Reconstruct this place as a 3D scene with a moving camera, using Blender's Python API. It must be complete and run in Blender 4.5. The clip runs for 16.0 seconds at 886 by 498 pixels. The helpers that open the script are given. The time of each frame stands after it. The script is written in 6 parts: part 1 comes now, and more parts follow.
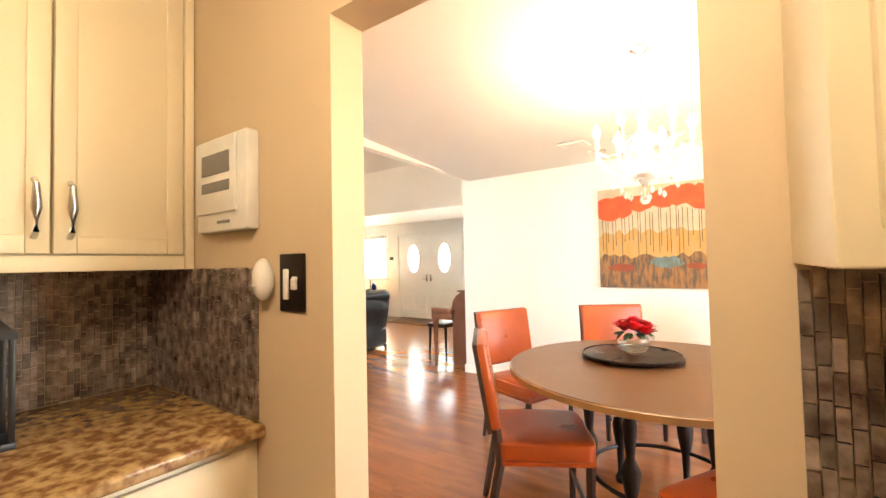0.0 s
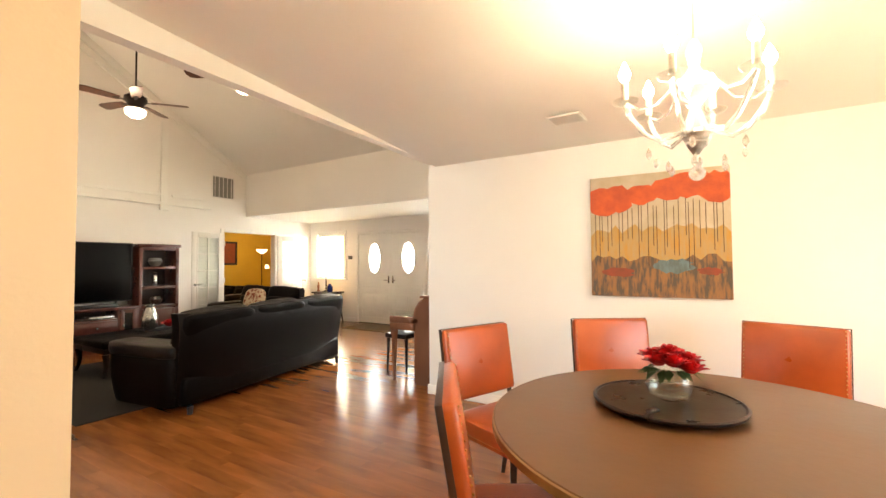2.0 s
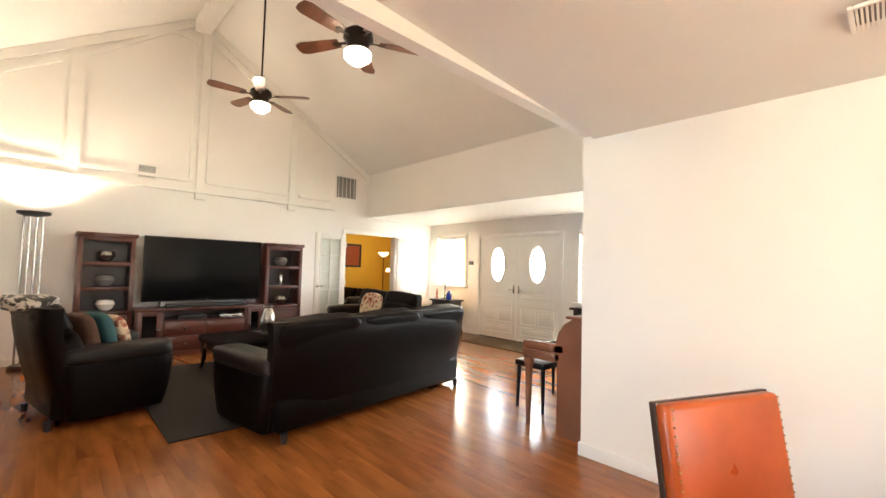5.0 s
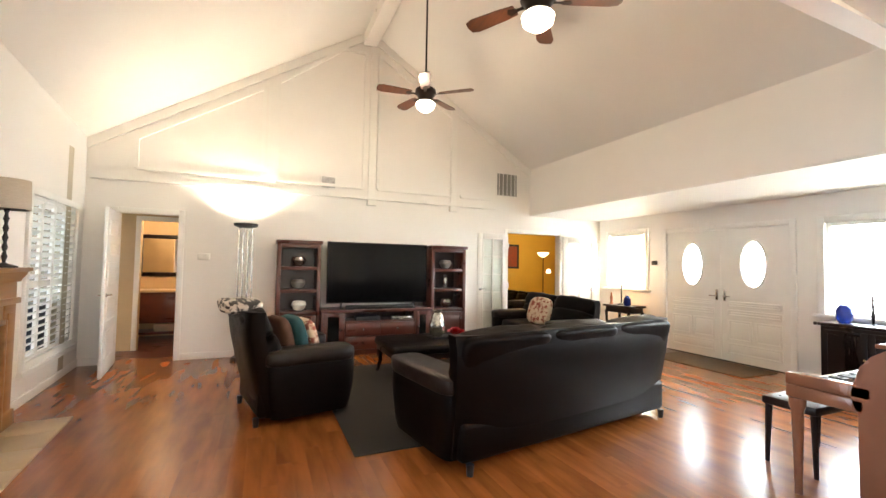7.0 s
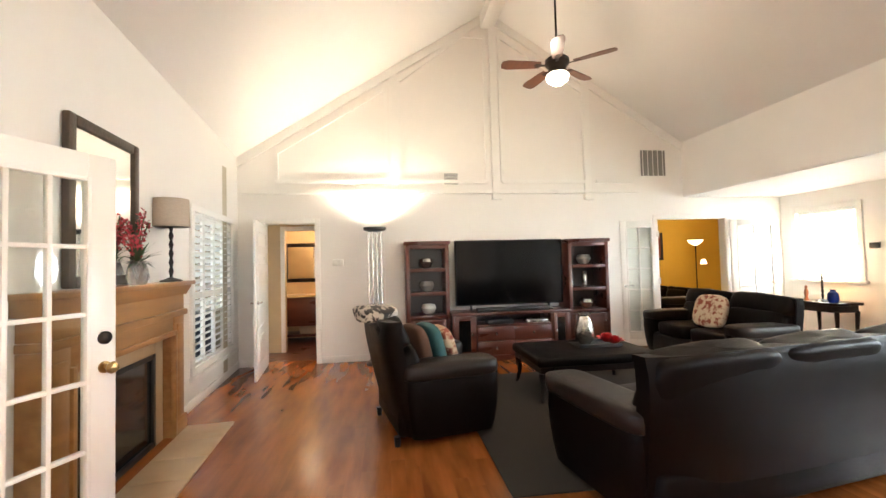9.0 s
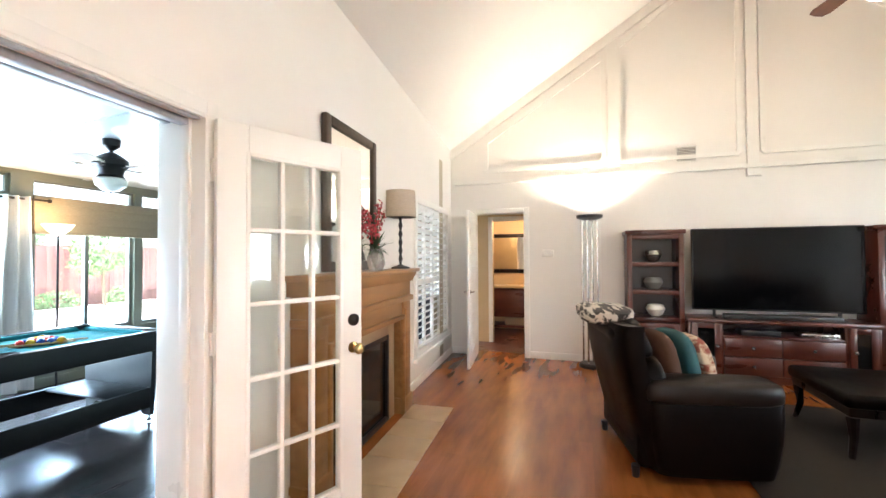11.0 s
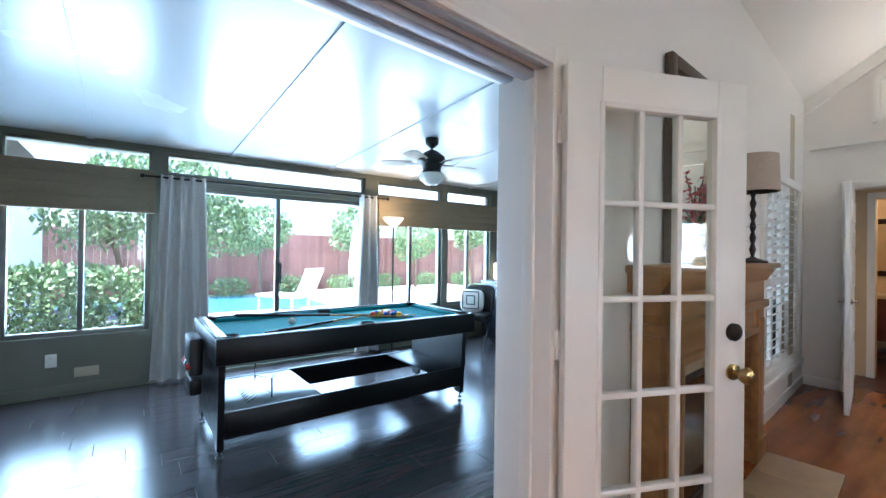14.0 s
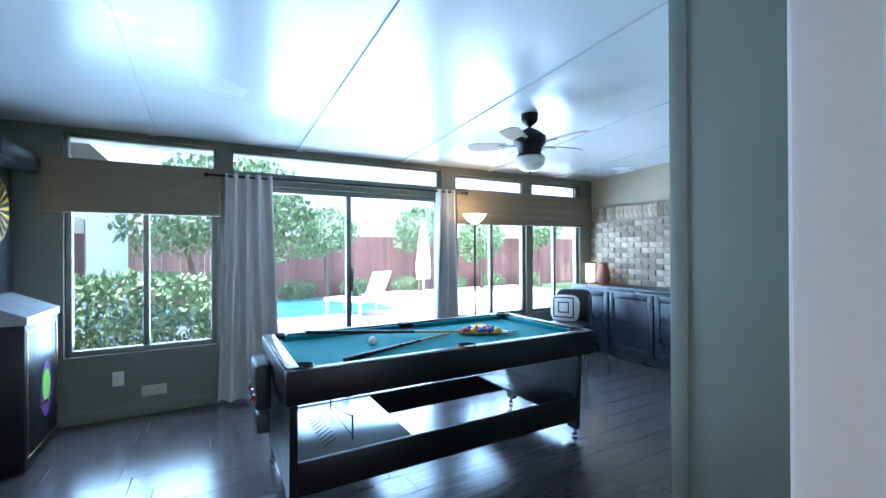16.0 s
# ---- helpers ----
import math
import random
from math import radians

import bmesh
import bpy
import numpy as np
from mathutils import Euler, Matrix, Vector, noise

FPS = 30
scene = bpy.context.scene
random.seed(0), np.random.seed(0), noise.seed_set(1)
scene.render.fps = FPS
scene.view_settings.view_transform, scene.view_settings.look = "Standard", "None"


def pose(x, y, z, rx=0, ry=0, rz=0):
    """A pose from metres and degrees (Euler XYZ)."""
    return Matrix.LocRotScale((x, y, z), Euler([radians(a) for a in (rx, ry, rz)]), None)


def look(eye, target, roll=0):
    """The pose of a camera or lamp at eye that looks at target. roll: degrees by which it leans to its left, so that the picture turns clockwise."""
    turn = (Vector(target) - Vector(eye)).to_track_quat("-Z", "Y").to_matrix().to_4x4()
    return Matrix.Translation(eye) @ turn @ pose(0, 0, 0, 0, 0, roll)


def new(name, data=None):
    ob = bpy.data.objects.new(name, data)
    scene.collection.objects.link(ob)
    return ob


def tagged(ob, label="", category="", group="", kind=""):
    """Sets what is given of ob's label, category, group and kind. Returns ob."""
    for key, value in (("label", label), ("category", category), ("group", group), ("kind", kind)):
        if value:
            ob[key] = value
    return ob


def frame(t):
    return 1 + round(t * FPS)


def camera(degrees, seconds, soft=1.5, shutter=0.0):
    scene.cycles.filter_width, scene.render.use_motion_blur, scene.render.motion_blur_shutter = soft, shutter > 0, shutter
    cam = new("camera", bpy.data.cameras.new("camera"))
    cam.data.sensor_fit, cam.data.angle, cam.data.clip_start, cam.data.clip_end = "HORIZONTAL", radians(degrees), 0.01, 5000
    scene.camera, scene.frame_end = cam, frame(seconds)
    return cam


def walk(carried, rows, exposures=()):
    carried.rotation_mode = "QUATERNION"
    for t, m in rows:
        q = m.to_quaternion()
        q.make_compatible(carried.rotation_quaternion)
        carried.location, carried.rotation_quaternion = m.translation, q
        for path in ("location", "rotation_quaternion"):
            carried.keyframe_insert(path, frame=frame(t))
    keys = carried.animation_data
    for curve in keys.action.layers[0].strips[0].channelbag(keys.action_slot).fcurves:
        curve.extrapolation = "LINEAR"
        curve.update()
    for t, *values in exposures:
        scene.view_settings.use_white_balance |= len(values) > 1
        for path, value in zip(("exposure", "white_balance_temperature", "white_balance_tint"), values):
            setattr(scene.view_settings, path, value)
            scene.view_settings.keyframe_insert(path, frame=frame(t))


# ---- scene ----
cam = camera(93.1, 16.0)
PATH = [
    (0, (0.187, 0.369, 1.373), (-0.968, 2.0, 1.44), -1.2),
    (0.5, (0.075, 0.565, 1.371), (-1.028, 2.231, 1.436), -1.2),
    (1, (-0.03, 0.747, 1.369), (-1.1, 2.435, 1.433), -1.1),
    (1.5, (-0.152, 0.936, 1.371), (-1.199, 2.639, 1.435), -0.7),
    (2, (-0.25, 1.094, 1.375), (-1.273, 2.812, 1.442), -0.4),
    (2.5, (-0.351, 1.288, 1.378), (-1.367, 3.009, 1.45), -0.0),
    (3, (-0.45, 1.446, 1.372), (-1.501, 3.146, 1.451), 0.3),
    (3.2, (-0.508, 1.503, 1.371), (-1.582, 3.188, 1.452), 0.4),
    (5.3, (-1.155, 1.892, 1.373), (-2.684, 3.179, 1.463), 1.7),
    (5.5, (-1.227, 1.904, 1.386), (-2.802, 3.135, 1.471), 1.8),
    (6, (-1.41, 1.927, 1.387), (-3.081, 3.023, 1.476), 1.9),
    (6.5, (-1.554, 1.926, 1.385), (-3.318, 2.865, 1.472), 1.5),
    (7, (-1.721, 1.944, 1.392), (-3.557, 2.732, 1.474), 1.0),
    (7.5, (-1.858, 1.928, 1.375), (-3.744, 2.59, 1.463), 0.5),
    (8, (-2.009, 1.925, 1.37), (-3.933, 2.465, 1.452), 0.0),
    (8.2, (-2.078, 1.925, 1.384), (-4.015, 2.415, 1.465), -0.5),
    (10.3, (-2.581, 1.722, 1.43), (-4.561, 1.444, 1.474), -0.8),
    (10.5, (-2.613, 1.696, 1.424), (-4.575, 1.31, 1.469), -0.7),
    (11, (-2.673, 1.63, 1.414), (-4.57, 0.996, 1.457), -0.3),
    (11.5, (-2.741, 1.533, 1.422), (-4.56, 0.702, 1.458), 0.0),
    (12, (-2.79, 1.451, 1.418), (-4.52, 0.448, 1.448), 0.4),
    (12.5, (-2.809, 1.375, 1.398), (-4.419, 0.189, 1.423), 0.7),
    (13, (-2.832, 1.293, 1.388), (-4.295, -0.07, 1.401), 0.9),
    (13.5, (-2.856, 1.185, 1.384), (-4.176, -0.317, 1.392), 0.8),
    (14, (-2.876, 1.037, 1.369), (-4.077, -0.563, 1.379), 0.8),
    (14.5, (-2.9, 0.852, 1.375), (-4.006, -0.815, 1.377), 0.8),
    (15, (-2.93, 0.643, 1.376), (-3.971, -1.065, 1.375), 0.7),
    (15.5, (-2.97, 0.468, 1.36), (-3.966, -1.266, 1.363), 0.2),
    (16, (-3.0, 0.257, 1.385), (-3.973, -1.49, 1.391), -0.3),
]
EXPO = [(0, 4.1, 6950, 11), (1.0, 3.85, 7100, 11), (2.0, 3.55, 7450, 13), (3.0, 3.5, 7400, 13), (5.5, 3.75, 6600, 12), (8.0, 3.8, 6450, 12), (10.5, 3.9, 6100, 12), (12.0, 3.8, 5900, 13), (13.0, 3.35, 5650, 13), (14.0, 2.8, 5350, 12), (15.0, 2.65, 5200, 12), (16.0, 2.65, 5150, 13)]
walk(cam, [(t, look(eye, target, roll)) for t, eye, target, roll in PATH], EXPO)

# ---- world, sun and lamps ----
world = bpy.data.worlds.new("world")
scene.world = world
world.use_nodes = True
wn = world.node_tree.nodes
sky = wn.new("ShaderNodeTexSky")
sky.sky_type, sky.sun_disc = "NISHITA", False
sky.sun_elevation, sky.sun_rotation = radians(62), radians(70)
world.node_tree.links.new(sky.outputs[0], wn["Background"].inputs[0])
sky.dust_density, sky.air_density = 3.0, 1.0
wn["Background"].inputs[1].default_value = 0.15


LAMP_LEVEL = 0.44


def lamp(name, kind, where, watts, colour, size=0.1, aim=None, size_y=None, spot=None):
    data = bpy.data.lights.new(name, kind)
    data.energy, data.color = watts if kind == "SUN" else watts * LAMP_LEVEL, colour
    if kind == "AREA":
        data.shape, data.size, data.size_y = "RECTANGLE", size, size_y or size
    elif kind == "SUN":
        data.angle = size
    else:
        data.shadow_soft_size = size
    if spot:
        data.spot_size, data.spot_blend = radians(spot), 0.6
    ob = new(name, data)
    ob.matrix_world = look(where, aim) if aim else pose(*where)
    return ob


WARM, SOFT, DAY = (1.0, 0.70, 0.40), (1.0, 0.82, 0.60), (0.62, 0.82, 1.0)
lamp("sun", "SUN", (20, -8, 40), 5.0, (1.0, 0.95, 0.86), 0.009, (0, -1, 0))
lamp("chandelier_light", "POINT", (-0.23, 2.9, 2.12), 8.4, SOFT, 0.22)
lamp("fan_light", "POINT", (-4.3, 3.8, 3.08), 6.37, SOFT, 0.12)
lamp("fan_light", "POINT", (-6.7, 3.8, 3.26), 6.37, SOFT, 0.12)
lamp("torchiere_light", "SPOT", (-8.45, 1.71, 1.99), 31, SOFT, 0.1, (-8.45, 1.66, 4), spot=150)
lamp("office_light", "POINT", (-10.9, 8.75, 1.95), 8.75, WARM, 0.12)
lamp("bath_light", "POINT", (-10.0, 0.5, 2.2), 8.75, WARM, 0.12)
lamp("entry_lamp_light", "POINT", (-7.75, 8.25, 1.42), 1.33, WARM, 0.08)
# unseen source, placed to account for the kitchen's warm light
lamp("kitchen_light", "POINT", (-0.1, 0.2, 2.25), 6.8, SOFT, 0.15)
lamp("floor_lamp_light", "POINT", (-5.68, -3.8, 1.86), 3.2, WARM, 0.08)
# the sky's light at the windows
lamp("daylight_slider", "AREA", (-4.4, -4.3, 1.1), 60, DAY, 1.9, (-4.4, 0, 1.1), 1.9)
lamp("daylight_south", "AREA", (-2.5, -4.3, 1.2), 27, DAY, 1.0, (-2.5, 0, 1.2), 1.2)
lamp("daylight_southwest", "AREA", (-6.8, -4.3, 1.2), 43, DAY, 1.8, (-6.8, 0, 1.2), 1.2)
lamp("daylight_front", "AREA", (-7.97, 8.9, 1.5), 17.94, (0.9, 0.95, 1), 0.95, (-7.97, 0, 1.4), 1.1)
lamp("daylight_front", "AREA", (-4.1, 8.9, 1.45), 20.06, (0.9, 0.95, 1), 1.2, (-4.1, 0, 1.3), 1.2)
# fill lamp added at the unseen east opening to brighten the dining room
lamp("dining_fill", "AREA", (2.75, 3.0, 1.4), 10, (0.95, 0.97, 1), 1.8, (0, 3.0, 1.2), 1.5)

# ---- materials ----
def material(name, colour, rough=0.5, metal=0.0, second=None, scale=8.0, stretch=(1, 1, 1), bump=0.05, fine=60.0, coat=0.0,
             random_shade=0.0, glow=None, transmission=0.0, detail=6.0, contrast=(0.3, 0.7), wave=None, rough_vary=0.12, gloss=0.5):
    m = bpy.data.materials.new(name)
    m.use_nodes = True
    n, l = m.node_tree.nodes, m.node_tree.links
    b = n["Principled BSDF"]
    b.inputs["Roughness"].default_value, b.inputs["Metallic"].default_value = rough, metal
    b.inputs["Coat Weight"].default_value = coat
    b.inputs["Specular IOR Level"].default_value = gloss
    b.inputs["Coat Roughness"].default_value = 0.2
    b.inputs["Transmission Weight"].default_value = transmission
    second = second or tuple(c * 0.86 for c in colour)
    tc = n.new("ShaderNodeTexCoord")
    mp = n.new("ShaderNodeMapping")
    mp.inputs["Scale"].default_value = stretch
    l.new(tc.outputs["Object"], mp.inputs[0])
    no = n.new("ShaderNodeTexNoise")
    no.inputs["Scale"].default_value, no.inputs["Detail"].default_value = scale, detail
    l.new(mp.outputs[0], no.inputs["Vector"])
    ramp = n.new("ShaderNodeValToRGB")
    ramp.color_ramp.elements[0].position, ramp.color_ramp.elements[1].position = contrast
    ramp.color_ramp.elements[0].color, ramp.color_ramp.elements[1].color = (*second, 1), (*colour, 1)
    l.new(no.outputs[0], ramp.inputs[0])
    out = ramp.outputs[0]
    if random_shade:
        info = n.new("ShaderNodeObjectInfo")
        geo = n.new("ShaderNodeNewGeometry")
        add = n.new("ShaderNodeMath")
        l.new(info.outputs["Random"], add.inputs[0])
        l.new(geo.outputs["Random Per Island"], add.inputs[1])
        fr = n.new("ShaderNodeMath")
        fr.operation = "FRACT"
        l.new(add.outputs[0], fr.inputs[0])
        mr = n.new("ShaderNodeMapRange")
        mr.inputs["To Min"].default_value, mr.inputs["To Max"].default_value = 1 - random_shade, 1 + random_shade
        l.new(fr.outputs[0], mr.inputs[0])
        hs = n.new("ShaderNodeHueSaturation")
        l.new(mr.outputs[0], hs.inputs["Value"])
        l.new(out, hs.inputs["Color"])
        out = hs.outputs[0]
    l.new(out, b.inputs["Base Color"])
    f2 = n.new("ShaderNodeTexNoise")
    f2.inputs["Scale"].default_value, f2.inputs["Detail"].default_value = fine, 4
    l.new(mp.outputs[0], f2.inputs["Vector"])
    bu = n.new("ShaderNodeBump")
    bu.inputs["Strength"].default_value, bu.inputs["Distance"].default_value = bump, 0.01
    l.new(f2.outputs[0], bu.inputs["Height"])
    l.new(bu.outputs[0], b.inputs["Normal"])
    if rough_vary:
        rr = n.new("ShaderNodeMapRange")
        rr.inputs["To Min"].default_value, rr.inputs["To Max"].default_value = max(0.02, rough - rough_vary), min(1, rough + rough_vary)
        l.new(no.outputs[0], rr.inputs[0])
        l.new(rr.outputs[0], b.inputs["Roughness"])
    if glow:
        b.inputs["Emission Color"].default_value, b.inputs["Emission Strength"].default_value = (*glow[0], 1), glow[1]
    return m


def glass_material(name, tint=(0.95, 0.98, 0.97), rough=0.0, gloss=0.12):
    m = bpy.data.materials.new(name)
    m.use_nodes = True
    n, l = m.node_tree.nodes, m.node_tree.links
    n.remove(n["Principled BSDF"])
    tr, gl, mix, fr = n.new("ShaderNodeBsdfTransparent"), n.new("ShaderNodeBsdfGlossy"), n.new("ShaderNodeMixShader"), n.new("ShaderNodeLayerWeight")
    tr.inputs[0].default_value = (*tint, 1)
    gl.inputs["Roughness"].default_value = rough
    fr.inputs[0].default_value = 0.5
    pw5, lift = n.new("ShaderNodeMath"), n.new("ShaderNodeMath")
    pw5.operation, lift.operation = "POWER", "MULTIPLY_ADD"
    pw5.inputs[1].default_value, lift.inputs[1].default_value, lift.inputs[2].default_value = 4.0, 0.9, 0.045
    l.new(fr.outputs["Facing"], pw5.inputs[0])
    l.new(pw5.outputs[0], lift.inputs[0])
    l.new(lift.outputs[0], mix.inputs[0])
    l.new(tr.outputs[0], mix.inputs[1])
    l.new(gl.outputs[0], mix.inputs[2])
    l.new(mix.outputs[0], n["Material Output"].inputs[0])
    return m


M = {
    "wall": material("wall_paint", (0.83, 0.80, 0.75), 0.55, second=(0.80, 0.77, 0.72), scale=1.2, bump=0.04, fine=180, rough_vary=0.05),
    "ceiling": material("ceiling_paint", (0.82, 0.80, 0.76), 0.7, second=(0.79, 0.77, 0.73), scale=1.0, bump=0.08, fine=120, rough_vary=0.05),
    "trim": material("white_trim_paint", (0.84, 0.82, 0.77), 0.32, second=(0.80, 0.78, 0.73), scale=3, bump=0.02),
    "kitchen_wall": material("tan_wall_paint", (0.60, 0.47, 0.31), 0.55, second=(0.57, 0.44, 0.29), scale=1.5, bump=0.04, fine=180),
    "cream": material("cream_cabinet_paint", (0.79, 0.69, 0.48), 0.35, second=(0.75, 0.65, 0.44), scale=4, stretch=(1, 1, 0.15), bump=0.03),
    "floor": material("oak_floor", (0.36, 0.125, 0.030), 0.24, second=(0.20, 0.060, 0.0145), scale=2.6, stretch=(0.6, 3.2, 1), bump=0.0, fine=40, random_shade=0.08, coat=0.1, detail=3.5, contrast=(0.3, 0.7), rough_vary=0.02),
    "tile": material("dark_wood_tile", (0.065, 0.055, 0.055), 0.22, second=(0.035, 0.029, 0.03), scale=5, stretch=(0.6, 6, 1), bump=0.03, random_shade=0.25, coat=0.2, rough_vary=0.06),
    "grout": material("grout", (0.16, 0.15, 0.15), 0.8, scale=30),
    "underfloor": material("floor_joint", (0.17, 0.06, 0.02), 0.4, scale=20),
    "leather": material("black_leather", (0.0042, 0.0019, 0.0015), 0.42, second=(0.0022, 0.0011, 0.0009), gloss=0.10, scale=6, bump=0.15, fine=220, rough_vary=0.1),
    "leather_arm": material("brown_arm_leather", (0.014, 0.0085, 0.006), 0.36, gloss=0.28, second=(0.007, 0.0045, 0.0035), scale=5, bump=0.2, fine=200),
    "orange": material("orange_leather", (0.44, 0.085, 0.016), 0.3, second=(0.27, 0.045, 0.009), scale=3.5, bump=0.12, fine=150, rough_vary=0.1),
    "chair_wood": material("dark_chair_wood", (0.05, 0.022, 0.012), 0.4, second=(0.028, 0.013, 0.008), scale=10, stretch=(1, 1, 0.2)),
    "table": material("bronzed_table_top", (0.145, 0.068, 0.026), 0.36, gloss=0.35, second=(0.08, 0.036, 0.015), scale=3, stretch=(1, 1, 1), bump=0.05, fine=25, coat=0.1, contrast=(0.2, 0.8)),
    "table_edge": material("table_rim_brass", (0.26, 0.14, 0.05), 0.35, scale=12),
    "iron": material("dark_iron", (0.022, 0.019, 0.018), 0.4, metal=0.6, scale=15, bump=0.1),
    "espresso": material("espresso_wood", (0.013, 0.0065, 0.0055), 0.3, gloss=0.25, second=(0.007, 0.004, 0.0035), scale=8, stretch=(1, 1, 0.2)),
    "mahogany": material("mahogany", (0.105, 0.024, 0.013), 0.3, second=(0.055, 0.013, 0.008), scale=7, stretch=(1, 0.25, 1), bump=0.04, coat=0.2),
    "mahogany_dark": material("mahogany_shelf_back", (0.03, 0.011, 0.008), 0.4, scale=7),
    "screen": material("black_screen", (0.002, 0.002, 0.0025), 0.14, gloss=0.2, scale=2, bump=0, rough_vary=0.02),
    "black": material("black_plastic", (0.012, 0.012, 0.013), 0.4, scale=20),
    "pine": material("honey_oak", (0.42, 0.215, 0.075), 0.35, second=(0.27, 0.125, 0.04), scale=5, stretch=(0.3, 3, 3), bump=0.04, coat=0.15),
    "stone": material("hearth_stone", (0.55, 0.42, 0.27), 0.4, second=(0.45, 0.32, 0.19), scale=4, bump=0.06),
    "firebox": material("firebox_glass", (0.006, 0.006, 0.006), 0.08, scale=3, bump=0.0, rough_vary=0.02),
    "linen": material("linen_shade", (0.50, 0.42, 0.33), 0.8, second=(0.44, 0.37, 0.29), scale=40, stretch=(1, 1, 4), bump=0.1),
    "granite": material("brown_granite", (0.50, 0.33, 0.14), 0.18, second=(0.20, 0.09, 0.035), scale=30, bump=0.02, detail=10, contrast=(0.38, 0.62)),
    "mosaic": material("metal_mosaic", (0.36, 0.29, 0.24), 0.32, metal=0.35, second=(0.10, 0.065, 0.05), scale=28, bump=0.3, fine=60, random_shade=0.45, contrast=(0.35, 0.65)),
    "steel": material("brushed_steel", (0.62, 0.61, 0.59), 0.25, metal=1.0, scale=30),
    "weatherstrip": material("grey_weatherstrip", (0.42, 0.43, 0.44), 0.5, second=(0.37, 0.38, 0.39), scale=12),
    "brass": material("brass", (0.45, 0.30, 0.12), 0.3, metal=1.0, scale=30),
    "bronze": material("oil_bronze", (0.03, 0.022, 0.018), 0.4, metal=0.8, scale=20),
    "white": material("white_plastic", (0.8, 0.78, 0.72), 0.4, scale=10),
    "grey_slot": material("grey_grille", (0.22, 0.21, 0.19), 0.6, scale=20),
    "glass": glass_material("clear_glass"),
    "mirror": material("mirror_glass", (0.88, 0.89, 0.88), 0.02, metal=1.0, second=(0.87, 0.88, 0.87), bump=0, rough_vary=0.0),
    "crystal": material("crystal", (0.92, 0.93, 0.93), 0.05, transmission=0.75, scale=10, bump=0, rough_vary=0),
    "bulb": material("lit_bulb", (1, 0.9, 0.75), 0.5, glow=((1.0, 0.82, 0.58), 12)),
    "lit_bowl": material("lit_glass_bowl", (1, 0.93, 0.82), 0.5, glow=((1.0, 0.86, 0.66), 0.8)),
    "lit_shade": material("lit_shade", (0.9, 0.75, 0.5), 0.6, glow=((1.0, 0.70, 0.36), 0.5)),
    "fan_blade": material("walnut_blade", (0.115, 0.042, 0.02), 0.35, second=(0.06, 0.022, 0.012), scale=9, stretch=(0.3, 3, 1)),
    "yellow": material("yellow_wall_paint", (0.66, 0.45, 0.07), 0.6, second=(0.62, 0.42, 0.06), scale=2),
    "burgundy": material("burgundy_leather", (0.05, 0.008, 0.009), 0.35, scale=8, bump=0.15),
    "bath_wall": material("beige_bath_paint", (0.58, 0.44, 0.26), 0.6, scale=2),
    "bath_tile": material("beige_bath_tile", (0.55, 0.42, 0.25), 0.35, scale=6),
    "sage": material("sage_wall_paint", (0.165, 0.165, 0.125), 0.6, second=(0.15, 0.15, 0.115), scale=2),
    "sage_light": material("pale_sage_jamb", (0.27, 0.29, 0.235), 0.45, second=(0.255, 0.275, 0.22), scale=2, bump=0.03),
    "cream_wall": material("cream_sunroom_paint", (0.5, 0.44, 0.32), 0.6, scale=2),
    "panel": material("aluminium_roof_panel", (0.60, 0.63, 0.64), 0.26, second=(0.57, 0.60, 0.61), scale=1.5, bump=0.015, fine=6, rough_vary=0.05),
    "alu": material("aluminium_frame", (0.20, 0.20, 0.17), 0.4, metal=0.5, scale=20),
    "curtain": material("silver_curtain", (0.64, 0.62, 0.59), 0.5, second=(0.56, 0.54, 0.52), scale=14, stretch=(3, 3, 0.3), bump=0.1, fine=200),
    "roman": material("roman_shade_cloth", (0.25, 0.20, 0.13), 0.85, second=(0.20, 0.16, 0.10), scale=30, stretch=(1, 1, 6), bump=0.2),
    "felt": material("teal_felt", (0.012, 0.20, 0.22), 0.95, second=(0.010, 0.17, 0.19), scale=20, bump=0.15, fine=400, rough_vary=0),
    "black_lam": material("black_laminate", (0.008, 0.008, 0.0095), 0.36, gloss=0.25, scale=15, bump=0.02),
    "grey_board": material("grey_playfield", (0.34, 0.36, 0.38), 0.2, scale=6, bump=0.0),
    "navy": material("dark_navy_paint", (0.014, 0.018, 0.028), 0.3, second=(0.011, 0.014, 0.022), scale=6),
    # whitewashed brick, its colour raised to carry the wall's specular light
    "brick": material("whitewashed_brick", (0.52, 0.43, 0.32), 0.85, second=(0.26, 0.19, 0.13), scale=10, bump=0.4, random_shade=0.45),
    "mortar": material("mortar", (0.36, 0.32, 0.25), 0.9, scale=20, bump=0.3),
    "rug": material("dark_rug", (0.026, 0.020, 0.014), 0.95, second=(0.019, 0.015, 0.011), scale=12, bump=0.5, fine=300),
    "mat": material("entry_mat", (0.13, 0.09, 0.045), 0.9, second=(0.09, 0.06, 0.03), scale=18, bump=0.4, fine=200),
    "red": material("red_petal", (0.55, 0.012, 0.018), 0.5, second=(0.36, 0.006, 0.010), scale=30, random_shade=0.25),
    "pink": material("coral_petal", (0.62, 0.07, 0.09), 0.5, second=(0.45, 0.04, 0.06), scale=30, random_shade=0.25),
    "leaf": material("plant_leaf", (0.045, 0.10, 0.03), 0.5, second=(0.025, 0.06, 0.018), scale=20, random_shade=0.35),
    "hedge_leaf": material("hedge_leaf", (0.17, 0.25, 0.11), 0.45, second=(0.09, 0.15, 0.055), scale=8, random_shade=0.5),
    "bark": material("bark", (0.16, 0.11, 0.075), 0.9, scale=12, bump=0.5),
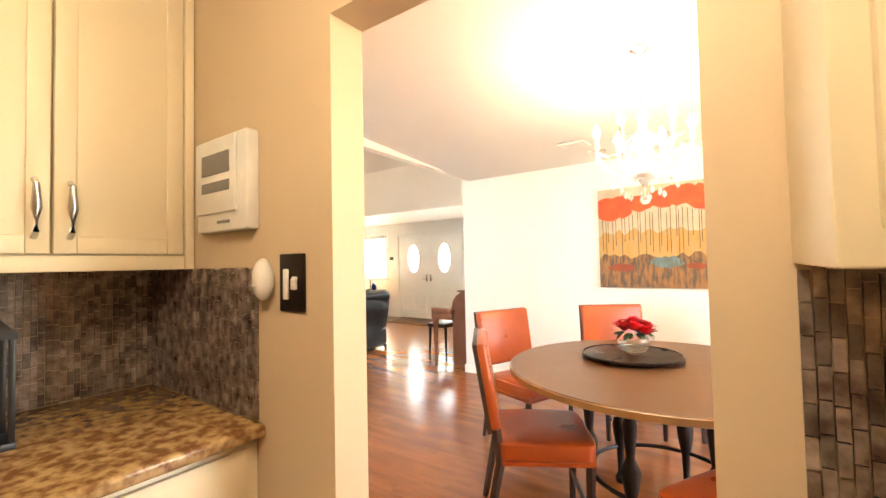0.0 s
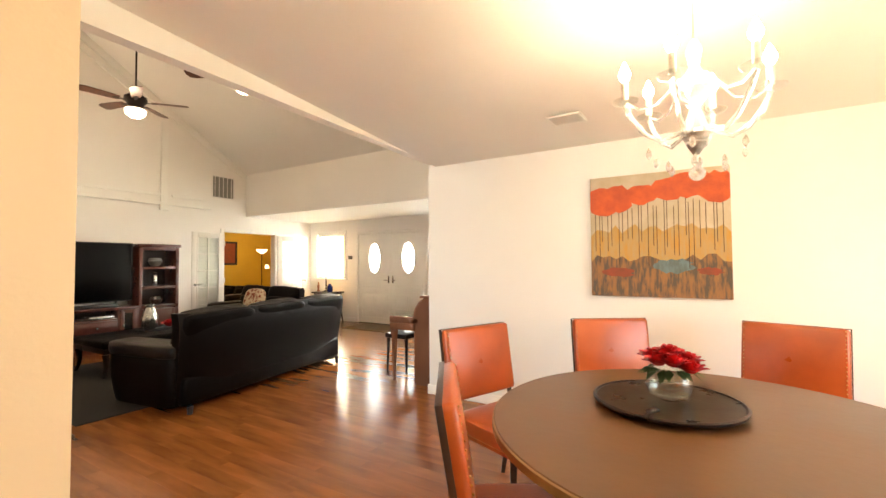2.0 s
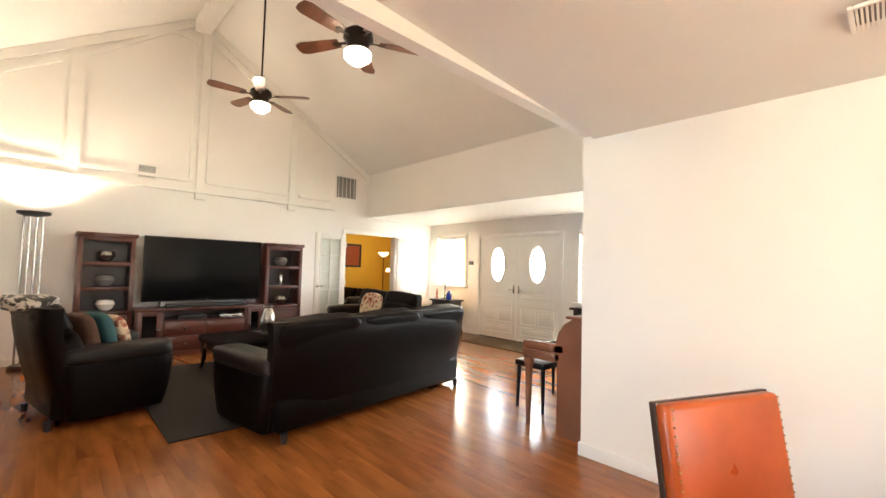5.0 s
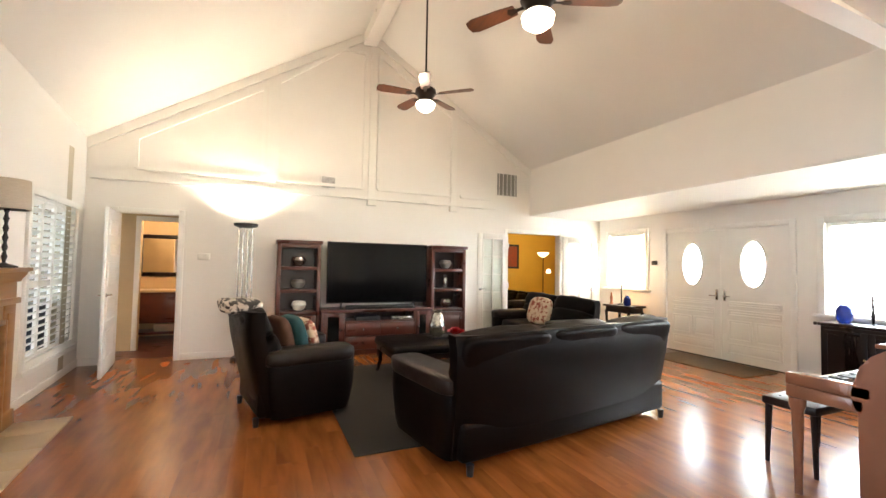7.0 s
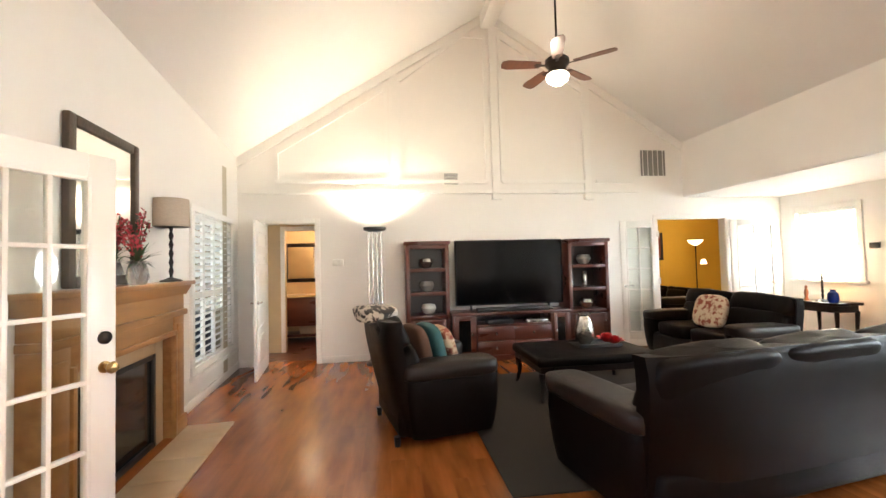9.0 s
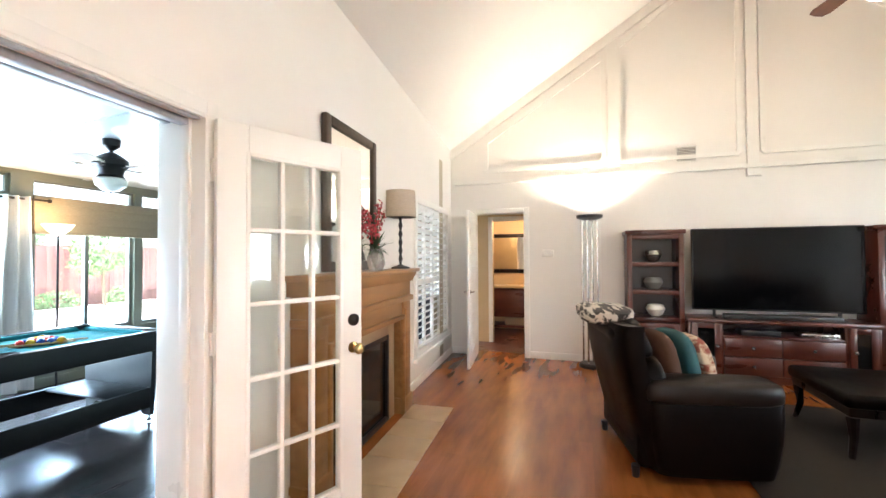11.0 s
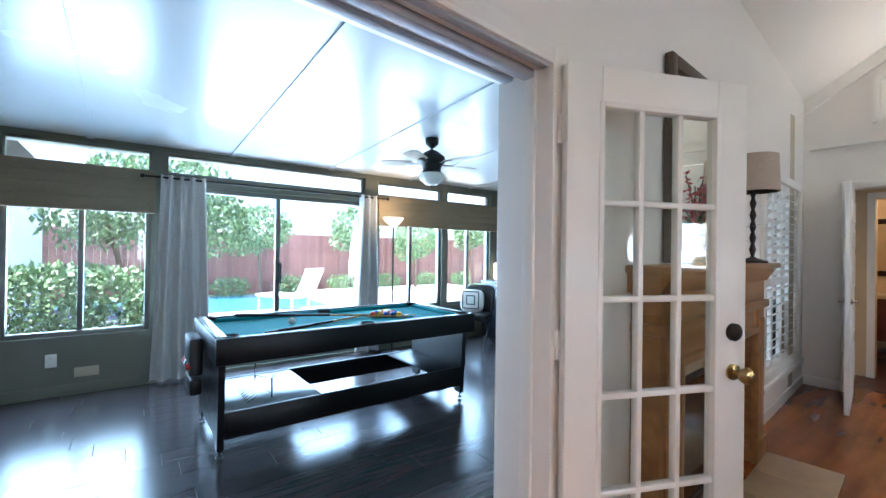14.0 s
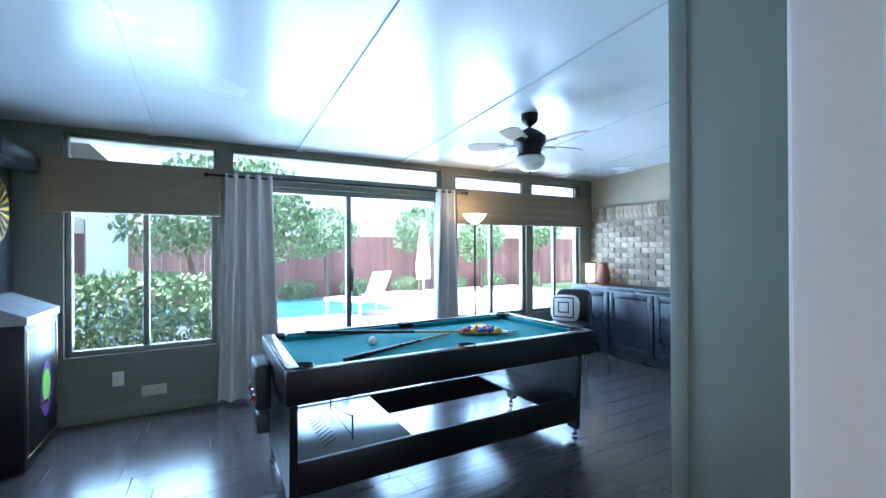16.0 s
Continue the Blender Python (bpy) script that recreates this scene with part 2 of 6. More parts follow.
    "teal_cloth": material("teal_cushion", (0.012, 0.075, 0.085), 0.75, scale=12, bump=0.2),
    "brown_cloth": material("brown_cushion", (0.085, 0.036, 0.018), 0.8, scale=12, bump=0.2),
    "print_cloth": material("patterned_cushion", (0.58, 0.46, 0.33), 0.8, second=(0.25, 0.06, 0.035), scale=16, bump=0.2, contrast=(0.42, 0.52)),
    "stripe_cloth": material("zebra_throw", (0.55, 0.50, 0.43), 0.75, second=(0.03, 0.025, 0.022), scale=9, stretch=(0.6, 3.0, 3.0), bump=0.2, contrast=(0.46, 0.54), detail=2),
    "piano": material("walnut_piano", (0.24, 0.105, 0.06), 0.25, second=(0.17, 0.07, 0.04), scale=5, stretch=(0.5, 3, 0.4), coat=0.3),
    "ivory": material("piano_keys", (0.8, 0.77, 0.68), 0.3, scale=10),
    "paper": material("paper", (0.75, 0.73, 0.68), 0.7, scale=10),
    "blue_glass": material("blue_glass", (0.01, 0.03, 0.25), 0.1, scale=10, transmission=0.3),
    "silver_pot": material("mercury_glass", (0.6, 0.6, 0.57), 0.2, metal=0.9, second=(0.25, 0.24, 0.22), scale=25, bump=0.2),
    "terracotta": material("terracotta", (0.35, 0.14, 0.07), 0.7, scale=14),
    "cue_wood": material("cue_maple", (0.42, 0.25, 0.10), 0.3, scale=20),
    "ball_white": material("white_ball", (0.82, 0.80, 0.72), 0.1, scale=5, bump=0),
    "ball_red": material("red_ball", (0.45, 0.03, 0.02), 0.1, scale=5, bump=0),
    "ball_yellow": material("yellow_ball", (0.6, 0.36, 0.03), 0.1, scale=5, bump=0),
    "ball_blue": material("blue_ball", (0.02, 0.05, 0.25), 0.1, scale=5, bump=0),
    "dart_yellow": material("dart_yellow", (0.65, 0.38, 0.02), 0.5, scale=20),
    "green_art": material("green_artwork", (0.25, 0.55, 0.06), 0.4, scale=20),
    "purple_art": material("purple_artwork", (0.16, 0.05, 0.26), 0.4, scale=20),
    "fence": material("redwood_fence", (0.27, 0.13, 0.115), 0.8, second=(0.21, 0.10, 0.09), scale=6, stretch=(4, 1, 0.3), random_shade=0.2),
    "patio": material("pale_concrete", (0.56, 0.52, 0.46), 0.85, second=(0.48, 0.45, 0.40), scale=2, bump=0.2, fine=40),
    "grass": material("lawn", (0.10, 0.15, 0.05), 0.9, second=(0.06, 0.10, 0.03), scale=3, bump=0.5, fine=60),
    "water": material("pool_water", (0.06, 0.20, 0.30), 0.06, scale=3, bump=0.2, fine=5),
    "render": material("pale_stucco", (0.72, 0.70, 0.66), 0.8, scale=4, bump=0.15),
    "roof": material("roof_shingle", (0.16, 0.13, 0.11), 0.9, scale=10, bump=0.4),
    "canvas_pale": material("canvas_sky", (0.55, 0.47, 0.36), 0.7, second=(0.46, 0.37, 0.24), scale=9, bump=0.2),
    "canvas_orange": material("canvas_orange", (0.60, 0.10, 0.02), 0.6, second=(0.42, 0.055, 0.012), scale=12, bump=0.3),
    "canvas_gold": material("canvas_gold", (0.50, 0.26, 0.05), 0.65, second=(0.42, 0.30, 0.14), scale=14, stretch=(3, 1, 0.6), bump=0.3),
    "canvas_brown": material("canvas_brown", (0.30, 0.14, 0.05), 0.65, second=(0.10, 0.075, 0.05), scale=16, stretch=(3, 1, 0.6), bump=0.3, contrast=(0.4, 0.6)),
    "canvas_blue": material("canvas_blue", (0.14, 0.22, 0.24), 0.65, second=(0.09, 0.11, 0.10), scale=18, stretch=(2, 1, 0.6), bump=0.3),
    "canvas_red": material("canvas_red", (0.32, 0.06, 0.025), 0.65, second=(0.2, 0.05, 0.02), scale=18, bump=0.3),
    "canvas_line": material("canvas_stem", (0.07, 0.035, 0.015), 0.65, scale=20),
    # emission stands in for the bright outdoors behind the front glass
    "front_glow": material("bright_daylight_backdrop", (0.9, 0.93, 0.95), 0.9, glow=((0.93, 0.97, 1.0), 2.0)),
    "frame_dark": material("dark_carved_frame", (0.075, 0.048, 0.028), 0.4, second=(0.04, 0.026, 0.016), scale=20, bump=0.3),
}


# ---- shapes ----
class Geo:
    """Collects faces for one mesh."""

    def __init__(self):
        self.v, self.f = [], []

    def add(self, verts, faces, m=None):
        k = len(self.v)
        self.v += [tuple(m @ Vector(p)) if m else tuple(p) for p in verts]
        self.f += [tuple(i + k for i in f) for f in faces]
        return self

    def box(self, a, b, r=0.0, m=None, seg=2):
        lo, hi = [min(p, q) for p, q in zip(a, b)], [max(p, q) for p, q in zip(a, b)]
        if r <= 0:
            vs = [(x, y, z) for x in (lo[0], hi[0]) for y in (lo[1], hi[1]) for z in (lo[2], hi[2])]
            return self.add(vs, [(0, 1, 3, 2), (4, 6, 7, 5), (0, 4, 5, 1), (2, 3, 7, 6), (0, 2, 6, 4), (1, 5, 7, 3)], m)
        bm = bmesh.new()
        bmesh.ops.create_cube(bm, size=1)
        for v in bm.verts:
            v.co = Vector([lo[i] + (v.co[i] + 0.5) * (hi[i] - lo[i]) for i in range(3)])
        r = min(r, 0.49 * min(h - l for l, h in zip(lo, hi)))
        bmesh.ops.bevel(bm, geom=list(bm.edges), offset=r, segments=seg, profile=0.5, affect="EDGES")
        bm.verts.index_update()
        self.add([v.co.copy() for v in bm.verts], [[v.index for v in f.verts] for f in bm.faces], m)
        bm.free()
        return self

    def lathe(self, profile, c=(0, 0, 0), seg=24, m=None, squash=(1, 1)):
        vs, fs, n = [], [], len(profile)
        for k in range(seg):
            a = 2 * math.pi * k / seg
            vs += [(c[0] + r * math.cos(a) * squash[0], c[1] + r * math.sin(a) * squash[1], c[2] + z) for r, z in profile]
        for k in range(seg):
            q = (k + 1) % seg
            fs += [(k * n + i, q * n + i, q * n + i + 1, k * n + i + 1) for i in range(n - 1)]
        fs += [tuple(k * n for k in reversed(range(seg))), tuple(k * n + n - 1 for k in range(seg))]
        return self.add(vs, fs, m)

    def tube(self, pts, r, seg=8, m=None):
        pts = [Vector(p) for p in pts]
        vs, fs = [], []
        for i, p in enumerate(pts):
            d = (pts[min(i + 1, len(pts) - 1)] - pts[max(i - 1, 0)]).normalized()
            u = d.cross((0, 0, 1)) if abs(d.z) < 0.95 else d.cross((1, 0, 0))
            u.normalize()
            w = d.cross(u)
            rr = r[i] if isinstance(r, (list, tuple)) else r
            vs += [p + rr * (math.cos(a) * u + math.sin(a) * w) for a in (2 * math.pi * k / seg for k in range(seg))]
        for i in range(len(pts) - 1):
            fs += [(i * seg + k, i * seg + (k + 1) % seg, (i + 1) * seg + (k + 1) % seg, (i + 1) * seg + k) for k in range(seg)]
        fs += [tuple(range(seg)), tuple((len(pts) - 1) * seg + k for k in reversed(range(seg)))]
        return self.add(vs, fs, m)

    def prism(self, poly, lo, hi, axis="y", m=None):
        """A polygon of (u, v) drawn out along an axis."""
        at = {"x": lambda u, v, w: (w, u, v), "y": lambda u, v, w: (u, w, v), "z": lambda u, v, w: (u, v, w)}[axis]
        n = len(poly)
        vs = [at(u, v, lo) for u, v in poly] + [at(u, v, hi) for u, v in poly]
        fs = [tuple(reversed(range(n))), tuple(range(n, 2 * n))] + [(i, (i + 1) % n, n + (i + 1) % n, n + i) for i in range(n)]
        return self.add(vs, fs, m)

    def ball(self, c, r, m=None, u=14, v=9):
        r = r if isinstance(r, (tuple, list)) else (r, r, r)
        vs = [(c[0] + r[0] * math.sin(math.pi * j / v) * math.cos(2 * math.pi * i / u), c[1] + r[1] * math.sin(math.pi * j / v) * math.sin(2 * math.pi * i / u),
               c[2] + r[2] * math.cos(math.pi * j / v)) for j in range(v + 1) for i in range(u)]
        return self.add(vs, [(j * u + i, (j + 1) * u + i, (j + 1) * u + (i + 1) % u, j * u + (i + 1) % u) for j in range(v) for i in range(u)], m)

    def pillow(self, c, size, e=0.45, m=None, u=24, v=12, wrinkle=0.0):
        """A padded block: a superellipsoid of the given full size."""
        p = lambda t: math.copysign(abs(t) ** e, t)
        vs = []
        for j in range(v + 1):
            for i in range(u):
                a, b = 2 * math.pi * i / u, math.pi * (j / v - 0.5)
                q = Vector((p(math.cos(b)) * p(math.cos(a)) * size[0] / 2, p(math.cos(b)) * p(math.sin(a)) * size[1] / 2, p(math.sin(b)) * size[2] / 2))
                if wrinkle:
                    q += q.normalized() * wrinkle * noise.noise((q + Vector(c)) * 7)
                vs.append(q + Vector(c))
        return self.add(vs, [(j * u + i, j * u + (i + 1) % u, (j + 1) * u + (i + 1) % u, (j + 1) * u + i) for j in range(v) for i in range(u)], m)

    def mesh(self, name, mat, angle=38):
        me = bpy.data.meshes.new(name)
        me.from_pydata(self.v, [], self.f)
        bm = bmesh.new()
        bm.from_mesh(me)
        bmesh.ops.recalc_face_normals(bm, faces=bm.faces)
        bm.to_mesh(me)
        bm.free()
        me.materials.append(M[mat] if isinstance(mat, str) else mat)
        me.shade_smooth()
        me.set_sharp_from_angle(angle=radians(angle))
        return me


def part(name, geo, mat, parent=None, label="", angle=38):
    ob = new(name, geo.mesh(name, mat, angle))
    ob.parent = parent
    return tagged(ob, label) if label else ob


def thing(name, label, category, x=0, y=0, z=0, rz=0, group="", base=None):
    ob = new(name)
    ob.empty_display_size = 0.1
    ob.matrix_world = (base or Matrix()) @ pose(x, y, z, 0, 0, rz)
    return tagged(ob, label, category, group)


def solo(name, geo, mat, label, category, x=0, y=0, z=0, rz=0, group="", base=None, angle=38):
    ob = part(name, geo, mat, angle=angle)
    ob.matrix_world = (base or Matrix()) @ pose(x, y, z, 0, 0, rz)
    return tagged(ob, label, category, group)


def setting(name, geo, mat, label="", base=None, angle=38):
    ob = part(name, geo, mat, angle=angle)
    if base:
        ob.matrix_world = base
    return tagged(ob, label, name.split("_")[0], kind="structure")


def wall_geo(axis, c0, c1, u0, u1, z0, z1, holes=(), geo=None):
    """A wall across x or y from c0 to c1, along u, with rectangular holes (ua, ub, za, zb)."""
    g = geo or Geo()
    us = sorted({u0, u1, *[h[0] for h in holes], *[h[1] for h in holes]})
    zs = sorted({z0, z1, *[h[2] for h in holes], *[h[3] for h in holes]})
    us, zs = [u for u in us if u0 <= u <= u1], [z for z in zs if z0 <= z <= z1]
    for ua, ub in zip(us, us[1:]):
        for za, zb in zip(zs, zs[1:]):
            mu, mz = (ua + ub) / 2, (za + zb) / 2
            if any(h[0] < mu < h[1] and h[2] < mz < h[3] for h in holes):
                continue
            g.box((c0, ua, za), (c1, ub, zb)) if axis == "x" else g.box((ua, c0, za), (ub, c1, zb))
    return g


def framed(a0, a1, z0, z1, w, d0, d1, axis="y", g=None, r=0.004, sill=True):
    """Four bars round a rectangle, inside its edges; d0 to d1 across it."""
    g = g or Geo()
    bars = [(a0, a0 + w, z0, z1), (a1 - w, a1, z0, z1), (a0 + w, a1 - w, z1 - w, z1)] + ([(a0 + w, a1 - w, z0, z0 + w)] if sill else [])
    for ua, ub, za, zb in bars:
        g.box((ua, d0, za), (ub, d1, zb), r) if axis == "y" else g.box((d0, ua, za), (d1, ub, zb), r)
    return g

# ---- structure ----
F = pose(-4.0, 0.10, 0, 0, 0, 4.3)          # the fireplace wall's own axes
RIDGE_Y, RIDGE_Z, PITCH = 3.52, 5.39, 0.625
roof = lambda y: RIDGE_Z - PITCH * abs(y - RIDGE_Y)

setting("floor_kitchen", Geo().box((-2, -1.6, -0.12), (2.4, 1.22, -0.004)), "underfloor")
setting("floor_office", Geo().box((-12.6, 5.4, -0.12), (-8.83, 10.8, 0)), "underfloor")
setting("floor_bath", Geo().box((-11.2, -1.2, -0.12), (-8.83, 1.6, -0.002)), "mahogany")

# television wall, with the hall door and the office opening
g = wall_geo("x", -8.82, -8.7, -0.5, 8.75, 0, 3.0, [(0.13, 0.83, 0, 2.05), (6.29, 7.53, 0, 2.06)])
g.prism([(-0.5, 3.0), (7.35, 3.0), (RIDGE_Y, 5.5), ], -8.82, -8.7, "x")
setting("wall_west", g, "wall", "white wall with panel mouldings up to the vault")
setting("wall_fireplace", wall_geo("y", -0.22, 0, -4.75, 2.05, 0, 3.4, [(-0.05, 1.62, 0, 2.035), (-4.38, -2.97, 0.40, 2.03)]), "wall", "white wall with a fireplace and open garden-room door", F)
setting("wall_front", wall_geo("y", 8.62, 8.8, -9, -2.3, 0, 2.7, [(-8.42, -7.52, 1.02, 2.1), (-7.06, -5.14, 0, 2.05), (-4.75, -3.1, 0.86, 2.04)]), "wall")
g = Geo().box((-2.675, 4.87, 0), (2.72, 5.0, 2.9))
setting("wall_dining", g, "wall", "plain white dining room wall")
setting("wall_piano", Geo().box((-2.675, 5.003, 0), (-2.55, 8.62, 2.9)), "wall")
# unseen wall; its opening is added to let light into the dining room
setting("wall_dining_east", wall_geo("x", 2.6, 2.72, 1.1, 4.87, 0, 2.9, [(2.1, 3.9, 0.6, 2.15)]), "wall")
g = Geo()
g.prism([(0.05, 2.50), (4.87, 2.43), (5.0, 2.43), (8.6, 2.43), (8.6, 2.9), (6.8, 3.3), (RIDGE_Y, 5.45), (0.05, 3.25)], -2.675, -2.59, "x")
setting("wall_gable_east", g, "wall")
setting("ceiling_vault_south", Geo().prism([(-0.6, roof(-0.6)), (RIDGE_Y, RIDGE_Z), (RIDGE_Y, RIDGE_Z + 0.15), (-0.6, roof(-0.6) + 0.15)], -8.82, -2.6, "x"), "ceiling")
setting("ceiling_vault_north", Geo().prism([(RIDGE_Y, RIDGE_Z), (6.85, roof(6.85)), (6.85, roof(6.85) + 0.15), (RIDGE_Y, RIDGE_Z + 0.15)], -8.82, -2.6, "x"), "ceiling")
setting("beam_ridge", Geo().box((-8.7, RIDGE_Y - 0.11, 5.12), (-2.68, RIDGE_Y + 0.11, 5.5), 0.01), "trim", "white ridge beam along the vault")
setting("wall_soffit", Geo().box((-8.7, 6.8, 2.44), (-2.68, 6.9, 3.5)), "wall", "white bulkhead above the entry")
setting("ceiling_entry", Geo().box((-8.7, 6.803, 2.42), (-2.68, 8.62, 2.438)), "ceiling")
dz = lambda y: 2.40 + (4.87 - y) * 0.075
setting("ceiling_dining", Geo().prism([(1.1, dz(1.1)), (4.87, dz(4.87)), (4.87, 2.9), (1.1, 2.9)], -2.588, 2.6, "x"), "ceiling")
# kitchen
g = wall_geo("y", 1.125, 1.245, -2.0, 2.4, 0, 2.72, [(-0.715, 0.145, 0, 2.07)])
setting("wall_kitchen", g, "kitchen_wall", "tan kitchen wall with a square opening")
setting("wall_kitchen_west", Geo().box((-2.0, -0.12, 0), (-1.88, 1.122, 2.72)), "kitchen_wall")
setting("wall_kitchen_south", Geo().box((-2.0, -0.27, 0), (-1.18, -0.123, 2.72)).box((-1.3, -1.72, 0), (2.4, -1.6, 2.72)).box((-1.297, -1.6, 0), (-1.18, -0.27, 2.72)), "kitchen_wall")
setting("wall_kitchen_east", Geo().box((2.4, -1.72, 0), (2.52, 1.245, 2.72)), "kitchen_wall")
setting("ceiling_kitchen", Geo().box((-2.0, -1.72, 2.5), (2.4, 1.122, 2.6)), "ceiling")
# sunroom
SY = -4.15
sc = lambda y: 2.40 + (y + 4.15) * 0.055
sun_holes = [(-3.06, -1.98, 0.53, 1.95), (-3.06, -1.98, 2.13, 2.35), (-5.44, -3.2, 0.02, 2.02), (-5.44, -3.18, 2.13, 2.345), (-6.75, -5.64, 0.53, 1.95),
             (-7.76, -6.85, 0.53, 1.95), (-6.75, -5.64, 2.09, 2.31), (-7.76, -6.85, 2.09, 2.31)]
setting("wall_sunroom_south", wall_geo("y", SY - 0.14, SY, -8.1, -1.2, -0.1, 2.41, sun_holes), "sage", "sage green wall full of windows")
setting("wall_sunroom_west", Geo().box((-8.14, SY, 0), (-8.0, -0.2, 2.75)), "cream_wall")
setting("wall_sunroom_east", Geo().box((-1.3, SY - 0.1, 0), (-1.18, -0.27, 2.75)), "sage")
g = Geo().prism([(SY - 0.5, sc(SY - 0.5)), (-0.45, sc(-0.45)), (-0.45, sc(-0.45) + 0.1), (SY - 0.5, sc(SY - 0.5) + 0.1)], -8.14, -1.18, "x")
for x in (-2.58, -3.8, -4.95, -6.15, -7.3):
    g.prism([(SY, sc(SY) - 0.012), (-0.46, sc(-0.46) - 0.012), (-0.46, sc(-0.46) + 0.01), (SY, sc(SY) + 0.01)], x - 0.03, x + 0.03, "x")
g.box((-4.3, -0.45, sc(-0.45)), (-1.18, -0.13, sc(-0.45) + 0.1))
setting("ceiling_sunroom", g, "panel", "glossy white panel ceiling with raised seams")
# unseen strip added over the wall gap to block leaking sun
setting("ceiling_sunroom_edge", Geo().box((-4.6, -0.62, 2.62), (-0.1, -0.1, 2.68)), "panel", "", F)
# office and bath shells
g = Geo().box((-12.6, 5.4, 0), (-12.48, 10.8, 2.6)).box((-12.48, 5.4, 0), (-8.82, 5.5, 2.6)).box((-12.48, 10.7, 0), (-8.82, 10.8, 2.6)).box((-8.94, 5.5, 0), (-8.83, 6.2, 2.6)).box((-8.94, 7.62, 0), (-8.83, 10.7, 2.6))
setting("wall_office", g, "yellow", "yellow painted study walls")
setting("ceiling_office", Geo().box((-12.6, 5.4, 2.6), (-8.83, 10.8, 2.7)), "ceiling")
g = Geo().box((-11.2, -1.2, 0), (-11.08, 1.6, 2.5)).box((-11.08, -1.2, 0), (-8.83, -1.1, 2.5)).box((-11.08, 1.5, 0), (-8.83, 1.6, 2.5))
setting("wall_bath", g, "bath_wall", "warm beige bathroom walls")
setting("wall_bath_inner", wall_geo("x", -9.75, -9.65, -1.1, 1.5, 0, 2.49, [(0.18, 0.8, 0, 2.03)]), "bath_wall")
setting("ceiling_bath", Geo().box((-11.2, -1.2, 2.5), (-8.83, 1.6, 2.6)), "ceiling")

# mouldings on the television wall
def strip(g, pts, w=0.05, d=0.034, closed=False, x=-8.7):
    pts = pts + [pts[0]] if closed else pts
    for (ya, za), (yb, zb) in zip(pts, pts[1:]):
        n = math.hypot(yb - ya, zb - za)
        ny, nz = -(zb - za) / n * w / 2, (yb - ya) / n * w / 2
        g.prism([(ya - ny, za - nz), (yb - ny, zb - nz), (yb + ny, zb + nz), (ya + ny, za + nz)], x, x + d, "x")
g = Geo()
strip(g, [(0.30, 2.68), (1.90, 2.68), (1.90, roof(1.90) - 0.28), (0.30, roof(0.30) - 0.28)], closed=True)
strip(g, [(2.10, 2.68), (3.46, 2.68), (3.46, 4.98), (3.10, 4.98), (2.10, roof(2.10) - 0.28)], closed=True)
strip(g, [(3.70, 2.68), (5.10, 2.68), (5.10, roof(5.10) - 0.28), (3.70, roof(3.70) - 0.28)], closed=True)
strip(g, [(5.26, 2.68), (5.9, 2.68)])
setting("trim_panels", g, "trim", "raised panel mouldings on the gable wall")
g = Geo()
strip(g, [(-0.2, 2.515), (6.0, 2.515)], 0.05, 0.055)
for y in (2.02, 3.60, 5.12):
    strip(g, [(y, 2.545), (y, roof(y) - 0.12)], 0.12, 0.028)
    strip(g, [(y, 2.39), (y, 2.485)], 0.15, 0.06)
strip(g, [(-0.3, roof(-0.3) - 0.08), (3.41, roof(3.41) - 0.08)], 0.12, 0.035)
strip(g, [(3.63, roof(3.63) - 0.08), (6.8, roof(6.8) - 0.08)], 0.12, 0.035)
setting("trim_battens", g, "trim", "white battens and rake boards on the gable")
# door casings and skirting
def casing(name, axis, c0, c1, a0, a1, top, w=0.07, base=None, mat="trim"):
    g = Geo()
    for ua, ub, za, zb in ((a0 - w, a0, 0, top + w), (a1, a1 + w, 0, top + w), (a0, a1, top, top + w)):
        g.box((ua, c0, za), (ub, c1, zb), 0.006) if axis == "y" else g.box((c0, ua, za), (c1, ub, zb), 0.006)
    return setting(name, g, mat, "", base)
casing("trim_hall_door", "x", -8.7, -8.675, 0.13, 0.83, 2.05, 0.075)
casing("trim_office_door", "x", -8.7, -8.675, 6.29, 7.53, 2.06)
casing("trim_front_door", "y", 8.595, 8.62, -7.06, -5.14, 2.05, 0.075)
casing("trim_sunroom_door", "y", 0.001, 0.012, -0.05, 1.62, 2.035, 0.06, F)
# rebated jamb and head of the garden-room door
g = Geo().box((-0.049, -0.235, 0), (-0.034, 0.016, 2.034), 0.003).box((-0.034, -0.10, 0), (-0.018, -0.055, 2.034), 0.003).box((-0.11, -0.245, 0), (-0.049, -0.2215, 2.1), 0.004)
g.box((-0.034, -0.235, 2.016), (1.62, 0.016, 2.034), 0.003).box((-0.11, -0.245, 2.036), (1.62, -0.2215, 2.1), 0.004)
setting("trim_sunroom_jamb", g, "trim", "white rebated door jamb", F)
g = Geo()
for y0, y1, drop in ((-0.022, 0.006, 0.012), (-0.10, -0.055, 0.03), (-0.19, -0.15, 0.016)):
    g.box((-0.018, y0, 2.016 - drop), (1.62, y1, 2.0155), 0.003)
setting("trim_weatherstrip", g, "weatherstrip", "grey metal weatherstrips along the door head", F)
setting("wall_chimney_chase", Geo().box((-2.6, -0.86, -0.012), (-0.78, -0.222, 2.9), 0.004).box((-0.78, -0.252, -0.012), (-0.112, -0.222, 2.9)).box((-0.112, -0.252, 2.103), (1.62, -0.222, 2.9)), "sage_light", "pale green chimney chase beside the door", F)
setting("trim_chase_corner", Geo().box((-0.792, -0.872, 0), (-0.768, -0.80, 2.55), 0.004), "sage_light", "", F)
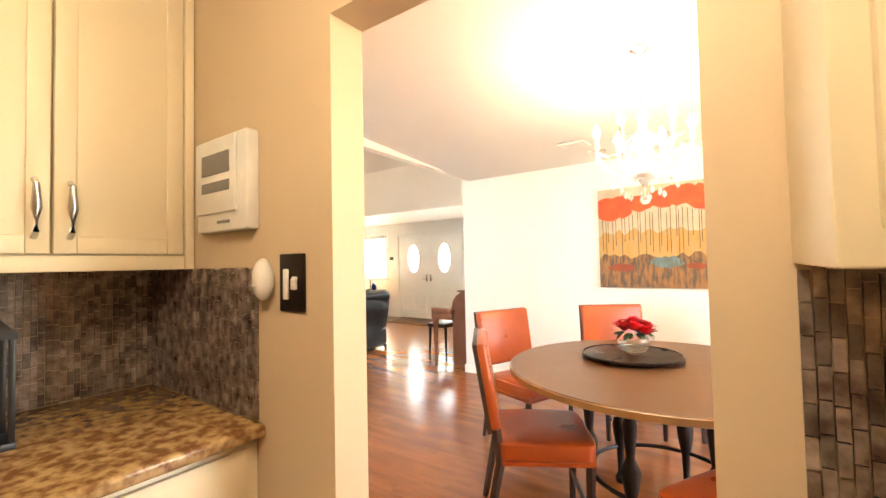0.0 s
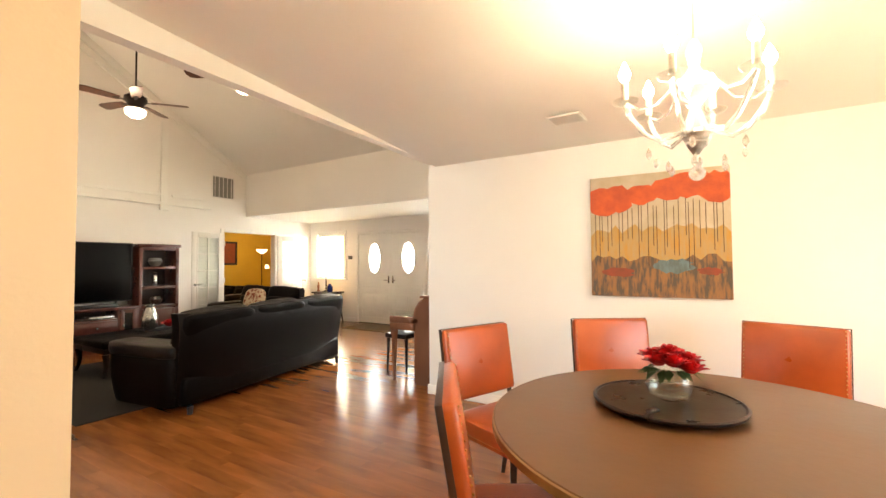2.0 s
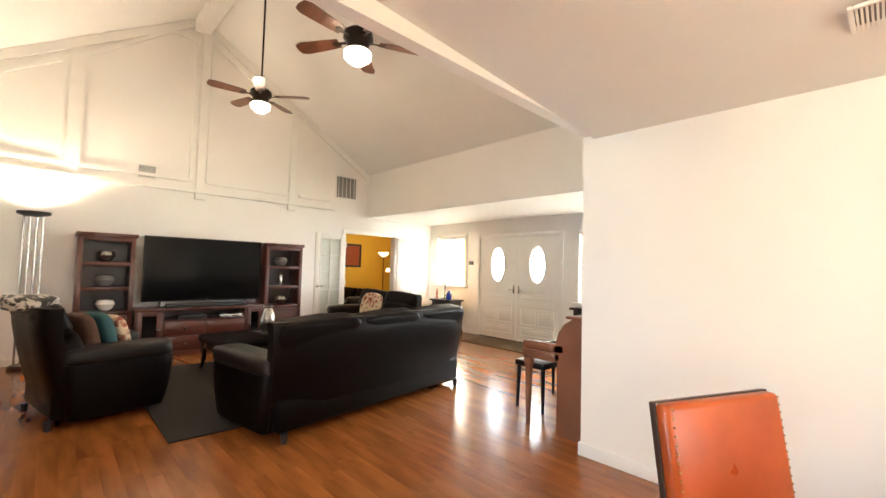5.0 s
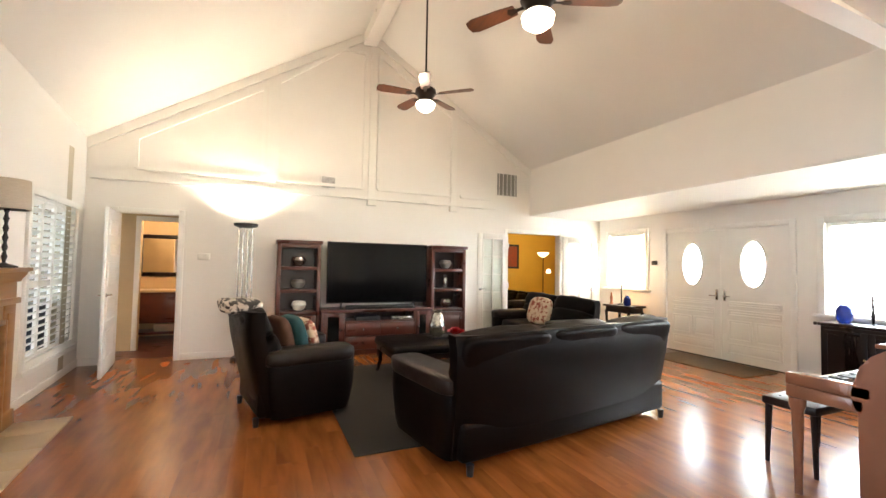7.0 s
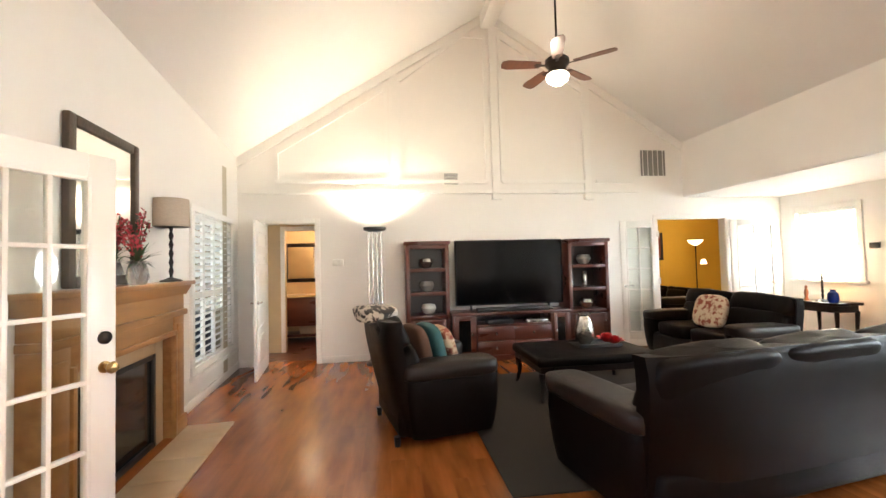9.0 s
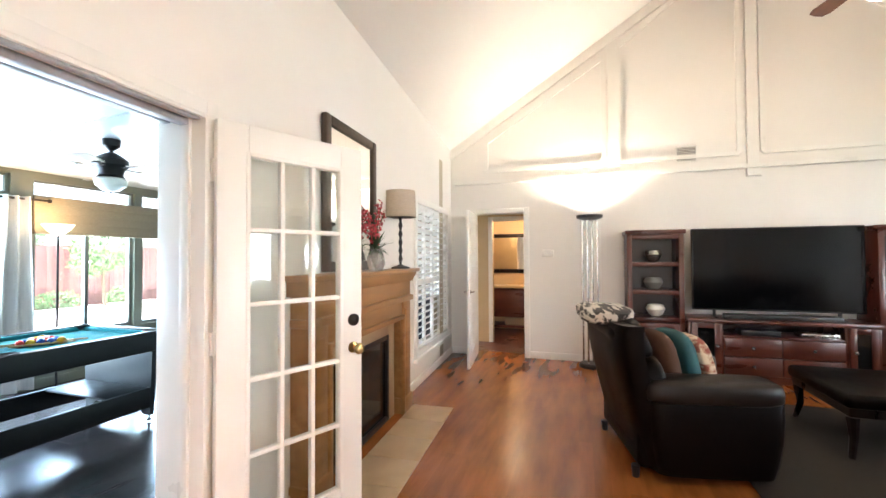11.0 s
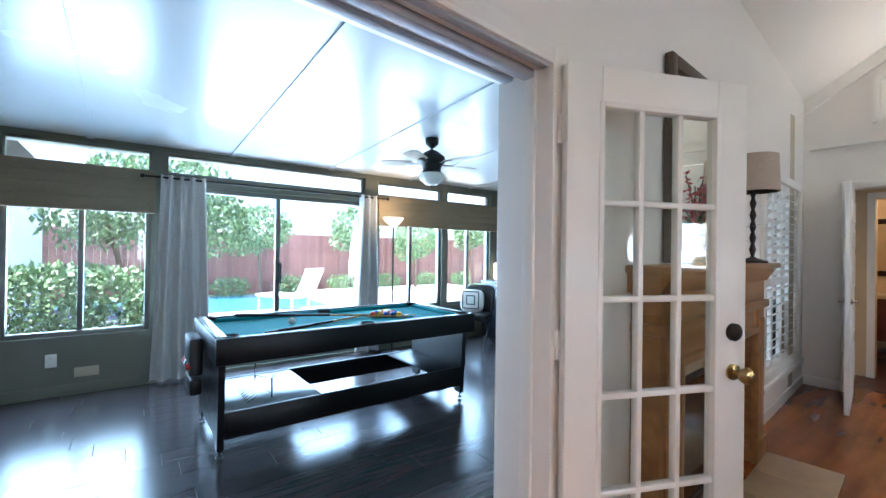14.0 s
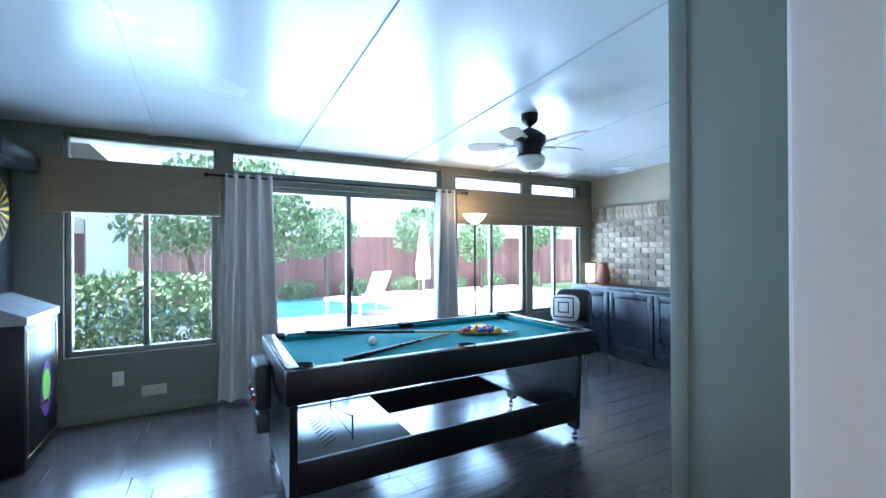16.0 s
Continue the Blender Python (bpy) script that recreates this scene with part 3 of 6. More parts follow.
casing("trim_bath_door", "x", -9.65, -9.63, 0.18, 0.8, 2.03, 0.07)
g = Geo().box((-8.7, 0.9, 0), (-8.685, 5.5, 0.095), 0.004).box((-8.7, -0.25, 0), (-8.685, 0.05, 0.095), 0.004)
setting("baseboard_west", g, "trim")
setting("baseboard_dining", Geo().box((-2.69, 4.855, 0), (2.6, 4.87, 0.095), 0.004).box((-2.69, 4.87, 0), (-2.675, 8.6, 0.095), 0.004), "trim")
setting("baseboard_front", Geo().box((-8.7, 8.605, 0), (-7.14, 8.62, 0.095), 0.004).box((-5.06, 8.605, 0), (-2.7, 8.62, 0.095), 0.004), "trim")
setting("baseboard_fireplace", Geo().box((-4.7, 0, 0), (-2.62, 0.015, 0.095), 0.004).box((-0.85, 0, 0), (-0.1, 0.015, 0.095), 0.004), "trim", "", F)
setting("baseboard_sunroom", Geo().box((-3.15, SY, -0.012), (-1.3, SY + 0.015, 0.09), 0.004).box((-8, SY, -0.012), (-5.5, SY + 0.015, 0.09), 0.004), "sage")

# outside
setting("ground", Geo().box((-400, -400, -0.5), (400, 400, -0.16)), "grass", "lawn reaching to the horizon")
setting("pavement_patio", Geo().box((-14, -9.3, -0.3), (3, SY - 0.14, -0.06)).box((-14, -13.6, -0.3), (-7.4, -9.3, -0.06)), "patio", "pale sunlit concrete patio")
setting("water_pool", Geo().box((-7.35, -13.5, -0.3), (-1.5, -9.35, -0.12)), "water", "blue swimming pool water")
# added board that glows in place of daylight beyond the porch
setting("backdrop_front", Geo().box((-30, 17, -1), (18, 17.1, 9)), "front_glow", "glowing white backdrop added as daylight before the house")
setting("pavement_porch", Geo().box((-9, 8.8, -0.3), (-2, 12, -0.03)), "patio")

# ---- windows and doors ----
def pane(name, g, parent, mat="glass"):
    ob = part(name, g, mat, parent)
    ob.visible_shadow = False
    return ob


def sash_window(name, x0, x1, z0, z1, y0, y1, mat, label, bars=(), w=0.045, base=None, cross=()):
    t = tagged(thing(name, label, "window", base=base), kind="structure")
    part("window_frame", framed(x0, x1, z0, z1, w, y0, y1), mat, t)
    ym = (y0 + y1) / 2
    for b in bars:
        part("mullion", Geo().box((b - w / 2, y0 + 0.004, z0 + w), (b + w / 2, y1 - 0.004, z1 - w), 0.004), mat, t)
    for b in cross:
        part("glazing_bar", Geo().box((x0 + w, ym - 0.012, b - 0.012), (x1 - w, ym + 0.012, b + 0.012), 0.003), mat, t)
    xs = [x0 + w] + [v for b in bars for v in (b - w / 2, b + w / 2)] + [x1 - w]
    for a, b in zip(xs[::2], xs[1::2]):
        pane("pane", Geo().box((a, ym - 0.003, z0 + w), (b, ym + 0.003, z1 - w)), t)
    return t


sash_window("window_front_left", -8.42, -7.52, 1.02, 2.1, 8.66, 8.72, "trim", "white front window, glowing with daylight", cross=(1.56,))
sash_window("window_front_right", -4.75, -3.1, 0.86, 2.04, 8.66, 8.72, "trim", "white front window, glowing with daylight", bars=(-3.92,), cross=(1.45,))
for x0, x1, z0, z1 in ((-8.42, -7.52, 1.02, 2.1), (-4.75, -3.1, 0.86, 2.04)):
    g = Geo()
    for a, b, c, d in ((x0 - 0.08, x0, z0, z1 + 0.08), (x1, x1 + 0.08, z0, z1 + 0.08), (x0, x1, z1, z1 + 0.08)):
        g.box((a, 8.595, c), (b, 8.62, d), 0.005)
    g.box((x0 - 0.12, 8.55, z0 - 0.04), (x1 + 0.12, 8.62, z0), 0.006)
    setting("trim_front_window", g, "trim")
    wb = thing("window_blind", "white slatted blind, opened to the daylight", "blind", (x0 + x1) / 2, 8.64, 0, group="front window blinds")
    hw = (x1 - x0) / 2 - 0.05
    part("head_rail", Geo().box((-hw, -0.018, z1 - 0.05), (hw, 0.015, z1 - 0.012), 0.003), "trim", wb)
    slat = Geo().box((-hw, -0.017, -0.0012), (hw, 0.017, 0.0012), 0, pose(0, 0, 0, 22)).mesh("slat", "trim")
    for k in range(int((z1 - z0 - 0.12) / 0.05)):
        ob = new("slat", slat)
        ob.parent = wb
        ob.location = (0, 0, z0 + 0.06 + k * 0.05)

for nm, x0, x1, bars in (("window_sunroom_east", -3.06, -1.98, (-2.52,)), ("window_sunroom_middle", -6.75, -5.64, (-6.2,)), ("window_sunroom_west", -7.76, -6.85, (-7.3,))):
    sash_window(nm, x0, x1, 0.53, 1.95, SY - 0.1, SY - 0.04, "alu", "aluminium sliding window onto the garden", bars)
for nm, x0, x1, z0, z1 in (("window_clerestory_east", -3.06, -1.98, 2.13, 2.35), ("window_clerestory_middle", -5.44, -3.18, 2.13, 2.345), ("window_clerestory_west", -6.75, -5.64, 2.09, 2.31), ("window_clerestory_far", -7.76, -6.85, 2.09, 2.31)):
    sash_window(nm, x0, x1, z0, z1, SY - 0.1, SY - 0.04, "alu", "narrow clerestory window under the ceiling", w=0.025)
sash_window("door_patio_slider", -5.44, -3.2, 0.02, 2.02, SY - 0.11, SY - 0.05, "alu", "aluminium sliding glass patio door", (-4.32,), 0.055)
solo("door_pull", Geo().box((-4.36, SY - 0.05, 0.95), (-4.34, SY - 0.02, 1.2), 0.006), "black", "black pull handle on the sliding door", "handle")


def french_leaf(name, width, height, label, cols, rows, base, lo=0.12, stile=0.105, handle="lever", top=0.13):
    """A glazed door leaf along local x from its hinge."""
    t = tagged(thing(name, label, "door", base=base), kind="structure")
    part("door_frame", framed(0, width, 0.012, height, stile, -0.02, 0.02).box((stile, -0.02, 0.012 + stile), (width - stile, 0.02, 0.012 + stile + lo), 0.004), "trim", t)
    x0, x1, z0, z1 = stile, width - stile, 0.012 + stile + lo, height - stile
    for k in range(1, cols):
        x = x0 + (x1 - x0) * k / cols
        part("glazing_bar", Geo().box((x - 0.011, -0.016, z0), (x + 0.011, 0.016, z1), 0.004), "trim", t)
    for k in range(1, rows):
        z = z0 + (z1 - z0) * k / rows
        part("glazing_bar", Geo().box((x0, -0.0155, z - 0.011), (x1, 0.0155, z + 0.011), 0.004), "trim", t)
    part("glazing_bead", framed(x0 - 0.012, x1 + 0.012, z0 - 0.012, z1 + 0.012, 0.02, -0.024, 0.024), "trim", t)
    for i in range(cols):
        for j in range(rows):
            pane("pane", Geo().box((x0 + (x1 - x0) * i / cols + 0.011, -0.003, z0 + (z1 - z0) * j / rows + 0.011), (x0 + (x1 - x0) * (i + 1) / cols - 0.011, 0.003, z0 + (z1 - z0) * (j + 1) / rows - 0.011)), t)
    hx = width - 0.06
    for s in (-1, 1):
        if handle == "knob":
            k = pose(hx, s * 0.02, 0.93, -90 * s)
            part("door_knob", Geo().lathe([(0.03, 0), (0.03, 0.008), (0.011, 0.012), (0.011, 0.035), (0.026, 0.045), (0.031, 0.06), (0.022, 0.075), (0.004, 0.08)], m=k, seg=20), "brass", t, "worn brass knob")
            part("dead_bolt", Geo().lathe([(0.033, 0), (0.033, 0.012), (0.02, 0.02), (0.004, 0.022)], m=pose(hx, s * 0.02, 1.08, -90 * s), seg=20), "bronze", t, "dark round dead bolt")
        else:
            part("door_handle", Geo().lathe([(0.025, 0), (0.025, 0.01), (0.01, 0.012), (0.01, 0.045)], m=pose(hx, s * 0.02, 0.98, -90 * s), seg=16).box((hx - 0.11, s * 0.05, 0.972), (hx + 0.012, s * 0.066, 0.99), 0.006), "steel", t, "steel lever handle")
    for z in (0.25, 1.05, height - 0.22):
        part("hinge", Geo().lathe([(0.009, -0.05), (0.009, 0.05)], (-0.006, 0.022, z), 10).box((-0.004, 0.0, z - 0.05), (0.03, 0.024, z + 0.05), 0.001), "trim", t)
    return t


french_leaf("door_garden_room", 0.76, 2.02, "white french door with glass panes, standing open", 3, 5, F @ pose(-0.064, 0.04, 0, 0, 0, 152.5), lo=0.045, stile=0.135, handle="knob")
french_leaf("door_office_left", 0.63, 2.03, "white glazed office door, folded open against the wall", 2, 5, pose(-8.645, 6.27, 0, 0, 0, 264))
french_leaf("door_office_right", 0.72, 2.03, "white glazed office door, standing open", 2, 5, pose(-8.62, 7.56, 0, 0, 0, 72))


def panel_door(name, base, label, width=0.86, height=2.02):
    t = tagged(thing(name, label, "door", base=base), kind="structure")
    part("door_slab", Geo().box((0, -0.018, 0.01), (width, 0.018, height), 0.004), "trim", t)
    for z0, z1 in ((0.2, 0.55), (0.65, 0.95), (1.08, 1.38), (1.46, 1.62), (1.70, 1.9)):
        part("door_panel", framed(0.1, width - 0.1, z0, z1, 0.02, -0.026, 0.026), "trim", t)
    for s in (-1, 1):
        part("door_handle", Geo().lathe([(0.025, 0), (0.025, 0.01), (0.01, 0.012), (0.01, 0.045)], m=pose(width - 0.06, s * 0.018, 0.98, -90 * s), seg=16).box((width - 0.16, s * 0.05, 0.972), (width - 0.05, s * 0.066, 0.99), 0.006), "steel", t, "steel lever handle")
    return t


panel_door("door_hall", pose(-8.66, 0.14, 0, 0, 0, 7), "white panelled hall door, standing wide open")


def front_leaf(name, x, flip):
    t = tagged(thing(name, "cream front door with an oval leaded glass", "door", x, 8.64, 0), kind="structure")
    w, cx = 0.955, 0.4775
    ring = [(cx + 0.17 * math.cos(a), 1.50 + 0.34 * math.sin(a)) for a in (2 * math.pi * k / 40 for k in range(40))]
    g = Geo()
    outer = [(0.002, 0.01), (w - 0.002, 0.01), (w - 0.002, 2.045), (0.002, 2.045)]
    # slab cut round the oval, as a ring of quads to the border
    def edge(px, pz):
        dx, dz_ = px - cx, pz - 1.50
        k = min((0.4765 / abs(dx)) if abs(dx) > 1e-6 else 99, (0.551 / abs(dz_)) if abs(dz_) > 1e-6 else 99)
        return cx + dx * k, 1.50 + dz_ * k
    for i in range(40):
        a, b = ring[i], ring[(i + 1) % 40]
        A, B = edge(*a), edge(*b)
        vs = [(p[0], y, p[1]) for y in (-0.022, 0.022) for p in (a, b, B, A)]
        g.add(vs, [(0, 1, 2, 3), (7, 6, 5, 4), (0, 4, 5, 1), (1, 5, 6, 2), (2, 6, 7, 3), (3, 7, 4, 0)])
    g.box((0.002, -0.022, 0.01), (w - 0.002, 0.022, 0.958))
    g.box((0.001, -0.02, 1.9), (w - 0.001, 0.02, 2.052)).box((0.001, -0.02, 0.95), (w - 0.001, 0.02, 1.1))
    part("door_slab", g, "trim", t)
    part("oval_frame", Geo().tube([(cx + 0.185 * math.cos(a), -0.024, 1.50 + 0.355 * math.sin(a)) for a in (2 * math.pi * k / 40 for k in range(41))], 0.018, 8), "trim", t)
    pane("pane", Geo().prism(ring, -0.004, 0.004, "y"), t)
    part("leading", Geo().tube([(cx + 0.10 * math.cos(a), 0, 1.50 + 0.23 * math.sin(a)) for a in (2 * math.pi * k / 30 for k in range(31))], 0.004, 6), "iron", t)
    for z0, z1, xs in ((0.84, 0.93, ((0.1, 0.855),)), (0.70, 0.80, ((0.1, 0.855),)), (0.33, 0.64, ((0.1, 0.46), (0.495, 0.855))), (0.12, 0.29, ((0.1, 0.855),))):
        for xa, xb in xs:
            part("door_panel", framed(xa, xb, z0, z1, 0.025, -0.034, 0).box((xa + 0.045, -0.028, z0 + 0.035), (xb - 0.045, 0, z1 - 0.035), 0.006), "trim", t)
    hx = 0.06 if flip else w - 0.06
    part("door_handle", Geo().box((hx - 0.02, -0.034, 0.93), (hx + 0.02, -0.022, 1.1), 0.004).tube([(hx, -0.03, 1.0), (hx, -0.07, 1.0), (hx - 0.1 if not flip else hx + 0.1, -0.07, 1.0)], 0.009, 8), "steel", t, "satin steel handle")
    return t


front_leaf("door_front_left", -7.056, False)
front_leaf("door_front_right", -6.099, True)
solo("door_threshold", Geo().box((-7.06, 8.62, 0), (-5.14, 8.7, 0.012), 0.003), "bronze", "dark metal threshold under the front doors", "threshold")


# plantation shutters in the fireplace wall
sh = tagged(thing("window_shutters", "white plantation shutters with tilted louvres", "window", base=F), kind="structure")
part("window_frame", framed(-4.45, -2.90, 0.33, 2.10, 0.075, 0.0, 0.03), "trim", sh)
for k in range(4):
    x0 = -4.375 + k * 0.35
    part("shutter_frame", framed(x0, x0 + 0.349, 0.405, 2.025, 0.035, -0.03, 0.0), "trim", sh)
    for j in range(21):
        z = 0.475 + j * 0.074
        if 1.12 < z < 1.19:
            part("divider_rail", Geo().box((x0 + 0.035, -0.028, z - 0.035), (x0 + 0.314, -0.002, z + 0.035), 0.003), "trim", sh)
            continue
        part("louvre", Geo().box((-0.139, -0.036, -0.005), (0.139, 0.036, 0.005), 0.003, pose(x0 + 0.1745, -0.018, z, 38)), "trim", sh)
solo("window_ledge", Geo().box((-4.48, 0, 0.28), (-2.87, 0.05, 0.33), 0.006), "trim", "white sill under the shutters", "sill", base=F)

# ---- kitchen ----
kc = thing("wall_cabinet", "cream painted wall cabinet with panelled doors", "cabinet")
part("body", Geo().box((-1.88, -0.1, 1.40), (-1.53, 1.125, 2.5), 0.003).box((-1.53, 1.09, 1.37), (-1.50, 1.122, 2.5), 0.003), "cream", kc)
part("light_rail", Geo().box((-1.535, -0.1, 1.37), (-1.505, 1.089, 1.42), 0.004), "cream", kc)
for y0, y1, hy in ((0.722, 1.085, 0.76), (0.30, 0.714, 0.678), (-0.1, 0.292, 0.255)):
    d = part("door", Geo().box((-1.528, y0, 1.425), (-1.51, y1, 2.46), 0.003), "cream", kc)
    part("door_border", framed(y0 + 0.0, y1 - 0.0, 1.425, 2.46, 0.055, -1.51, -1.503, "x"), "cream", d)
    part("handle", Geo().tube([(-1.505, hy, 1.475), (-1.475, hy, 1.49), (-1.472, hy, 1.56), (-1.475, hy, 1.63), (-1.505, hy, 1.645)], [0.009, 0.008, 0.014, 0.008, 0.009], 10), "steel", d, "polished steel pull")
kb = thing("base_cabinet", "cream base cabinet under the granite counter", "cabinet")
part("body", Geo().box((-1.88, -0.1, 0.1), (-1.08, 1.122, 0.845), 0.003).box((-1.88, -0.1, 0), (-1.14, 1.122, 0.1)), "cream", kb)
for y0, y1 in ((0.55, 1.08), (-0.05, 0.53)):
    d = part("drawer", Geo().box((-1.08, y0, 0.66), (-1.062, y1, 0.82), 0.004), "cream", kb)
    part("door", Geo().box((-1.08, y0, 0.14), (-1.062, y1, 0.64), 0.004), "cream", kb)
solo("countertop", Geo().box((-1.878, -0.1, 0.847), (-1.03, 1.122, 0.888), 0.012, seg=3), "granite", "speckled brown and gold granite worktop", "counter")


def mosaic(name, axis, c, u0, u1, z0, z1, label, w=0.02, h=0.055):
    """Small raised metal pieces on a dark backing."""
    rng = random.Random(5)
    g = Geo()
    n = 0
    u = u0
    while u + w <= u1 + 1e-6:
        z = z0 - rng.random() * h
        while z < z1:
            a, b = max(z, z0), min(z + h, z1)
            if b - a > 0.008:
                d = 0.003 + 0.006 * rng.random()
                t = 0.0012
                if axis == "x":
                    g.box((c, u + t, a + t), (c + d, u + w - t, b - t))
                else:
                    g.box((u + t, c, a + t), (u + w - t, c - d, b - t))
            z += h
        u += w
    ob = solo(name, g, "mosaic", label, "backsplash")
    ob["kind"] = "stuff"
    return ob


mosaic("backsplash_side", "x", -1.878, -0.1, 1.12, 0.888, 1.40, "brown and silver metal mosaic backsplash")
mosaic("backsplash", "y", 1.123, -1.87, -1.052, 0.888, 1.372, "brown metal mosaic backsplash")
mosaic("backsplash_right", "y", 1.123, 0.248, 1.6, 0.888, 1.36, "brown metal mosaic backsplash", 0.016, 0.045)
kr = thing("wall_cabinet", "cream painted wall cabinet beside the opening", "cabinet")
part("body", Geo().box((0.245, 0.80, 1.362), (1.6, 1.123, 2.5), 0.004), "cream", kr)
part("door", Geo().box((0.27, 0.782, 1.39), (0.7, 0.80, 2.46), 0.004), "cream", kr)
kb2 = thing("base_cabinet", "cream base cabinet beside the opening", "cabinet")
part("body", Geo().box((0.248, 0.56, 0), (1.6, 1.122, 0.845), 0.004), "cream", kb2)
solo("countertop", Geo().box((0.246, 0.53, 0.847), (1.6, 1.122, 0.888), 0.012), "granite", "speckled brown granite worktop beside the opening", "counter")
ic = thing("wall_intercom", "cream wall intercom panel with grey speaker grilles", "intercom", -1.225, 1.125, 1.655)
part("case", Geo().box((-0.16, -0.045, -0.16), (0.16, 0, 0.16), 0.008), "white", ic)
part("cover", Geo().box((-0.15, -0.056, -0.10), (0.11, -0.045, 0.15), 0.006), "white", ic)
part("grille", Geo().box((-0.10, -0.0585, 0.03), (0.08, -0.0555, 0.10), 0.001), "grey_slot", ic)
part("grille", Geo().box((-0.10, -0.0585, -0.03), (0.08, -0.0555, 0.005), 0.001), "grey_slot", ic)
part("label_strip", Geo().box((-0.02, -0.0465, -0.135), (0.06, -0.0445, -0.125)), "grey_slot", ic)
sw = thing("light_switch_plate", "dark bronze switch plate with white rocker", "switch", -0.89, 1.125, 1.325)
part("plate", Geo().box((-0.06, -0.008, -0.085), (0.06, 0, 0.085), 0.004), "bronze", sw)
part("rocker", Geo().box((-0.035, -0.014, -0.05), (-0.01, -0.008, 0.04), 0.003), "white", sw)
part("toggle", Geo().box((0.016, -0.024, -0.02), (0.03, -0.008, 0.012), 0.003).box((0.008, -0.014, 0.0), (0.03, -0.008, 0.018), 0.002), "white", sw)
solo("air_freshener", Geo().ball((0, -0.025, 0), (0.035, 0.03, 0.065)).lathe([(0.01, 0), (0.01, 0.004)], (0, -0.052, -0.02), 12), "white", "white plug-in air freshener on the wall edge", "air freshener", -1.0, 1.12, 1.335)
cm = thing("lantern", "black metal candle lantern on the counter", "lantern", -1.52, 0.57, 0.888)
part("base", Geo().box((-0.07, -0.07, 0), (0.07, 0.07, 0.02), 0.004), "black", cm)
for sx in (-1, 1):
    for sy in (-1, 1):
        part("post", Geo().box((sx * 0.06 - 0.007, sy * 0.06 - 0.007, 0.02), (sx * 0.06 + 0.007, sy * 0.06 + 0.007, 0.3), 0.002), "black", cm)
part("top", Geo().lathe([(0.098, 0.3), (0.098, 0.315), (0.05, 0.36), (0.02, 0.37), (0.02, 0.4), (0.004, 0.405)], seg=4, m=pose(0, 0, 0, 0, 0, 45)), "black", cm)
part("candle", Geo().lathe([(0.035, 0.02), (0.035, 0.15), (0.004, 0.155)]), "white", cm)
# fixture out of view; its form and place are assumed
kl = thing("ceiling_light", "round ceiling light out of view, inferred for the kitchen", "light", -0.1, 0.2, 2.5)
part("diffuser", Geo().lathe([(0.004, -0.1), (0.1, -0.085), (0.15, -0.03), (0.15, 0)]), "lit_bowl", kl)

# ---- dining room ----
TX, TY = -0.2, 2.9
dt = thing("dining_table", "round bronzed wooden dining table on turned legs", "table", TX, TY)
part("tabletop", Geo().lathe([(0.004, 0.755), (0.77, 0.755), (0.785, 0.76), (0.785, 0.788), (0.78, 0.792), (0.004, 0.792)], seg=72), "table", dt)
part("rim", Geo().lathe([(0.7855, 0.757), (0.790, 0.760), (0.790, 0.786), (0.7855, 0.789)], seg=72), "table_edge", dt)
for k in range(6):
    a = 2 * math.pi * k / 6 + 0.3
    prof = [(0.03, 0), (0.035, 0.03), (0.018, 0.06), (0.022, 0.2), (0.04, 0.3), (0.045, 0.36), (0.02, 0.42), (0.028, 0.5), (0.036, 0.58), (0.02, 0.64), (0.035, 0.7), (0.035, 0.755)]
    part("leg", Geo().lathe(prof, (0.36 * math.cos(a), 0.36 * math.sin(a), 0), 14), "iron", dt)
part("stretcher_ring", Geo().tube([(0.36 * math.cos(a), 0.36 * math.sin(a), 0.22) for a in (2 * math.pi * k / 36 for k in range(37))], 0.012), "iron", dt)
part("apron", Geo().lathe([(0.36, 0.69), (0.40, 0.69), (0.40, 0.754), (0.36, 0.754)], seg=40), "iron", dt)


def dining_chair(x, y, rz):
    """Faces local +y."""
    t = thing("dining_chair", "orange leather dining chair with dark wooden legs", "chair", x, y, 0, rz, "chairs round the table")
    part("seat", Geo().pillow((0, 0, 0.455), (0.50, 0.49, 0.10), 0.25, u=32).box((-0.235, -0.225, 0.385), (0.235, 0.235, 0.43), 0.01), "orange", t)
    m = pose(0, -0.235, 0.50, 9)
    part("backrest", Geo().box((-0.262, -0.032, 0.06), (0.262, 0.032, 0.48), 0.022, m, 3), "orange", t)
    g = Geo()
    for s in (-1, 1):
        g.box((s * 0.263 - 0.003, -0.034, 0.055), (s * 0.263 + 0.003, -0.012, 0.483), 0.001, m)
    g.box((-0.262, -0.034, 0.479), (0.262, -0.012, 0.484), 0.001, m)
    part("back_frame", g, "chair_wood", t)
    g = Geo()
    for s in (-1, 1):
        for k in range(16):
            g.ball((s * 0.245, 0.033, 0.09 + k * 0.025), 0.004, m, 6, 4)
    part("nail_heads", g, "brass", t)["kind"] = "stuff"
    for s in (-1, 1):
        part("leg", Geo().tube([(s * 0.22, -0.30, 0), (s * 0.22, -0.22, 0.40), (s * 0.22, -0.235, 0.57)], [0.017, 0.024, 0.02], 4), "chair_wood", t)
        part("leg", Geo().tube([(s * 0.21, 0.20, 0), (s * 0.21, 0.21, 0.40)], [0.016, 0.024], 4), "chair_wood", t)
    part("stretcher", Geo().tube([(-0.21, 0.2, 0.16), (0.21, 0.2, 0.16)], 0.012, 6), "chair_wood", t)
    return t


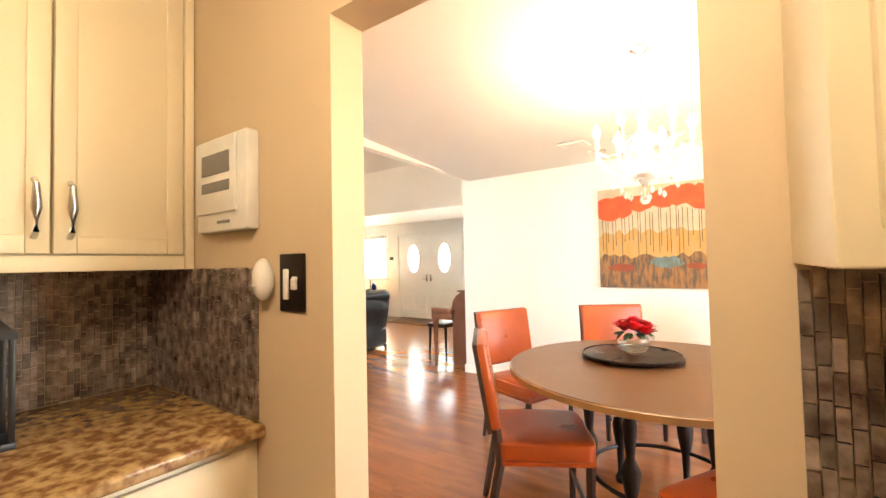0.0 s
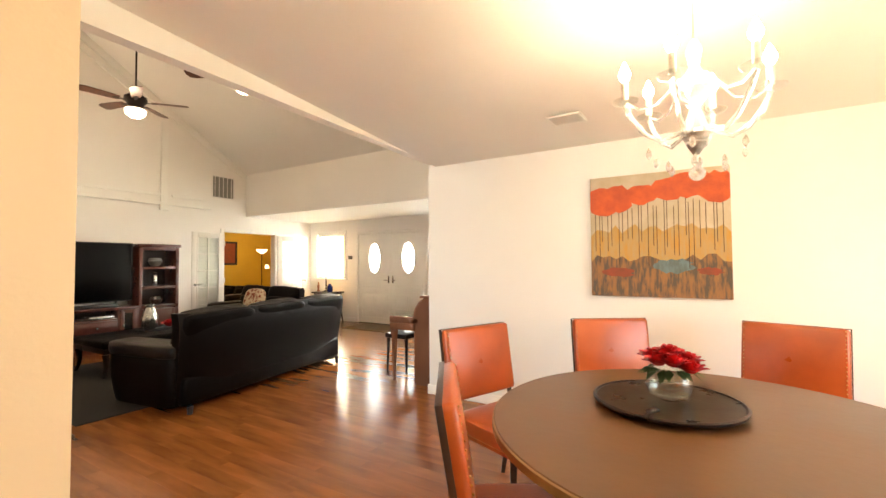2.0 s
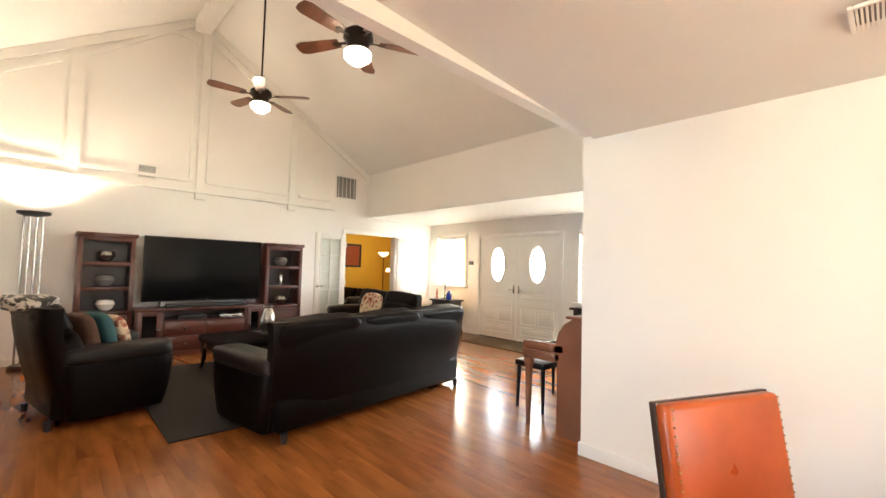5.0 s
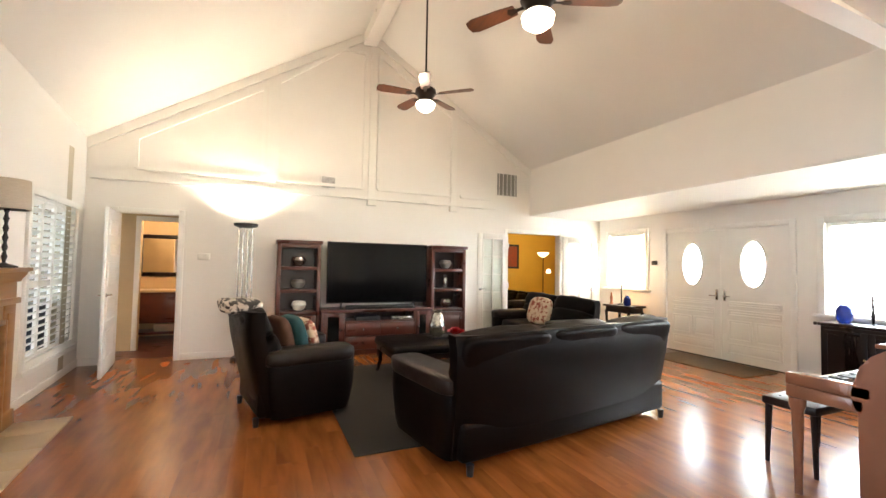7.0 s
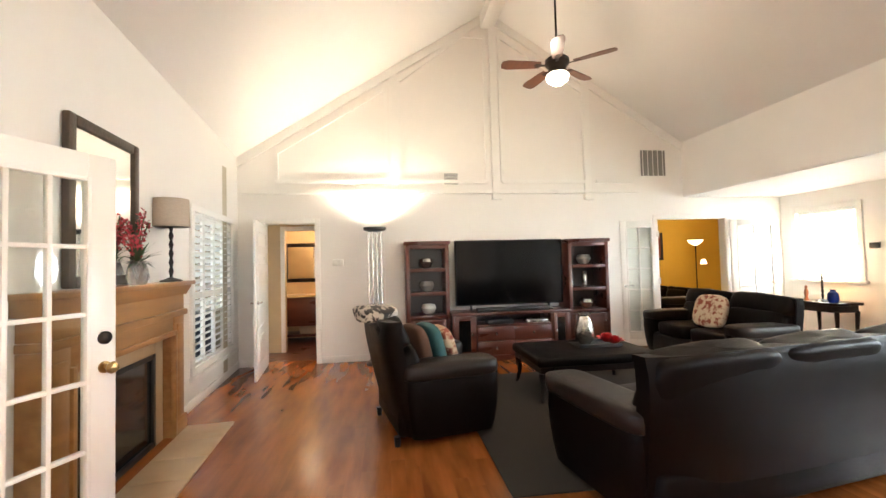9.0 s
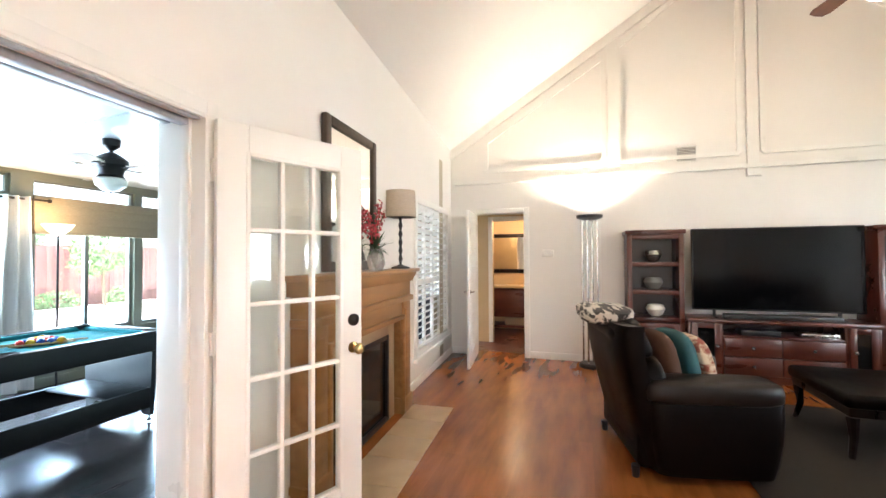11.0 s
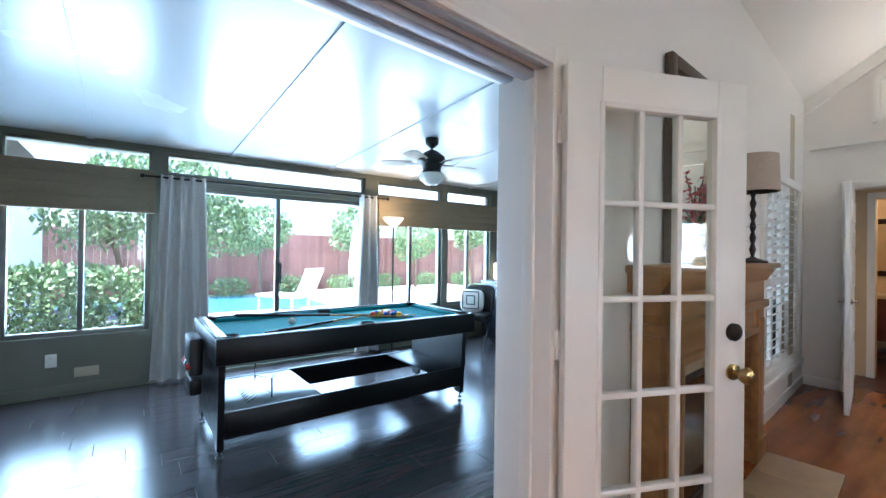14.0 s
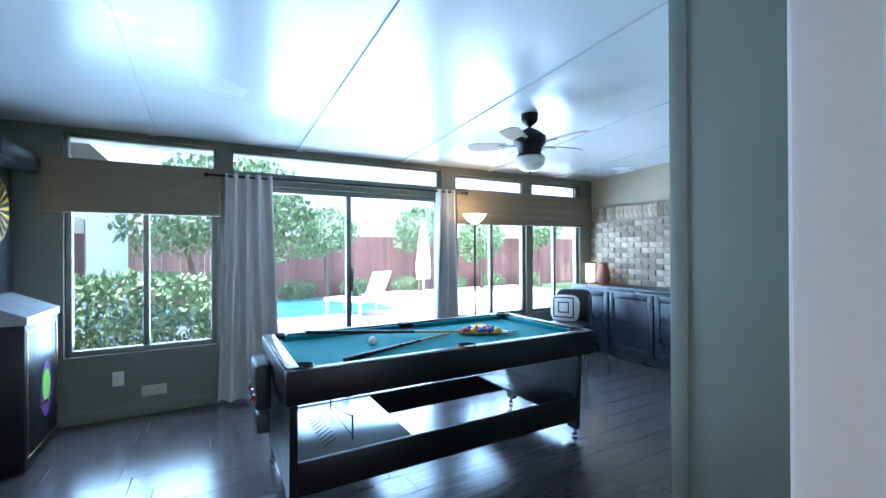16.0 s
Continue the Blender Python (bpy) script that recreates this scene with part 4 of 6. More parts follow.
face = lambda fx, fy: math.degrees(math.atan2(-fx, fy))
for bx, by, fx, fy in ((-1.44, 3.50, 0.93, -0.38), (-0.765, 4.25, 0.53, -0.85), (0.27, 4.46, -0.3, -0.95), (-0.98, 2.36, 0.87, 0.5), (0.47, 2.08, -0.85, 0.5)):
    n = math.hypot(fx, fy)
    dining_chair(bx + 0.30 * fx / n, by + 0.30 * fy / n, face(fx, fy))

ls = thing("lazy_susan", "dark wooden round tray on the dining table", "tray", -0.355, 3.02, 0.793)
part("plate", Geo().lathe([(0.004, 0.012), (0.25, 0.013), (0.275, 0.02), (0.278, 0.03), (0.268, 0.033), (0.262, 0.027), (0.004, 0.027)], seg=48), "espresso", ls)
part("foot", Geo().lathe([(0.12, 0), (0.12, 0.0118), (0.004, 0.0119)], seg=32), "espresso", ls)
fv = thing("rose_bowl", "glass bowl of red roses on the dark tray", "flowers", -0.345, 3.03, 0.821)
part("bowl", Geo().lathe([(0.04, 0), (0.075, 0.02), (0.09, 0.06), (0.08, 0.10), (0.06, 0.125), (0.055, 0.125), (0.074, 0.1), (0.083, 0.06), (0.07, 0.025), (0.004, 0.012)], seg=28), "glass", fv, "round clear glass bowl")
rng = random.Random(3)
def petal_rose(g, c, r):
    for ring in range(4):
        n = 5
        for k in range(n):
            a = 2 * math.pi * (k / n + ring * 0.13)
            tilt = 15 + ring * 18
            m = Matrix.Translation(c) @ pose(0, 0, 0, 0, 0, math.degrees(a)) @ pose(0.18 * r * ring + 0.1 * r, 0, 0, 0, tilt, 0)
            vs = [(0.06 * r * (4 * (v / 4 - 0.5) ** 2), (u / 4 - 0.5) * r * 0.95 * math.sin(math.pi * (0.2 + 0.7 * v / 4)), (v / 4 - 0.35) * r * 1.0) for u in range(5) for v in range(5)]
            vs = [(x + 0.12 * r * math.cos(3 * y / r), y, z) for x, y, z in vs]
            g.add(vs, [(u * 5 + v, u * 5 + 5 + v, u * 5 + 6 + v, u * 5 + 1 + v) for u in range(4) for v in range(4)], m)
for k, (dx, dy, dz2) in enumerate(((0, 0, 0.205), (0.075, 0.02, 0.175), (-0.07, 0.03, 0.18), (0.02, -0.075, 0.18), (-0.04, -0.06, 0.175), (0.03, 0.075, 0.18), (0.09, -0.05, 0.155))):
    g = Geo()
    petal_rose(g, (dx * 0.85, dy * 0.85, dz2 * 0.92), 0.05)
    part("rose", g, "red", fv, angle=80)
g = Geo()
for k in range(18):
    a = rng.random() * 6.28
    m = Matrix.Translation((0.06 * math.cos(a), 0.06 * math.sin(a), 0.13)) @ pose(0, 0, 0, 0, 0, math.degrees(a)) @ pose(0, 0, 0, 0, rng.uniform(5, 45), 0)
    g.add([(0, 0, 0), (0.03, 0.018, 0.006), (0.075, 0.0, 0), (0.03, -0.018, 0.006)], [(0, 1, 2), (0, 2, 3)], m)
part("foliage", g, "leaf", fv)

# chandelier
CX, CY = -0.23, 2.9
ct = dz(CY)
ch = thing("chandelier", "crystal chandelier with candle bulbs, lit", "chandelier", CX, CY, 0)
part("canopy", Geo().lathe([(0.06, ct - 0.002), (0.058, ct - 0.012), (0.03, ct - 0.03), (0.008, ct - 0.04)], seg=20), "steel", ch)
part("chain", Geo().tube([(0, 0, 2.18), (0, 0, ct - 0.03)], 0.004, 6), "steel", ch)
part("column", Geo().lathe([(0.012, 2.2), (0.03, 2.16), (0.015, 2.1), (0.05, 2.04), (0.055, 2.0), (0.02, 1.94), (0.04, 1.88), (0.05, 1.85), (0.03, 1.80), (0.01, 1.77)], seg=18), "crystal", ch)
part("hub", Geo().lathe([(0.035, 1.83), (0.045, 1.845), (0.035, 1.86)], seg=16), "steel", ch)
for k in range(6):
    a = 2 * math.pi * k / 6 + 0.25
    c, s = math.cos(a), math.sin(a)
    P2 = lambda r, z: (r * c, r * s, z)
    part("arm", Geo().tube([P2(0.04, 1.86), P2(0.12, 1.83), P2(0.17, 1.86), P2(0.22, 1.93), P2(0.24, 1.98)], 0.009, 8), "crystal", ch)
    part("drip_cup", Geo().lathe([(0.012, 1.975), (0.045, 1.99), (0.05, 1.998), (0.012, 2.0)], (0.24 * c, 0.24 * s, 0), 14), "glass", ch)
    part("candle_sleeve", Geo().lathe([(0.012, 2.0), (0.012, 2.07)], (0.24 * c, 0.24 * s, 0), 10), "white", ch)
    part("candle_bulb", Geo().lathe([(0.008, 2.07), (0.02, 2.09), (0.022, 2.105), (0.012, 2.13), (0.003, 2.15)], (0.24 * c, 0.24 * s, 0), 12), "bulb", ch)
    for q, z in ((0.24, 1.95), (0.17, 1.79), (0.10, 1.74)):
        part("crystal_drop", Geo().lathe([(0.001, z - 0.035), (0.011, z - 0.02), (0.009, z - 0.005), (0.001, z + 0.01)], (q * math.cos(a + 0.2), q * math.sin(a + 0.2), 0), 6), "crystal", ch)
    part("bead_swag", Geo().tube([P2(0.05, 2.06), P2(0.13, 1.97), P2(0.19, 1.96), P2(0.235, 1.99)], 0.005, 5), "crystal", ch)
part("bottom_ball", Geo().ball((0, 0, 1.70), 0.028), "crystal", ch)
part("bottom_stem", Geo().tube([(0, 0, 1.72), (0, 0, 1.78)], 0.004, 6), "steel", ch)


# canvas with a row of orange treetops
pw = thing("canvas_painting", "unframed canvas of orange treetops above golden ground", "painting", -0.5, 4.87, 1.59)
part("canvas", Geo().box((-0.5, -0.035, -0.5), (0.5, 0, 0.5), 0.004), "canvas_pale", pw)
rng = random.Random(9)
def blot(cx, cz, rx, rz, n=22, rough=0.25):
    return [(cx + rx * (1 + rough * (rng.random() - 0.5)) * math.cos(2 * math.pi * k / n), cz + rz * (1 + rough * (rng.random() - 0.5)) * math.sin(2 * math.pi * k / n)) for k in range(n)]
def daub(name, poly, mat, d):
    part(name, Geo().prism([(min(0.498, max(-0.498, u)), min(0.498, max(-0.498, v))) for u, v in poly], -0.035 - d, -0.034, "y"), mat, pw)
daub("gold_band", [(-0.498, -0.22), (-0.498, 0.0)] + [(-0.5 + k * 0.05, 0.02 + 0.08 * rng.random()) for k in range(1, 20)] + [(0.498, 0.0), (0.498, -0.22)], "canvas_gold", 0.001)
daub("brown_band", [(-0.498, -0.498), (-0.498, -0.22)] + [(-0.5 + k * 0.05, -0.22 + 0.07 * rng.random()) for k in range(1, 20)] + [(0.498, -0.22), (0.498, -0.498)], "canvas_brown", 0.0016)
daub("blue_patch", blot(0.12, -0.25, 0.14, 0.055, rough=0.4), "canvas_blue", 0.0024)
daub("red_patch", blot(-0.28, -0.3, 0.12, 0.04, rough=0.5), "canvas_red", 0.0024)
daub("red_patch", blot(0.36, -0.29, 0.08, 0.03, rough=0.5), "canvas_red", 0.0024)
for u, v, a, b in ((-0.40, 0.29, 0.15, 0.12), (-0.29, 0.31, 0.13, 0.11), (-0.10, 0.33, 0.13, 0.08), (0.10, 0.36, 0.14, 0.09), (0.24, 0.38, 0.16, 0.10), (0.42, 0.34, 0.14, 0.12)):
    daub("treetop", blot(u, v, a, b), "canvas_orange", 0.003 + rng.random() * 0.001)
for k in range(26):
    u = -0.47 + 0.037 * k + rng.uniform(-0.012, 0.012)
    lo = rng.uniform(-0.28, 0.0)
    part("stem", Geo().box((u, -0.0375, lo), (u + 0.005, -0.0345, 0.25 + rng.uniform(-0.03, 0.05))), "canvas_line", pw)


def grille(name, label, m, w, h, slats, upright=False):
    t = thing(name, label, "vent", base=m)
    part("frame", framed(-w / 2, w / 2, -h / 2, h / 2, 0.018, -0.008, 0.006), "trim", t)
    part("backing", Geo().box((-w / 2 + 0.018, 0.001, -h / 2 + 0.018), (w / 2 - 0.018, 0.004, h / 2 - 0.018)), "grey_slot", t)
    for k in range(slats):
        if upright:
            u = -w / 2 + 0.018 + (w - 0.036) * (k + 0.5) / slats
            part("slat", Geo().box((u - 0.004, -0.006, -h / 2 + 0.018), (u + 0.004, 0.001, h / 2 - 0.018)), "trim", t)
        else:
            u = -h / 2 + 0.018 + (h - 0.036) * (k + 0.5) / slats
            part("slat", Geo().box((-w / 2 + 0.018, -0.006, u - 0.003), (w / 2 - 0.018, 0.001, u + 0.003)), "trim", t)
    return t


grille("ceiling_vent", "white slatted vent in the dining ceiling", pose(-1.03, 4.25, dz(4.25) - 0.008, 94, 0, 0), 0.24, 0.34, 14, True)
grille("wall_vent", "small white supply vent high on the wall", pose(-8.692, 2.885, 2.72, 0, 0, 90), 0.25, 0.21, 9)
grille("return_vent", "large white return air grille on the wall", pose(-8.692, 6.27, 2.99, 0, 0, 90), 0.48, 0.46, 5, True)


# ---- living room ----
def fan(name, label, x, y, zb, top, turn, blade, body="bronze", reach=0.62):
    t = thing(name, label, "fan", x, y, zb)
    part("down_rod", Geo().tube([(0, 0, 0.30), (0, 0, top - zb)], 0.012, 8), body, t)
    part("canopy", Geo().lathe([(0.02, top - zb - 0.10), (0.065, top - zb - 0.06), (0.07, top - zb)], seg=18), body, t)
    part("motor", Geo().lathe([(0.03, 0.32), (0.08, 0.29), (0.13, 0.25), (0.135, 0.20), (0.10, 0.16), (0.09, 0.11), (0.11, 0.09), (0.09, 0.08)], seg=26), body, t)
    part("light_bowl", Geo().lathe([(0.004, -0.035), (0.06, -0.025), (0.115, 0.02), (0.125, 0.07), (0.11, 0.085)], seg=26), "lit_bowl" if body == "bronze" else "white", t)
    part("finial", Geo().lathe([(0.004, -0.05), (0.01, -0.042), (0.006, -0.03)], seg=10), body, t)
    for k in range(5):
        m = pose(0, 0, 0.19, 0, 0, turn + 72 * k) @ pose(0, 0, 0, 11, 0, 0)
        b = part("blade", Geo().prism([(0.19, -0.05), (0.3, -0.062), (reach - 0.06, -0.075), (reach, -0.055), (reach + 0.012, 0), (reach, 0.055), (reach - 0.06, 0.075), (0.3, 0.062), (0.19, 0.05)], -0.004, 0.004, "z", m), blade, t)
        part("blade_iron", Geo().prism([(0.09, -0.02), (0.16, -0.012), (0.24, -0.035), (0.26, 0), (0.24, 0.035), (0.16, 0.012), (0.09, 0.02)], -0.010, -0.004, "z", m), body, b)
    return t


fan("ceiling_fan", "bronze ceiling fan with walnut blades and lit bowl", -4.30, 3.80, 3.22, roof(3.8), -6, "fan_blade")
fan("ceiling_fan", "bronze ceiling fan with walnut blades and lit bowl", -6.70, 3.80, 3.40, roof(3.8), 50, "fan_blade")

solo("area_rug", Geo().box((-7.5, 2.6, 0.001), (-4.8, 5.7, 0.014), 0.005), "rug", "dark grey-brown rug under the seating", "rug")
solo("door_mat", Geo().box((-6.75, 7.75, 0.001), (-5.25, 8.5, 0.012), 0.004), "mat", "brown mat before the front doors", "mat")


def padded_seat(name, label, category, x, y, rz, width, seats, height=0.95, depth=0.95, lean=14):
    """A leather recliner or sofa that faces local +y; its back stands at -y."""
    t = thing(name, label, category, x, y, 0, rz)
    w, d = width / 2, depth / 2
    arm = 0.24
    part("base", Geo().box((-w + 0.08, -d + 0.14, 0.07), (w - 0.08, d - 0.04, 0.34), 0.04, seg=3), "leather", t)
    for s in (-1, 1):
        # the arm swells outwards and narrows to the floor
        m = Matrix.Translation((s * (w - arm / 2), 0.10, 0.06))
        g = Geo()
        rows = ((0.0, 0.80, 0.86), (0.08, 0.88, 0.92), (0.22, 0.98, 0.98), (0.36, 1.06, 1.0), (0.46, 1.04, 0.99), (0.53, 0.9, 0.95))
        n = 28
        p = lambda q, e: math.copysign(abs(q) ** e, q)
        vs = [(p(math.cos(2 * math.pi * k / n), 0.5) * arm / 2 * a, p(math.sin(2 * math.pi * k / n), 0.35) * (d - 0.09) * b, z) for z, a, b in rows for k in range(n)]
        fs = [(r * n + k, r * n + (k + 1) % n, (r + 1) * n + (k + 1) % n, (r + 1) * n + k) for r in range(len(rows) - 1) for k in range(n)]
        g.add(vs, fs + [tuple(range(n)), tuple((len(rows) - 1) * n + k for k in range(n))], m)
        part("arm", g, "leather", t, angle=60)
        # pads take a paler, browner and glossier leather than the arms
        part("arm_pad", Geo().pillow((s * (w - arm / 2), 0.09, 0.575), (arm + 0.05, depth - 0.16, 0.15), 0.42, wrinkle=0.010, u=32), "leather_arm", t, "rounded arm pad in paler brown leather")
    n = seats
    sw_ = (width - 2 * arm) / n
    bw = (width - 0.12) / n
    for k in range(n):
        cx = -w + arm + sw_ * (k + 0.5)
        part("seat_cushion", Geo().pillow((cx, 0.09, 0.41), (sw_ - 0.01, depth - 0.26, 0.2), 0.35, wrinkle=0.01), "leather", t)
        bx = -w + 0.06 + bw * (k + 0.5)
        m = pose(bx, -d + 0.27, 0.46, lean)
        g = Geo().pillow((0, 0.02, 0.14), (bw - 0.01, 0.24, 0.32), 0.42, m, wrinkle=0.014, u=36)
        g.pillow((0, 0.0, height - 0.625), (bw + 0.02, 0.22, 0.25), 0.36, m, wrinkle=0.028, u=44, v=16)
        part("back_cushion", g, "leather", t, "puffy creased leather back cushion", angle=60)
    # one smooth outer back, leaning out to its top and bowed a little
    g, nu, nv = Geo(), 24, 10
    vs = []
    for side in (0, 1):
        for j in range(nv + 1):
            q = j / nv
            z = 0.08 + q * (height - 0.15)
            half = w - 0.06 + 0.05 * q
            for i in range(nu + 1):
                u = 2 * i / nu - 1
                y = -d + 0.17 - math.tan(radians(lean * 0.75)) * (z - 0.08) * 0.85 - 0.014 * (1 - u * u) * math.sin(math.pi * q) + 0.06 * abs(u) ** 8 + 0.05 * q ** 8
                vs.append((half * u, y + side * (0.09 + 0.02 * (1 - q)), z))
    c = nu + 1
    at = lambda side, j, i: side * (nv + 1) * c + j * c + i
    fs = [(at(e, j, i), at(e, j, i + 1), at(e, j + 1, i + 1), at(e, j + 1, i)) for e in (0, 1) for j in range(nv) for i in range(nu)]
    fs += [(at(0, j, i), at(0, j, i + 1), at(1, j, i + 1), at(1, j, i)) for j in (0, nv) for i in range(nu)]
    fs += [(at(0, j, i), at(0, j + 1, i), at(1, j + 1, i), at(1, j, i)) for i in (0, nu) for j in range(nv)]
    part("back_panel", g.add(vs, fs), "leather", t, angle=60)
    for sx in (-1, 1):
        for sy in (-1, 1):
            part("foot", Geo().lathe([(0.022, 0), (0.028, 0.075)], (sx * (w - 0.14), sy * (d - 0.14), 0), 12), "black", t)
    return t


SX = math.degrees(math.atan2(0.35, 2.25))
padded_seat("leather_sofa", "long black leather reclining sofa on the rug", "sofa", -4.86, 4.29, 90 + SX, 2.5, 3, 1.0, 1.14)
padded_seat("leather_armchair", "black leather recliner with cushions and a throw", "armchair", -6.1, 2.2, 12, 1.02, 1, 1.05, 0.98, 20)
padded_seat("leather_loveseat", "black leather loveseat with a patterned cushion", "sofa", -7.35, 6.15, 178, 1.85, 2, 1.0)
solo("cushion", Geo().pillow((0, 0, 0.22), (0.46, 0.15, 0.44), 0.6, pose(0, 0, 0, -18)), "print_cloth", "cream and red patterned cushion on the loveseat", "cushion", -7.3, 5.98, 0.5, 10)
ar = pose(-6.1, 2.2, 0, 0, 0, 12)
solo("cushion", Geo().pillow((0, 0, 0.2), (0.42, 0.13, 0.42), 0.6, pose(0, 0, 0, 14, 0, 15)), "brown_cloth", "brown cushion leaning on the recliner", "cushion", 0.06, -0.06, 0.5, base=ar)
solo("cushion", Geo().pillow((0, 0, 0.2), (0.42, 0.13, 0.42), 0.6, pose(0, 0, 0, 14, 0, 12)), "teal_cloth", "dark teal cushion leaning on the recliner", "cushion", 0.04, 0.08, 0.5, base=ar)
solo("cushion", Geo().pillow((0, 0, 0.18), (0.40, 0.12, 0.38), 0.6, pose(0, 0, 0, 16, 0, 8)), "print_cloth", "patterned cushion leaning on the recliner", "cushion", 0.0, 0.22, 0.5, base=ar)
solo("throw_blanket", Geo().pillow((0, 0, 0), (0.56, 0.34, 0.12), 0.5, wrinkle=0.03), "stripe_cloth", "zebra striped throw over the recliner back", "blanket", 0, -0.44, 1.0, base=ar)

ot = thing("coffee_ottoman", "dark leather topped coffee table with tapered legs", "table", -6.75, 3.98)
part("top", Geo().box((-0.45, -0.65, 0.36), (0.45, 0.65, 0.46), 0.035, seg=3), "leather", ot)
part("apron", Geo().box((-0.42, -0.62, 0.30), (0.42, 0.62, 0.36), 0.005), "espresso", ot)
for sx in (-1, 1):
    for sy in (-1, 1):
        part("leg", Geo().tube([(sx * 0.41, sy * 0.61, 0.014), (sx * 0.38, sy * 0.58, 0.15), (sx * 0.39, sy * 0.59, 0.30)], [0.02, 0.026, 0.04], 8), "espresso", ot)
solo("serving_tray", Geo().box((-0.17, -0.24, 0), (0.17, 0.24, 0.012), 0.004).box((-0.17, -0.24, 0.012), (-0.155, 0.24, 0.035), 0.003).box((0.155, -0.24, 0.012), (0.17, 0.24, 0.035), 0.003), "black", "black tray on the coffee table", "tray", -6.82, 4.18, 0.461)
solo("silver_jar", Geo().lathe([(0.06, 0), (0.10, 0.05), (0.105, 0.16), (0.07, 0.27), (0.05, 0.31), (0.075, 0.33), (0.075, 0.35), (0.004, 0.352)], seg=26), "silver_pot", "mercury glass jar on the black tray", "jar", -6.85, 4.08, 0.474)
g = Geo()
petal_rose(g, (0, 0, 0.10), 0.10)
petal_rose(g, (0.05, 0.06, 0.08), 0.09)
solo("red_flower", g, "red", "red silk flower beside the jar", "flower", -6.8, 4.32, 0.43, angle=80)

# television, console and towers
tc = thing("media_console", "mahogany media console with drawers and steel knobs", "console", -8.685, 3.68)
part("top", Geo().box((0, -0.91, 0.66), (0.50, 0.87, 0.70), 0.006), "mahogany", tc)
part("plinth", Geo().box((0.02, -0.9, 0), (0.45, 0.86, 0.08), 0.004), "mahogany", tc)
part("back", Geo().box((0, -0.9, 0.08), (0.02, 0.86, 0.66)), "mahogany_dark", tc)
for y in (-0.9, -0.58, 0.56, 0.83):
    part("upright", Geo().box((0.02, y, 0.08), (0.46, y + 0.03, 0.66), 0.003), "mahogany", tc)
part("shelf", Geo().box((0.02, -0.55, 0.50), (0.46, 0.56, 0.52), 0.003), "mahogany", tc)
for y0, y1 in ((-0.545, 0.0), (0.005, 0.555)):
    for z0, z1 in ((0.09, 0.285), (0.295, 0.495)):
        d = part("drawer", Geo().box((0.10, y0, z0), (0.475, y1, z1), 0.005), "mahogany", tc)
        part("knob", Geo().lathe([(0.008, 0), (0.008, 0.015), (0.018, 0.02), (0.018, 0.028), (0.003, 0.03)], seg=12, m=pose(0.475, (y0 + y1) / 2, (z0 + z1) / 2, 0, 90)), "steel", d, "round steel knob")
for y0, y1, hy in ((-0.87, -0.58, -0.62), (0.59, 0.83, 0.63)):
    d = part("door", framed(y0, y1, 0.09, 0.655, 0.06, 0.455, 0.478, "x"), "mahogany", tc)
    part("door_glass", Geo().box((0.462, y0 + 0.06, 0.15), (0.468, y1 - 0.06, 0.595)), "firebox", d)
    part("knob", Geo().lathe([(0.008, 0), (0.008, 0.015), (0.018, 0.02), (0.018, 0.028), (0.003, 0.03)], seg=12, m=pose(0.478, hy, 0.4, 0, 90)), "steel", d, "round steel knob")
tv = thing("television", "large black flat television on the console", "television", -8.45, 3.70, 0.70)
part("panel", Geo().box((-0.03, -0.83, 0.08), (0.02, 0.83, 1.05), 0.008), "black", tv)
part("screen", Geo().box((0.0205, -0.815, 0.10), (0.023, 0.815, 1.035)), "screen", tv)
for s in (-1, 1):
    part("foot", Geo().box((-0.12, s * 0.6 - 0.02, 0), (0.12, s * 0.6 + 0.02, 0.012), 0.004).box((-0.012, s * 0.6 - 0.015, 0.012), (0.012, s * 0.6 + 0.015, 0.09), 0.003), "black", tv)
solo("sound_bar", Geo().box((-0.05, -0.55, 0), (0.05, 0.55, 0.06), 0.012), "black", "long black sound bar below the television", "speaker", -8.30, 3.7, 0.70)
solo("media_player", Geo().box((-0.1, -0.17, 0), (0.1, 0.17, 0.05), 0.004), "steel", "silver media box on the console shelf", "media player", -8.36, 4.05, 0.52)
solo("media_player", Geo().box((-0.1, -0.19, 0), (0.1, 0.19, 0.06), 0.004), "black", "black media box on the console shelf", "media player", -8.36, 3.5, 0.52)


